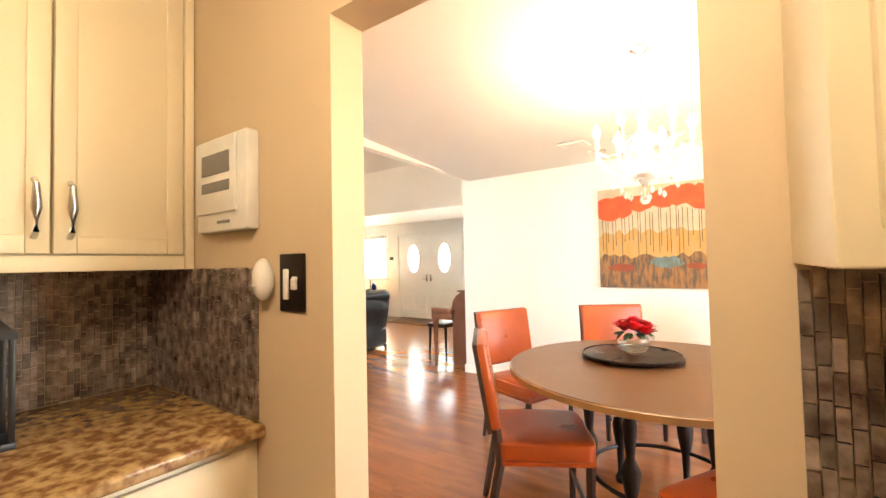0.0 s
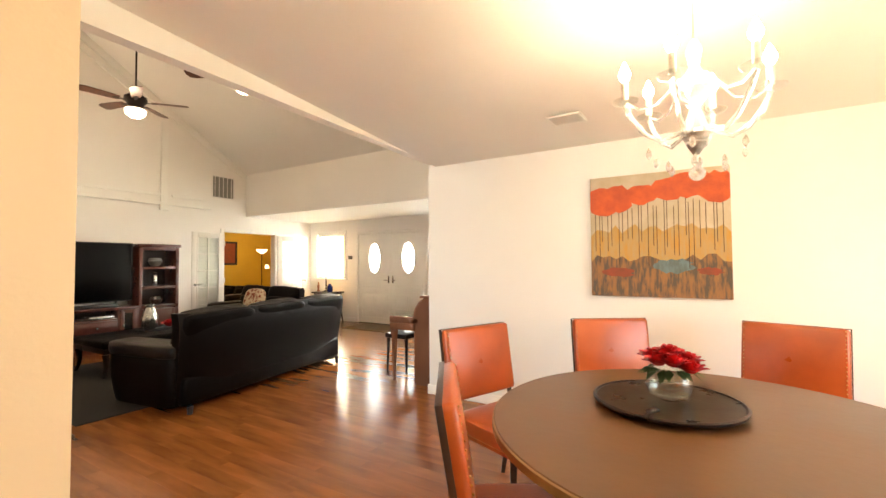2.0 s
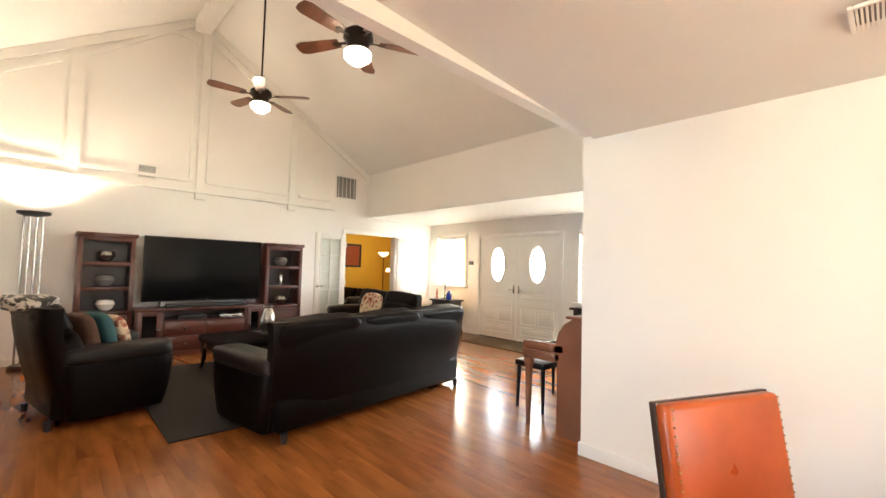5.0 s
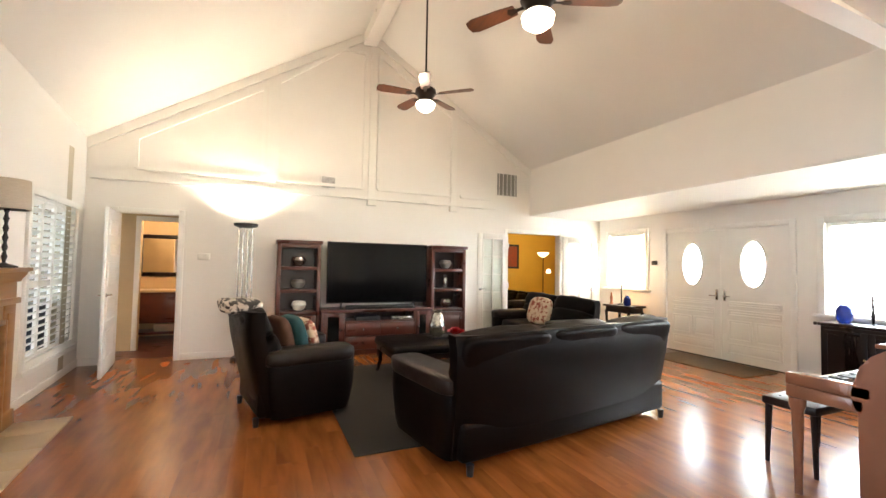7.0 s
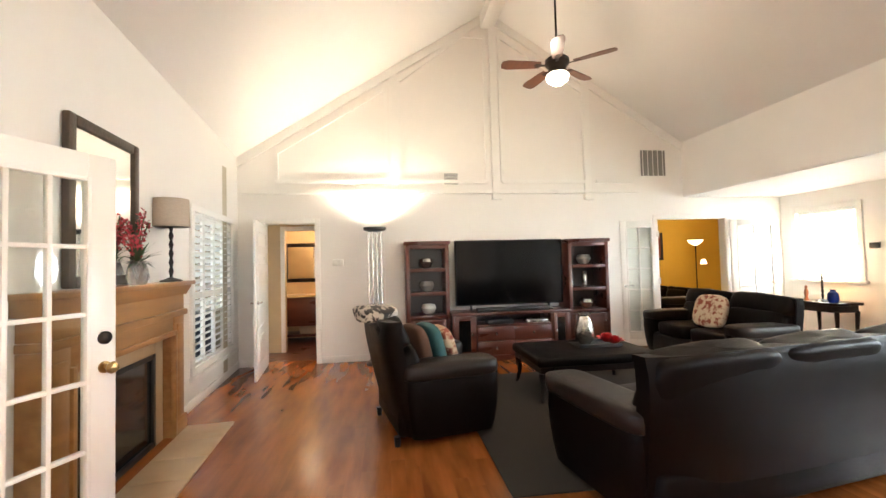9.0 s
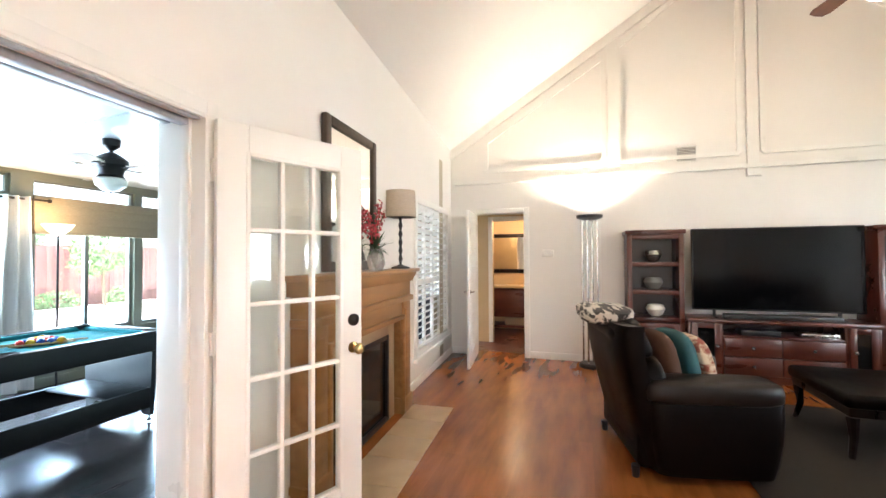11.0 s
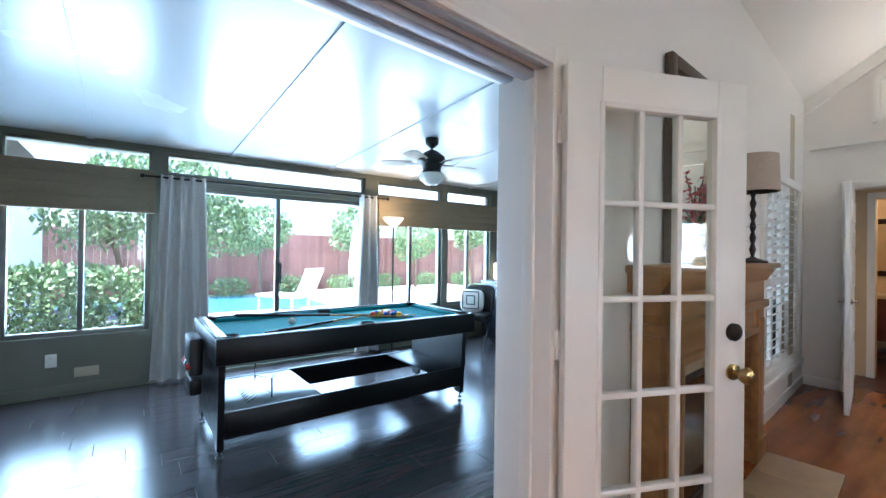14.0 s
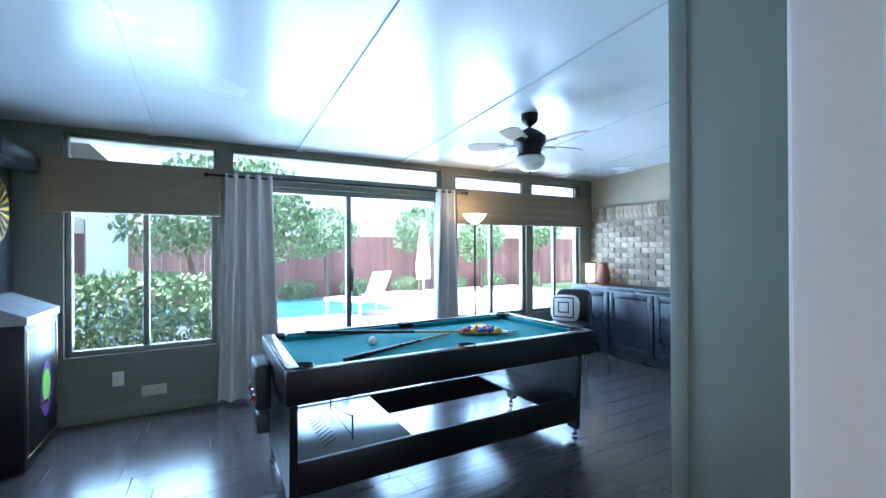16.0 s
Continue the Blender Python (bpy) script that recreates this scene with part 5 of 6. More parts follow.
def tower(y, w):
    t = thing("shelf_tower", "mahogany display tower with open shelves", "shelf", -8.685, y, 0, 0, "towers beside the television")
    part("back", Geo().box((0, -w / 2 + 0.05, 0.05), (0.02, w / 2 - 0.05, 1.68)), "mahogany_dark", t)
    for s in (-1, 1):
        part("side", Geo().box((0, s * w / 2, 0), (0.40, s * (w / 2 - 0.055), 1.69), 0.004), "mahogany", t)
    part("top", Geo().box((-0.0, -w / 2 - 0.02, 1.69), (0.43, w / 2 + 0.02, 1.74), 0.008), "mahogany", t)
    part("valance", Geo().box((0.37, -w / 2 + 0.055, 1.63), (0.40, w / 2 - 0.055, 1.69), 0.003), "mahogany", t)
    for z in (0.66, 0.99, 1.33):
        part("shelf_board", Geo().box((0.02, -w / 2 + 0.056, z - 0.03), (0.395, w / 2 - 0.056, z + 0.02), 0.003), "mahogany", t)
    d = part("door", Geo().box((0.36, -w / 2 + 0.058, 0.06), (0.40, w / 2 - 0.058, 0.62), 0.004), "mahogany", t)
    part("door_border", framed(-w / 2 + 0.06, w / 2 - 0.06, 0.065, 0.615, 0.05, 0.40, 0.412, "x"), "mahogany", d)
    part("knob", Geo().lathe([(0.008, 0), (0.018, 0.02), (0.003, 0.03)], seg=12, m=pose(0.412, w / 2 - 0.09, 0.5, 0, 90)), "steel", d, "round steel knob")
    return t


tower(2.45, 0.62)
tower(4.88, 0.64)
for y, z, mat, lab in ((2.45, 1.352, "silver_pot", "silver bowl"), (2.45, 1.012, "grey_slot", "grey stoneware bowl"), (2.47, 0.682, "white", "pale pot"), (4.88, 1.352, "grey_slot", "grey vase"), (4.88, 1.012, "silver_pot", "tall silver vase"), (4.9, 0.682, "silver_pot", "silver bowl")):
    tall = lab.startswith("tall")
    prof = [(0.03, 0), (0.04, 0.05), (0.045, 0.17), (0.03, 0.2), (0.04, 0.23), (0.035, 0.23), (0.004, 0.22)] if tall else [(0.04, 0), (0.08, 0.03), (0.11, 0.09), (0.09, 0.14), (0.06, 0.15), (0.05, 0.145), (0.004, 0.14)]
    solo("ornament", Geo().lathe(prof, seg=18), mat, lab + " on an open shelf of the tower", "ornament", -8.45, y, z)

# torchiere
tl = thing("torchiere_lamp", "slim multi-pole torchiere lamp lighting the ceiling", "floor lamp", -8.45, 1.71)
part("base", Geo().lathe([(0.15, 0), (0.15, 0.03), (0.13, 0.05), (0.004, 0.055)], seg=28), "iron", tl)
for dx, dy in ((-0.05, -0.09), (0.05, -0.03), (-0.05, 0.03), (0.05, 0.09)):
    part("pole", Geo().tube([(dx, dy, 0.05), (dx, dy, 1.93)], 0.012, 10), "steel", tl)
part("bowl", Geo().lathe([(0.10, 1.90), (0.16, 1.925), (0.165, 1.96), (0.155, 1.96), (0.10, 1.935), (0.004, 1.93)], seg=28), "iron", tl)
solo("thermostat", Geo().box((0, -0.08, -0.05), (0.025, 0.08, 0.05), 0.008).box((0.025, -0.05, -0.02), (0.027, 0.03, 0.03)), "white", "white thermostat beside the torchiere lamp", "thermostat", -8.70, 1.16, 1.47)
solo("door_keypad", Geo().box((-0.06, -0.02, -0.04), (0.06, 0, 0.04), 0.006), "black", "small black alarm keypad beside the door", "keypad", -7.3, 8.6, 1.52)

# entry lamp table
et = thing("side_table", "dark wooden side table below the front window", "table", -7.72, 8.28)
part("top", Geo().box((-0.32, -0.22, 0.68), (0.32, 0.22, 0.72), 0.008), "espresso", et)
part("apron", Geo().box((-0.28, -0.18, 0.58), (0.28, 0.18, 0.68), 0.004), "espresso", et)
for sx in (-1, 1):
    for sy in (-1, 1):
        part("leg", Geo().tube([(sx * 0.30, sy * 0.19, 0), (sx * 0.26, sy * 0.16, 0.3), (sx * 0.27, sy * 0.17, 0.6)], [0.018, 0.02, 0.03], 8), "espresso", et)


def table_lamp(x, y, z, label, shade, h=0.55, r=0.13, base=None, drum=True, sh=0.22, stem="iron"):
    t = thing("table_lamp", label, "lamp", x, y, z, base=base)
    part("foot", Geo().lathe([(0.085, 0), (0.085, 0.012), (0.03, 0.03), (0.012, 0.04)], seg=20), stem, t)
    prof = [(0.012, 0.04)] + [(0.010 + 0.010 * (k % 2), 0.05 + (h - 0.05) * k / 11) for k in range(12)]
    part("stem", Geo().lathe(prof, seg=12), stem, t)
    a, b = (r, r * 0.94) if drum else (r, r * 0.5)
    part("shade", Geo().lathe([(a, h), (b, h + sh), (b - 0.006, h + sh), (a - 0.006, h)], seg=32), shade, t)
    part("finial", Geo().lathe([(0.006, h), (0.006, h + sh + 0.012), (0.003, h + sh + 0.02)], seg=8), stem, t)
    return t


table_lamp(-7.75, 8.25, 0.72, "dark table lamp with a lit pale shade", "lit_shade", 0.42, 0.15, drum=False, sh=0.18)
solo("blue_jar", Geo().lathe([(0.05, 0), (0.07, 0.05), (0.06, 0.14), (0.03, 0.17), (0.04, 0.19), (0.004, 0.19)], seg=18), "blue_glass", "cobalt blue glass jar on the side table", "jar", -7.52, 8.15, 0.72)
solo("figurine", Geo().lathe([(0.04, 0), (0.02, 0.05), (0.03, 0.12), (0.015, 0.18), (0.02, 0.21), (0.004, 0.23)], seg=12), "terracotta", "small reddish ornament on the side table", "ornament", -7.95, 8.2, 0.72)
cn = thing("console_cabinet", "dark carved console cabinet below the front window", "cabinet", -3.95, 8.36)
part("top", Geo().box((-0.72, -0.22, 0.76), (0.72, 0.22, 0.80), 0.008), "espresso", cn)
part("body", Geo().box((-0.66, -0.19, 0.08), (0.66, 0.2, 0.76), 0.006), "espresso", cn)
for k in range(3):
    d = part("door", framed(-0.64 + k * 0.43, -0.23 + k * 0.43, 0.12, 0.72, 0.05, -0.205, -0.19), "espresso", cn)
    part("knob", Geo().ball((-0.25 + k * 0.43, -0.215, 0.42), 0.012), "brass", d)
for sx in (-1, 1):
    part("foot", Geo().box((sx * 0.62 - 0.03, -0.18, 0), (sx * 0.62 + 0.03, 0.18, 0.08), 0.008), "espresso", cn)
solo("blue_jar", Geo().lathe([(0.05, 0), (0.08, 0.04), (0.08, 0.16), (0.05, 0.2), (0.06, 0.22), (0.004, 0.22)], seg=18), "blue_glass", "cobalt blue glass jar on the console", "jar", -4.45, 8.34, 0.80)
for x in (-4.2, -4.05):
    solo("candlestick", Geo().lathe([(0.04, 0), (0.012, 0.02), (0.018, 0.1), (0.01, 0.2), (0.025, 0.22), (0.012, 0.225), (0.012, 0.33), (0.003, 0.335)], seg=12), "iron", "dark candlestick on the console", "candlestick", x, 8.36, 0.80)

# piano and bench
pn = thing("upright_piano", "walnut console piano with its lid closed back", "piano", -2.70, 5.06)
prof = [(0, 0), (-0.30, 0), (-0.30, 0.60), (-0.33, 0.66), (-0.33, 0.72), (-0.29, 0.86), (-0.24, 0.93), (-0.17, 0.98), (0, 0.98)]
for y in (0.0, 1.38):
    part("side_panel", Geo().prism(prof, y, y + 0.04, "y"), "piano", pn)
part("case", Geo().box((-0.27, 0.04, 0.03), (0, 1.38, 0.62), 0.004).box((-0.2, 0.04, 0.75), (0, 1.38, 0.955), 0.004), "piano", pn)
part("lid", Geo().box((-0.22, -0.01, 0.982), (0.01, 1.43, 1.005), 0.006), "piano", pn)
part("key_bed", Geo().box((-0.66, 0.0, 0.60), (-0.27, 1.42, 0.68), 0.012), "piano", pn)
for y in (0.0, 1.36):
    part("key_block", Geo().box((-0.66, y, 0.68), (-0.24, y + 0.06, 0.755), 0.01), "piano", pn)
    part("leg", Geo().lathe([(0.022, 0), (0.02, 0.05), (0.03, 0.35), (0.034, 0.52), (0.045, 0.55), (0.045, 0.6)], (-0.61, y + 0.035, 0), 12), "piano", pn)
for k in range(36):
    part("white_key", Geo().box((-0.64, 0.075 + k * 0.0353, 0.681), (-0.5, 0.075 + k * 0.0353 + 0.034, 0.70), 0.002), "ivory", pn)
for k in range(36):
    if k % 7 not in (2, 6):
        part("black_key", Geo().box((-0.59, 0.10 + k * 0.0353, 0.70), (-0.5, 0.10 + k * 0.0353 + 0.016, 0.713), 0.002), "black", pn)
solo("music_book", Geo().box((-0.006, -0.14, 0), (0.006, 0.14, 0.22), 0.002, pose(0, 0, 0, 0, 18)).box((0.006, -0.12, 0.05), (0.0085, 0.12, 0.06), 0, pose(-0.016, 0, 0, 0, 18)), "paper", "sheet music leaning on the piano", "book", -2.98, 5.6, 0.985 - 0.1, 0)
pb = thing("piano_bench", "dark piano bench on slim legs", "bench", -3.52, 5.75)
part("seat", Geo().box((-0.17, -0.36, 0.42), (0.17, 0.36, 0.48), 0.012), "espresso", pb)
for sx in (-1, 1):
    for sy in (-1, 1):
        part("leg", Geo().tube([(sx * 0.15, sy * 0.33, 0), (sx * 0.14, sy * 0.32, 0.42)], [0.014, 0.024], 8), "espresso", pb)

# fireplace
fp = thing("fireplace", "honey oak fireplace surround with a black glass firebox", "fireplace", base=F)
FX0, FX1 = -2.40, -0.66
part("leg_panel", Geo().box((FX0, 0.0, 0), (FX0 + 0.2, 0.13, 1.02), 0.006).box((FX0 + 0.04, 0.13, 0.15), (FX0 + 0.16, 0.142, 0.95), 0.004).box((FX0 - 0.015, 0, 0), (FX0 + 0.215, 0.15, 0.14), 0.006), "pine", fp)
part("leg_panel", Geo().box((FX1 - 0.2, 0.0, 0), (FX1, 0.13, 1.02), 0.006).box((FX1 - 0.16, 0.13, 0.15), (FX1 - 0.04, 0.142, 0.95), 0.004).box((FX1 - 0.215, 0, 0), (FX1 + 0.015, 0.15, 0.14), 0.006), "pine", fp)
part("frieze", Geo().box((FX0 + 0.2, 0.0, 0.88), (FX1 - 0.2, 0.12, 1.02), 0.004).box((FX0 - 0.01, 0, 1.02), (FX1 + 0.01, 0.16, 1.07), 0.01).box((FX0, 0, 1.07), (FX1, 0.13, 1.20), 0.006), "pine", fp)
part("inner_bead", framed(FX0 + 0.19, FX1 - 0.19, -0.05, 0.9, 0.035, 0.11, 0.15), "pine", fp)
part("crown", Geo().prism([(0.0, 1.20), (0.14, 1.20), (0.155, 1.23), (0.18, 1.265), (0.18, 1.285), (0.0, 1.285)], FX0 - 0.035, FX1 + 0.035, "x"), "pine", fp)
part("mantel_shelf", Geo().box((FX0 - 0.06, 0, 1.285), (FX1 + 0.06, 0.21, 1.32), 0.008), "pine", fp)
part("stone_surround", framed(FX0 + 0.225, FX1 - 0.225, -0.16, 0.88, 0.14, 0.01, 0.05), "stone", fp)
part("firebox", Geo().box((FX0 + 0.365, 0.01, 0.02), (FX1 - 0.365, 0.03, 0.74)), "firebox", fp)
part("firebox_frame", framed(FX0 + 0.36, FX1 - 0.36, 0.005, 0.745, 0.04, 0.03, 0.055), "black", fp)
hs = tagged(thing("hearth", "pale stone hearth slabs before the fireplace", "hearth", base=F))
for k in range(5):
    part("slab", Geo().box((FX0 - 0.02 + k * 0.355, 0.151, 0.0), (FX0 - 0.02 + k * 0.355 + 0.352, 0.54, 0.016), 0.003), "stone", hs)
mr = thing("wall_mirror", "large mirror in a dark frame above the mantel", "mirror", base=F @ pose(-1.385, 0.004, 1.84, 0))
part("glass", Geo().box((-0.35, 0.02, -0.46), (0.35, 0.026, 0.47)), "mirror", mr)
part("frame", framed(-0.405, 0.405, -0.515, 0.525, 0.07, 0.0, 0.045, r=0.012).box((-0.34, 0.002, -0.45), (0.34, 0.018, 0.46)), "frame_dark", mr)
table_lamp(-2.20, 0.105, 1.32, "bronze mantel lamp with a linen drum shade, unlit", "linen", 0.47, 0.145, base=F, sh=0.24)
fl = thing("orchid_vase", "coral orchid sprays in a glass vase on the mantel", "flowers", base=F @ pose(-1.62, 0.11, 1.32))
part("vase", Geo().lathe([(0.05, 0), (0.075, 0.05), (0.06, 0.13), (0.045, 0.16), (0.055, 0.17), (0.05, 0.17), (0.04, 0.15), (0.004, 0.03)], seg=20), "crystal", fl)
rng = random.Random(12)
g, lf, stm = Geo(), Geo(), Geo()
for k in range(9):
    a, r1, h1 = rng.random() * 6.28, rng.uniform(0.05, 0.2), rng.uniform(0.3, 0.52)
    p = [(r1 * s * s * math.cos(a), 0.5 * r1 * s * s * math.sin(a), 0.12 + (h1 - 0.1) * s) for s in (0, 0.35, 0.7, 1)]
    stm.tube(p, 0.004, 5)
    for q in range(9):
        s = 0.4 + 0.6 * q / 8
        c = (r1 * s * s * math.cos(a) + rng.uniform(-0.02, 0.02), 0.5 * r1 * s * s * math.sin(a) + rng.uniform(-0.02, 0.02), 0.12 + (h1 - 0.1) * s)
        for w in range(4):
            m = Matrix.Translation(c) @ pose(0, 0, 0, rng.uniform(-60, 60), rng.uniform(-60, 60), rng.uniform(0, 360))
            g.add([(0, 0, 0), (0.014, 0.012, 0.004), (0.032, 0, 0), (0.014, -0.012, 0.004)], [(0, 1, 2), (0, 2, 3)], m)
for k in range(34):
    a = rng.random() * 6.28
    m = Matrix.Translation((0, 0, 0.15)) @ pose(0, 0, 0, 0, 0, math.degrees(a)) @ pose(0, 0, 0, 0, rng.uniform(-65, 15), 0)
    L = rng.uniform(0.1, 0.22)
    lf.add([(0, 0.004, 0), (L * 0.5, 0.012, 0.015), (L, 0, -0.01), (L * 0.5, -0.012, 0.015), (0, -0.004, 0)], [(0, 1, 3, 4), (1, 2, 3)], m)
part("stems", stm, "leaf", fl)
part("blossoms", g, "pink", fl)
part("foliage", lf, "leaf", fl)

# bathroom seen through the hall door
vt = thing("bath_vanity", "mahogany bathroom vanity with a pale top", "vanity", -10.55, 0.3)
part("body", Geo().box((-0.5, -0.6, 0.3), (0, 0.6, 0.84), 0.005), "mahogany", vt)
part("top", Geo().box((-0.5, -0.62, 0.84), (0.03, 0.62, 0.88), 0.006), "bath_tile", vt)
part("shelf", Geo().box((-0.5, -0.58, 0.1), (0, 0.58, 0.14), 0.004), "mahogany", vt)
for y in (-0.56, 0.56):
    part("leg", Geo().box((-0.04, y - 0.03, 0), (0, y + 0.03, 0.3), 0.005), "mahogany", vt)
    part("leg", Geo().box((-0.5, y - 0.03, 0), (-0.46, y + 0.03, 0.3), 0.005), "mahogany", vt)
bm_ = thing("bath_mirror", "dark framed mirror above the vanity", "mirror", -11.08, 0.3, 1.5)
part("glass", Geo().box((0.012, -0.4, -0.32), (0.016, 0.4, 0.32)), "mirror", bm_)
part("frame", framed(-0.47, 0.47, -0.39, 0.39, 0.075, 0, 0.035, "x", r=0.008), "espresso", bm_)
solo("towel_basket", Geo().box((-0.12, -0.2, 0), (0.12, 0.2, 0.14), 0.02), "linen", "beige towels on the vanity shelf", "towels", -10.75, 0.4, 0.14)

# study seen through the glazed doors
of = padded_seat("office_sofa", "burgundy leather seat in the yellow study", "sofa", -10.6, 7.6, 180, 1.6, 2, 0.85)
padded_seat("office_chair", "dark leather armchair in the yellow study", "armchair", -10.4, 8.95, 160, 0.9, 1, 0.85)
fl2 = thing("floor_lamp", "black torch floor lamp with a lit glass bowl", "floor lamp", -11.6, 9.3)
part("base", Geo().lathe([(0.14, 0), (0.14, 0.02), (0.03, 0.04)], seg=20), "iron", fl2)
part("pole", Geo().tube([(0, 0, 0.03), (0, 0, 1.72)], 0.012, 8), "iron", fl2)
part("bowl", Geo().lathe([(0.03, 1.70), (0.12, 1.76), (0.17, 1.83), (0.165, 1.83), (0.11, 1.77), (0.004, 1.73)], seg=22), "lit_shade", fl2)
part("side_shade", Geo().lathe([(0.07, 1.25), (0.04, 1.36), (0.035, 1.36), (0.065, 1.25)], (0.12, 0.1, 0), 16), "lit_shade", fl2)
op = thing("framed_picture", "dark framed picture on the yellow wall", "painting", -12.48, 8.75, 1.72)
part("frame", framed(-0.3, 0.3, -0.36, 0.36, 0.06, 0, 0.03, "x", r=0.006), "black", op)
part("print", Geo().box((0.002, -0.24, -0.3), (0.012, 0.24, 0.3)), "canvas_red", op)

# ---- garden room ----
pt = thing("pool_table", "black pool table with teal felt and lower frame", "pool table", -4.38, -2.40, 0, 0)
PL, PW = 1.06, 0.53
part("bed", Geo().box((-PL + 0.07, -PW + 0.07, 0.70), (PL - 0.07, PW - 0.07, 0.757)), "felt", pt)
g = Geo()
for a, b in (((-PL, -PW), (PL, -PW + 0.07)), ((-PL, PW - 0.07), (PL, PW)), ((-PL, -PW + 0.07), (-PL + 0.07, PW - 0.07)), ((PL - 0.07, -PW + 0.07), (PL, PW - 0.07))):
    part("rail", Geo().box((a[0], a[1], 0.63), (b[0], b[1], 0.80), 0.012), "black_lam", pt)
g = Geo()
for a, b in (((-PL + 0.12, -PW + 0.07), (-0.06, -PW + 0.105)), ((0.06, -PW + 0.07), (PL - 0.12, -PW + 0.105)), ((-PL + 0.12, PW - 0.105), (-0.06, PW - 0.07)), ((0.06, PW - 0.105), (PL - 0.12, PW - 0.07)), ((-PL + 0.07, -PW + 0.12), (-PL + 0.105, PW - 0.12)), ((PL - 0.105, -PW + 0.12), (PL - 0.07, PW - 0.12))):
    part("cushion_rail", Geo().box((a[0], a[1], 0.757), (b[0], b[1], 0.79), 0.008), "felt", pt)
for x in (-PL + 0.09, 0, PL - 0.09):
    for s in (-1, 1):
        part("pocket", Geo().lathe([(0.05, 0.775), (0.062, 0.803), (0.056, 0.806), (0.045, 0.78), (0.004, 0.765)], (x, s * (PW - (0.09 if x else 0.06)), 0), 16), "black", pt)
part("end_rail_cap", Geo().box((PL - 0.07, -PW + 0.06, 0.8005), (PL - 0.012, PW - 0.06, 0.806), 0.002), "steel", pt)
for s in (-1, 1):
    part("end_panel", Geo().prism([(-PW + 0.12, 0.05), (-PW + 0.09, 0.63), (PW - 0.09, 0.63), (PW - 0.12, 0.05), (PW - 0.2, 0.05), (PW - 0.25, 0.11), (-PW + 0.25, 0.11), (-PW + 0.2, 0.05)], s * (PL - 0.05) - 0.02, s * (PL - 0.05) + 0.02, "x"), "black_lam", pt)
    for q in (-1, 1):
        part("leveller", Geo().lathe([(0.022, 0), (0.022, 0.012), (0.008, 0.016), (0.008, 0.06)], (s * (PL - 0.05), q * (PW - 0.15), 0), 12), "black", pt)
for q in (-1, 1):
    part("side_rail", Geo().box((-PL + 0.07, q * (PW - 0.125) - 0.015, 0.12), (PL - 0.07, q * (PW - 0.125) + 0.015, 0.295), 0.006), "black_lam", pt)
part("lower_board", Geo().box((0.33, -PW + 0.142, 0.276), (PL - 0.075, PW - 0.142, 0.292), 0.004), "grey_board", pt, "grey flip-over game board")
part("lower_shelf", Geo().box((-PL + 0.07, -PW + 0.142, 0.276), (-PL + 0.40, PW - 0.142, 0.292), 0.004), "black_lam", pt)
part("accessory_rack", Geo().box((PL + 0.0, -0.3, 0.45), (PL + 0.09, 0.0, 0.72), 0.02).box((PL, -0.34, 0.30), (PL + 0.08, -0.04, 0.42), 0.015), "black", pt)
for k in range(3):
    part("rack_ring", Geo().lathe([(0.03, 0), (0.04, 0.02), (0.03, 0.045)], (PL + 0.07, -0.26 + 0.11 * k, 0.50), 12), "ball_red" if k != 1 else "steel", pt)
def cue(a, b, label):
    t = thing("pool_cue", label, "cue")
    a, b = Vector(a), Vector(b)
    part("shaft", Geo().tube([a.lerp(b, 0.5), b], [0.0095, 0.006], 10), "cue_wood", t, "pale maple shaft")
    part("butt", Geo().tube([a, a.lerp(b, 0.03), a.lerp(b, 0.5)], [0.013, 0.0145, 0.0098], 10), "espresso", t, "dark stained butt")


cue((-3.60, -2.83, 0.806), (-5.03, -2.24, 0.773), "pool cue with dark butt lying across the felt")
cue((-3.66, -2.07, 0.772), (-4.84, -2.555, 0.772), "pool cue with dark butt lying on the felt")
solo("cue_ball", Geo().ball((0, 0, 0.0285), 0.0285), "ball_white", "white cue ball on the felt", "ball", -3.95, -2.42, 0.757)
k = 0
for row in range(5):
    for c in range(row + 1):
        solo("billiard_ball", Geo().ball((0, 0, 0.0285), 0.0285), ("ball_red", "ball_white", "ball_yellow", "ball_blue")[k * 7 % 4], "glossy coloured billiard ball in the rack", "ball", -4.66 - row * 0.05, -2.38 + (c - row / 2) * 0.058, 0.757, group="racked billiard balls")
        k += 1
tri = [(-4.60, -2.38), (-4.92, -2.55), (-4.92, -2.21)]
solo("ball_rack", Geo().tube([(*p, 0.775) for p in tri + tri[:1]], 0.009, 6), "cue_wood", "wooden triangle rack round the balls", "rack")
g = Geo()
for k in range(9):
    g.tube([(-3.55, -2.10 - 0.05 * k, 0.298), (-3.62, -2.10 - 0.05 * k, 0.338)], 0.0025, 4)
g.tube([(-3.72, -2.12, 0.298), (-3.72, -2.12, 0.438)], 0.006, 6).tube([(-3.72, -2.62, 0.298), (-3.72, -2.62, 0.438)], 0.006, 6).tube([(-3.72, -2.12, 0.428), (-3.72, -2.62, 0.338)], 0.004, 6).tube([(-3.72, -2.12, 0.318), (-3.72, -2.62, 0.308)], 0.004, 6)
solo("table_tennis_net", g, "black", "folded table tennis net on the lower board", "net")


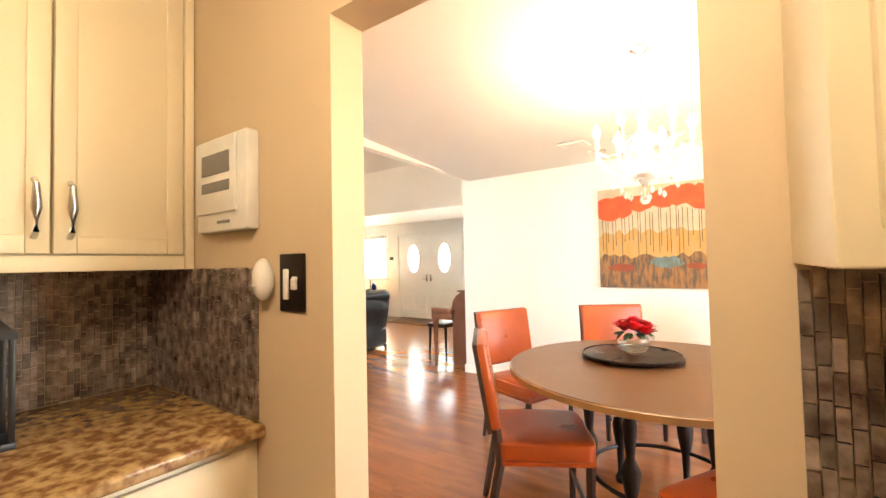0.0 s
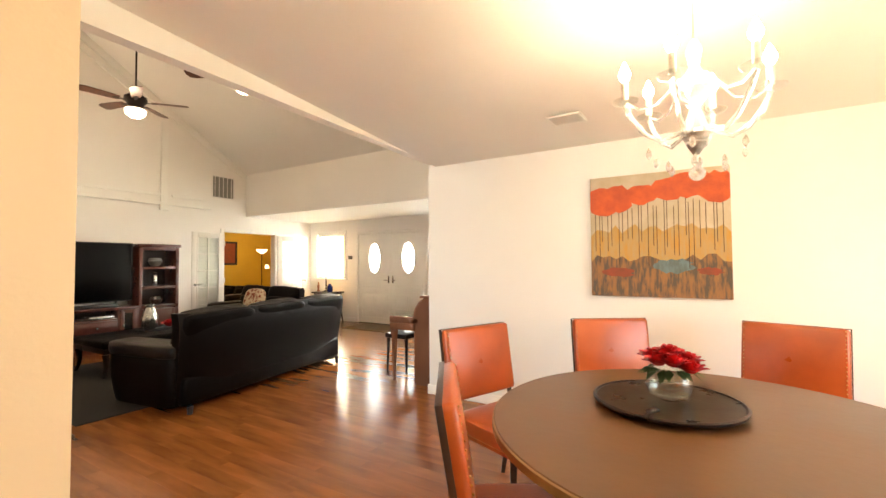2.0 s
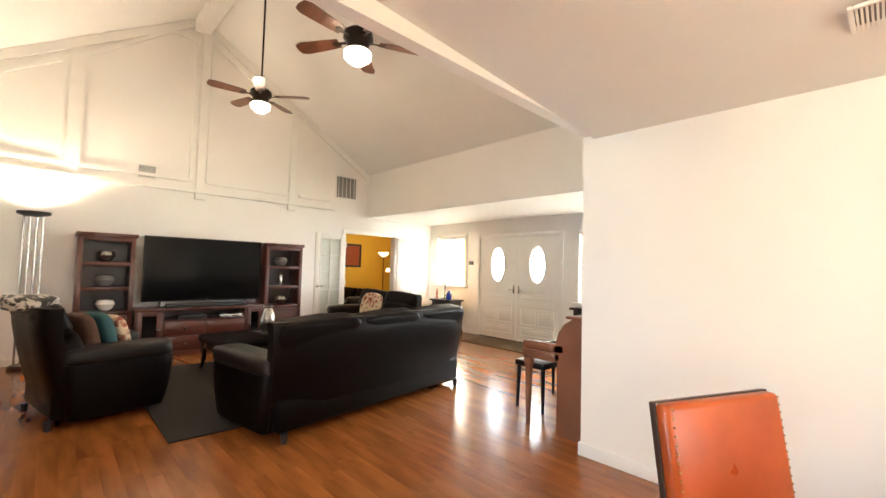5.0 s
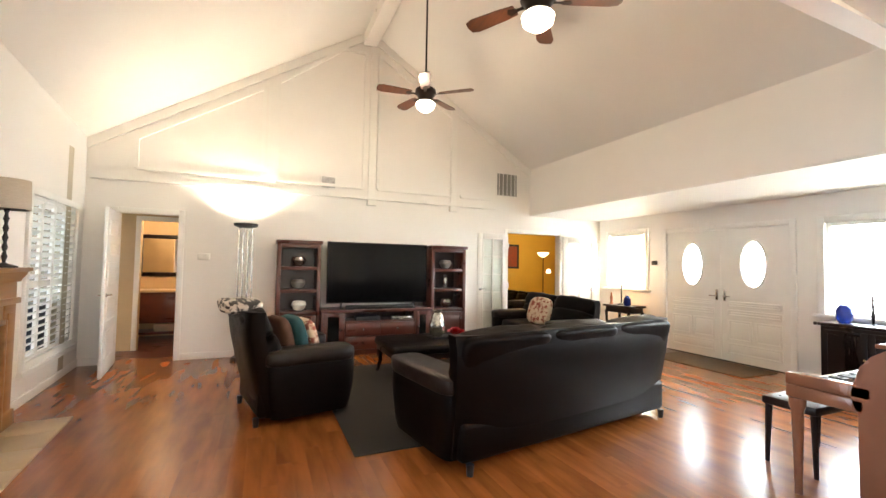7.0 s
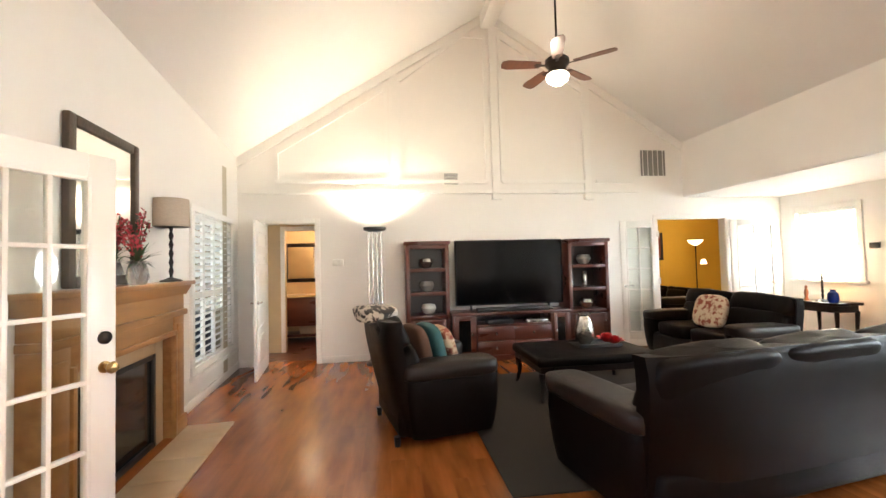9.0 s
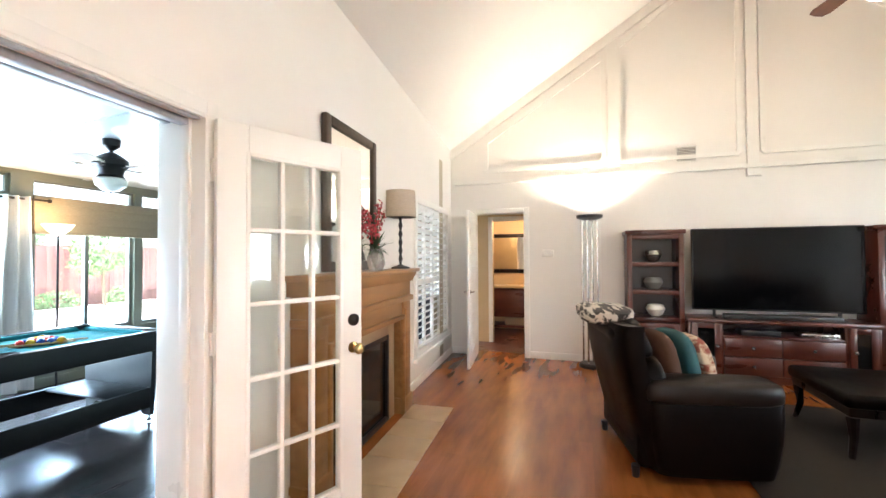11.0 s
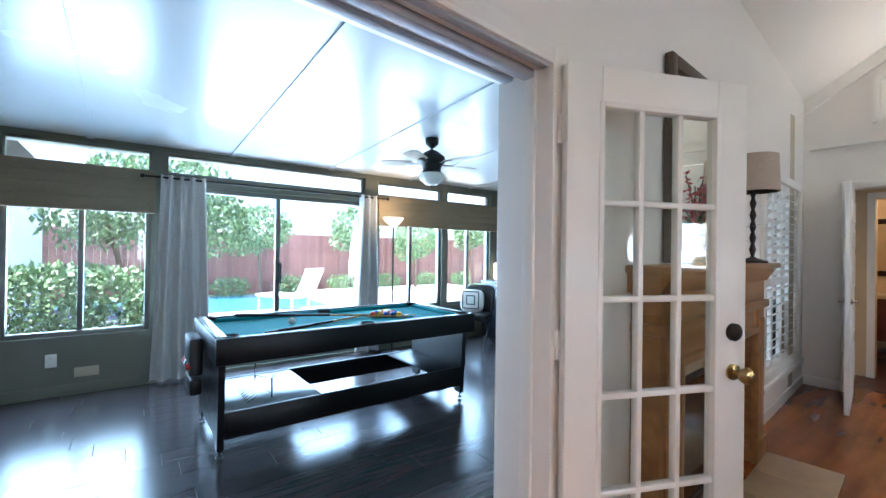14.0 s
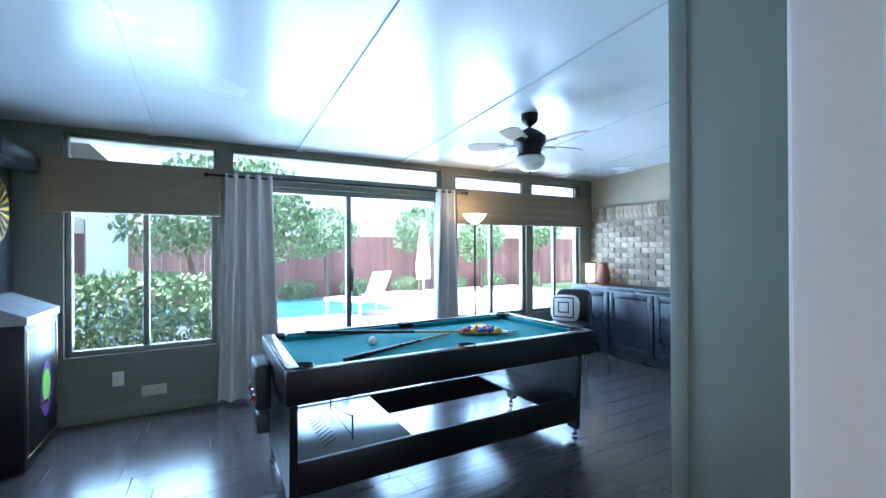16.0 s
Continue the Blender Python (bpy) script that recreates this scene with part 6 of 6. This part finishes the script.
def curtain(x0, x1, label, y=SY + 0.09, z0=0.02, z1=2.10):
    g = Geo()
    n, rows = 90, 14
    rng = random.Random(int(-x0 * 100))
    ph = rng.random() * 6
    vs = []
    for j in range(rows + 1):
        s = j / rows
        for i in range(n + 1):
            u = i / n
            flare = 1 + 0.34 * (1 - s) ** 1.3
            x = (x0 + x1) / 2 + (u - 0.5) * (x1 - x0) * flare
            d = 0.048 * math.sin(u * 2 * math.pi * (x1 - x0) / 0.10 + ph + 0.5 * math.sin(3 * s + 5 * u)) + 0.012 * math.sin(11 * u + 4 * s)
            vs.append((x, y + d, z0 + (z1 - z0) * s))
    k = n + 1
    g.add(vs, [(j * k + i, j * k + i + 1, (j + 1) * k + i + 1, (j + 1) * k + i) for j in range(rows) for i in range(n)])
    return solo("curtain", g, "curtain", label, "curtain", group="curtains by the sliding door", angle=80)


curtain(-3.53, -3.13, "silver grey curtain gathered beside the sliding door")
curtain(-5.60, -5.32, "silver grey curtain gathered beside the sliding door")
solo("curtain_rod", Geo().tube([(-5.72, SY + 0.09, 2.075), (-3.0, SY + 0.09, 2.075)], 0.012, 10).ball((-5.74, SY + 0.09, 2.075), 0.022).ball((-2.98, SY + 0.09, 2.075), 0.022).box((-4.3, SY, 2.065), (-4.28, SY + 0.09, 2.085), 0.002), "bronze", "dark curtain rod over the sliding door", "curtain rod")
for x0, x1 in ((-3.09, -1.86), (-7.95, -5.62)):
    t = thing("roman_shade", "tan woven roman shade, drawn up", "blind", (x0 + x1) / 2, SY + 0.03, 0, group="roman shades")
    w = (x1 - x0) / 2
    for k in range(4):
        part("fold", Geo().box((-w, -0.02, 1.73 + k * 0.10), (w, 0.012 + 0.006 * (4 - k), 1.84 + k * 0.10), 0.012), "roman", t)
    part("bottom_rail", Geo().box((-w, -0.015, 1.705), (w, 0.05, 1.735), 0.006), "roman", t)
ol = thing("wall_outlet", "white electric outlet on the green wall", "outlet", -2.33, SY, 0.32)
part("plate", Geo().box((-0.04, 0, -0.06), (0.04, 0.006, 0.06), 0.003), "white", ol)
for z in (-0.025, 0.025):
    part("socket", Geo().box((-0.015, 0.006, z - 0.014), (0.015, 0.009, z + 0.014), 0.002), "paper", ol)
solo("floor_vent", Geo().box((-0.09, 0, -0.045), (0.09, 0.008, 0.045), 0.003).box((-0.075, 0.008, -0.02), (0.075, 0.011, -0.012)).box((-0.075, 0.008, 0.01), (0.075, 0.011, 0.018)), "cream_wall", "beige wall register near the floor", "vent", -2.58, SY, 0.19)

sf = fan("ceiling_fan", "dark ceiling fan with pale blades in the garden room", -5.3, -2.4, 2.06, sc(-2.4), 30, "linen", "iron", 0.5)
sl = thing("floor_lamp", "black floor lamp with a lit glass torch bowl", "floor lamp", -5.68, -3.8)
part("base", Geo().lathe([(0.14, 0), (0.14, 0.02), (0.03, 0.04)], seg=20), "iron", sl)
part("pole", Geo().tube([(0, 0, 0.03), (0, 0, 1.70)], 0.011, 8), "iron", sl)
part("bowl", Geo().lathe([(0.03, 1.68), (0.10, 1.74), (0.14, 1.80), (0.135, 1.80), (0.09, 1.75), (0.004, 1.70)], seg=22), "lit_shade", sl)
bc = thing("base_cabinet", "dark navy panelled cabinets below the brick wall", "cabinet", -8.0, -2.2)
part("carcass", Geo().box((0.006, -1.94, 0.0), (0.42, 1.9, 0.86), 0.004), "navy", bc)
part("top", Geo().box((0.006, -1.94, 0.862), (0.45, 1.92, 0.90), 0.006), "navy", bc)
for k in range(6):
    y0 = -1.9 + k * 0.63
    d = part("door", Geo().box((0.42, y0, 0.10), (0.438, y0 + 0.61, 0.83), 0.004), "navy", bc)
    part("door_border", framed(y0, y0 + 0.61, 0.10, 0.83, 0.07, 0.438, 0.446, "x"), "navy", d)
solo("terracotta_jug", Geo().lathe([(0.06, 0), (0.09, 0.06), (0.08, 0.2), (0.045, 0.27), (0.06, 0.31), (0.004, 0.31)], seg=20), "terracotta", "terracotta jug on the navy cabinets", "jug", -7.78, -3.75, 0.90)
lt = thing("lantern", "small lit lantern on the navy cabinets", "lantern", -7.78, -3.98, 0.90)
part("frame", framed(-0.06, 0.06, 0, 0.3, 0.012, -0.06, -0.045).box((-0.06, -0.06, 0), (0.06, 0.06, 0.012)).box((-0.06, -0.06, 0.29), (0.06, 0.06, 0.302)), "iron", lt)
part("glow_panel", Geo().box((-0.045, -0.045, 0.02), (0.045, 0.045, 0.28)), "lit_shade", lt)
fc = thing("folding_chair", "black padded chair with a patterned cushion", "chair", -6.9, -3.55, 0, -60)
part("seat", Geo().pillow((0, 0, 0.44), (0.46, 0.44, 0.09), 0.35), "black", fc)
part("backrest", Geo().pillow((0, -0.24, 0.68), (0.46, 0.07, 0.42), 0.45, pose(0, 0, 0, 3)), "black", fc)
for s in (-1, 1):
    part("leg", Geo().tube([(s * 0.21, 0.22, 0), (s * 0.21, -0.12, 0.44), (s * 0.21, -0.24, 0.8)], 0.012, 8), "black", fc)
    part("leg", Geo().tube([(s * 0.19, -0.26, 0), (s * 0.19, 0.16, 0.42)], 0.012, 8), "black", fc)
cs = thing("cushion", "white cushion with concentric dark squares on the chair", "cushion", -6.85, -3.6, 0.49, -60)
part("pad", Geo().pillow((0, -0.1, 0.17), (0.36, 0.1, 0.34), 0.55, pose(0, 0, 0, 10)), "paper", cs)
for k, w in enumerate((0.13, 0.07)):
    part("square", framed(-w, w, 0.17 - w, 0.17 + w, 0.016, -0.052, -0.045, g=Geo()), "black", cs)
# dart machine
dm = thing("dart_machine", "black arcade dart cabinet with a yellow board", "arcade machine", -1.66, -3.68)
part("lower_case", Geo().box((-0.32, -0.33, 0.0), (0.33, 0.33, 0.92), 0.01), "black_lam", dm)
part("control_deck", Geo().prism([(-0.33, 0.922), (-0.33, 0.97), (-0.05, 1.10), (0.0, 1.10), (0.0, 0.922)], -0.33, 0.33, "y"), "grey_board", dm)
part("upper_case", Geo().box((-0.06, -0.33, 0.922), (0.33, 0.33, 2.1), 0.01), "black_lam", dm)
part("hood", Geo().box((-0.22, -0.34, 1.98), (-0.061, 0.34, 2.12), 0.03), "black_lam", dm)
part("board", Geo().lathe([(0.23, 0), (0.23, 0.02), (0.004, 0.022)], seg=40, m=pose(-0.06, 0, 1.68, 0, -90)), "dart_yellow", dm)
for k in range(20):
    a = 2 * math.pi * k / 20
    part("segment", Geo().prism([(0.05 * math.cos(a), 1.68 + 0.05 * math.sin(a)), (0.21 * math.cos(a), 1.68 + 0.21 * math.sin(a)), (0.21 * math.cos(a + 0.15), 1.68 + 0.21 * math.sin(a + 0.15)), (0.05 * math.cos(a + 0.15), 1.68 + 0.05 * math.sin(a + 0.15))], -0.086, -0.081, "x"), "black", dm)
part("coin_panel", Geo().box((-0.066, 0.1, 1.15), (-0.0605, 0.25, 1.35), 0.003), "steel", dm)
part("art_border", framed(-0.30, 0.30, 0.06, 0.88, 0.012, -0.325, -0.3205, "x", r=0.001), "brass", dm)
part("art_disc", Geo().lathe([(0.15, 0), (0.15, 0.004), (0.004, 0.0045)], seg=30, m=pose(-0.32, -0.05, 0.42, 0, -90) @ Matrix.Diagonal((1.3, 0.7, 1, 1))), "purple_art", dm)
part("art_shape", Geo().lathe([(0.10, 0), (0.10, 0.003), (0.004, 0.0035)], seg=24, m=pose(-0.3245, -0.04, 0.45, 0, -90) @ Matrix.Diagonal((1.1, 0.8, 1, 1))), "green_art", dm)
part("art_streak", Geo().box((-0.329, -0.15, 0.32), (-0.3275, 0.1, 0.345)), "steel", dm)

# ---- garden ----
def leafy(name, label, category, x, y, blobs, n, size, mat, seed, trunks=(), kind=""):
    rng = random.Random(seed)
    t = thing(name, label, category, x, y, -0.16)
    g = Geo()
    total = sum(b[3] * b[4] * b[5] for b in blobs)
    for bx, by, bz, rx, ry, rz in blobs:
        for _ in range(int(n * rx * ry * rz / total)):
            d = Vector((rng.gauss(0, 1), rng.gauss(0, 1), rng.gauss(0, 1))).normalized()
            k = rng.uniform(0.72, 1.05)
            if category == "hedge":
                q = max(abs(d.x), abs(d.y), abs(d.z))
                d = d / (q ** 0.75)
            c = Vector((bx + d.x * rx * k, by + d.y * ry * k, max(0.02, bz + d.z * rz * k)))
            L = size * rng.uniform(0.6, 1.3)
            m = Matrix.Translation(c) @ pose(0, 0, 0, rng.uniform(0, 360), rng.uniform(0, 360), rng.uniform(0, 360))
            g.add([(0, 0, 0), (L * 0.5, L * 0.28, L * 0.06), (L, 0, 0), (L * 0.5, -L * 0.28, L * 0.06)], [(0, 1, 2), (0, 2, 3)], m)
    part("crown", g, mat, t, angle=10)
    for k, (a, b) in enumerate(trunks):
        mid = Vector(a).lerp(Vector(b), 0.5) + Vector((0.06 * (-1) ** k, 0.05, 0))
        part("trunk", Geo().tube([a, mid, b], [0.07, 0.05, 0.02], 8), "bark", t)
    return t


leafy("hedge", "dense clipped green hedge outside the window", "hedge", -2.3, -5.25, [(0, 0, 0.62, 0.85, 0.42, 0.66)], 9000, 0.075, "hedge_leaf", 1, [((0, 0, 0), (0, 0, 0.6)), ((-0.4, 0, 0), (-0.4, 0.05, 0.6)), ((0.4, 0, 0), (0.4, 0.05, 0.6))])
leafy("tree", "multi-stemmed small tree with pale green leaves", "tree", -3.3, -7.2, [(0, 0, 2.3, 1.2, 1.0, 0.8), (-0.7, 0.2, 1.9, 0.7, 0.6, 0.5), (0.9, 0, 2.0, 0.6, 0.6, 0.5)], 5200, 0.11, "hedge_leaf", 2,
      [((0, 0, 0), (-0.5, 0, 2.0)), ((0.05, 0, 0), (0.1, 0.2, 2.2)), ((0.1, 0.05, 0), (0.7, 0, 2.0)), ((0, 0.1, 0), (-0.15, -0.1, 2.2))])
for k, (x, y, h) in enumerate(((-6.3, -13.2, 2.2), (-9.6, -13.3, 2.4), (-12.0, -12.9, 2.0), (-4.2, -13.9, 2.9), (-15, -13, 2.5))):
    leafy("tree", "leafy garden tree in front of the fence", "tree", x, y, [(0, 0, h, 0.9, 0.8, 0.7), (0.5, 0.1, h - 0.5, 0.5, 0.5, 0.4)], 2400, 0.13, "hedge_leaf", 10 + k, [((0, 0, 0), (0.05, 0, h))])
for k in range(7):
    leafy("shrub", "low green shrub along the pool edge", "shrub", -15 + k * 1.9, -13.7, [(0, 0, 0.3, 0.6, 0.3, 0.3)], 700, 0.09, "hedge_leaf", 30 + k)
fe = thing("garden_fence", "red-brown wooden board fence behind the pool", "fence", 0, -14.4, -0.16)
board = Geo().box((-0.075, -0.012, 0), (0.075, 0.012, 2.05), 0.0).mesh("board", "fence")
for k in range(130):
    b = new("board", board)
    b.parent = fe
    b.location = (-20 + k * 0.155, 0.004 * (k % 3), 0)
part("rail", Geo().box((-20, 0.016, 0.4), (0.1, 0.05, 0.49)).box((-20, 0.016, 1.5), (0.1, 0.05, 1.59)), "fence", fe)
um = thing("patio_umbrella", "closed white patio umbrella on a stand", "umbrella", -7.6, -9.0, -0.06)
part("pole", Geo().tube([(0, 0, 0), (0, 0, 2.2)], 0.02, 8), "white", um)
part("canopy", Geo().lathe([(0.16, 0.75), (0.19, 1.0), (0.12, 1.7), (0.03, 2.15), (0.004, 2.2)], seg=12), "paper", um)
part("base", Geo().lathe([(0.25, 0), (0.25, 0.06), (0.03, 0.08)], seg=20), "patio", um)
lg = thing("sun_lounger", "white garden lounger beside the pool", "lounger", -5.9, -9.1, -0.06, 30)
part("seat", Geo().box((-0.3, -0.7, 0.3), (0.3, 0.5, 0.36), 0.02), "white", lg)
part("backrest", Geo().box((-0.3, 0, 0), (0.3, 0.05, 0.75), 0.02, pose(0, 0.48, 0.32, -25)), "white", lg)
for sx in (-1, 1):
    for yy in (-0.6, 0.4):
        part("leg", Geo().box((sx * 0.27 - 0.02, yy - 0.02, 0), (sx * 0.27 + 0.02, yy + 0.02, 0.3), 0.004), "white", lg)
gt = thing("garden_table", "round pale garden table beside the hedge", "table", -3.35, -5.6, -0.06)
part("top", Geo().lathe([(0.004, 0.70), (0.4, 0.70), (0.4, 0.73), (0.004, 0.735)], seg=28), "patio", gt)
part("pedestal", Geo().lathe([(0.2, 0), (0.16, 0.05), (0.14, 0.6), (0.16, 0.70)], seg=20), "iron", gt)
ho = thing("neighbour_house", "pale stucco house wing beyond the hedge", "house", 0.6, -9.2, -0.16)
part("wall", Geo().box((-1.9, -3, 0), (4, 3, 3.0)), "render", ho)
part("roof", Geo().prism([(-2.3, 2.9), (4.4, 2.9), (1.05, 4.6)], -3.4, 3.4, "y"), "roof", ho)
w1 = part("window", framed(1.0, 1.9, 0.9, 2.1, 0.06, -1.93, -1.90, "x"), "trim", ho)
part("pane", Geo().box((-1.915, 1.06, 0.96), (-1.905, 1.84, 2.04)), "firebox", w1)
# ---- laid floors, bricks ----
def board_mesh(L, W, H, k, mat, name, r=0.00015):
    o = 3.1 * k
    a, b, z = L / 2, W / 2, 0.0
    vs = [(o - a, -b, -H), (o + a, -b, -H), (o + a, b, -H), (o - a, b, -H), (o - a, -b, z - r), (o + a, -b, z - r), (o + a, b, z - r), (o - a, b, z - r),
          (o - a + r, -b + r, z), (o + a - r, -b + r, z), (o + a - r, b - r, z), (o - a + r, b - r, z)]
    fs = [(0, 1, 5, 4), (1, 2, 6, 5), (2, 3, 7, 6), (3, 0, 4, 7), (4, 5, 9, 8), (5, 6, 10, 9), (6, 7, 11, 10), (7, 4, 8, 11), (8, 9, 10, 11)]
    return vs, fs, o


def lay(floor, name, x0, x1, y0, y1, width, lengths, gap, mat, near, seed, limit=300, height=0.012, level=0.0):
    rng = random.Random(seed)
    meshes = []
    for L in lengths:
        for k in range(3):
            vs, fs, o = board_mesh(L - gap, width - gap, height, k + 5 * lengths.index(L), mat, name)
            me = bpy.data.meshes.new(name)
            me.from_pydata(vs, [], fs)
            me.materials.append(M[mat])
            meshes.append((L, me, o))
    rest, made = Geo(), 0
    y = y0 + width / 2
    while y < y1:
        x = x0 - rng.random() * max(lengths)
        while x < x1:
            L, me, o = rng.choice(meshes)
            a, b = max(x, x0), min(x + L, x1)
            whole = a == x and b == x + L
            cx = (a + b) / 2
            if b - a > 0.05:
                if whole and made < limit and near[0] < cx < near[1] and near[2] < y < near[3]:
                    ob = new(name, me)
                    ob.parent = floor
                    ob.location = (cx - o, y, level)
                    made += 1
                else:
                    if gap < 0.001:
                        # tight boards: their joints close up
                        rest.add([(a, y - width / 2, level), (b, y - width / 2, level), (b, y + width / 2, level), (a, y + width / 2, level)], [(0, 1, 2, 3)])
                    else:
                        vs, fs, o2 = board_mesh(b - a - gap, width - gap, height, 0, mat, name)
                        rest.add(vs, fs, Matrix.Translation((cx, y, level)))
            x += L
        y += width
    if rest.v:
        me = bpy.data.meshes.new(name + "s_beyond")
        me.from_pydata(rest.v, [], rest.f)
        me.materials.append(M[mat])
        ob = new(name + "s_beyond", me)
        ob.parent = floor
        ob["kind"] = "stuff"


fl_main = setting("floor_main", Geo().box((-8.83, -0.45, -0.12), (2.6, 8.7, -0.006)), "underfloor", "polished oak strip floor")
lay(fl_main, "plank", -8.95, -4.6, -0.32, -0.02, 0.1, [0.7, 1.0, 1.4], 0.0004, "floor", (0, 0, 0, 0), 3)
lay(fl_main, "plank", -8.95, 2.6, -0.02, 8.64, 0.1, [0.7, 1.0, 1.4], 0.0004, "floor", (-5.0, -1.0, 1.5, 5.0), 4)
fl_sun = setting("floor_sunroom", Geo().box((-8.0, SY, -0.13), (-1.3, 0.0, -0.016)), "grout", "dark wood-look tile floor")
lay(fl_sun, "floor_tile", -8.0, -1.3, SY, 0.04, 0.2, [0.9], 0.005, "tile", (-9, 0, -5, 0), 6, level=-0.012)

bw = setting("brick_facing", Geo().box((-8.0, SY + 0.01, 0.9), (-7.985, -0.3, 1.99)), "mortar", "whitewashed brick facing above the cabinets")
rng = random.Random(8)
br = Geo().box((-0.0, -0.098, -0.031), (0.022, 0.098, 0.031)).mesh("brick", "brick")
sd = Geo().box((-0.0, -0.031, -0.09), (0.024, 0.031, 0.09)).mesh("brick", "brick")
for r in range(12):
    for c in range(18):
        y = SY + 0.12 + c * 0.208 + (0.104 if r % 2 else 0)
        if y < -0.42:
            b = new("brick", br)
            b.parent = bw
            b.location = (-7.985 + rng.uniform(-0.008, 0.006), y, 0.94 + r * 0.072)
for c in range(52):
    b = new("brick", sd)
    b.parent = bw
    b.location = (-7.985 + rng.uniform(-0.006, 0.004), SY + 0.06 + c * 0.071, 1.89)
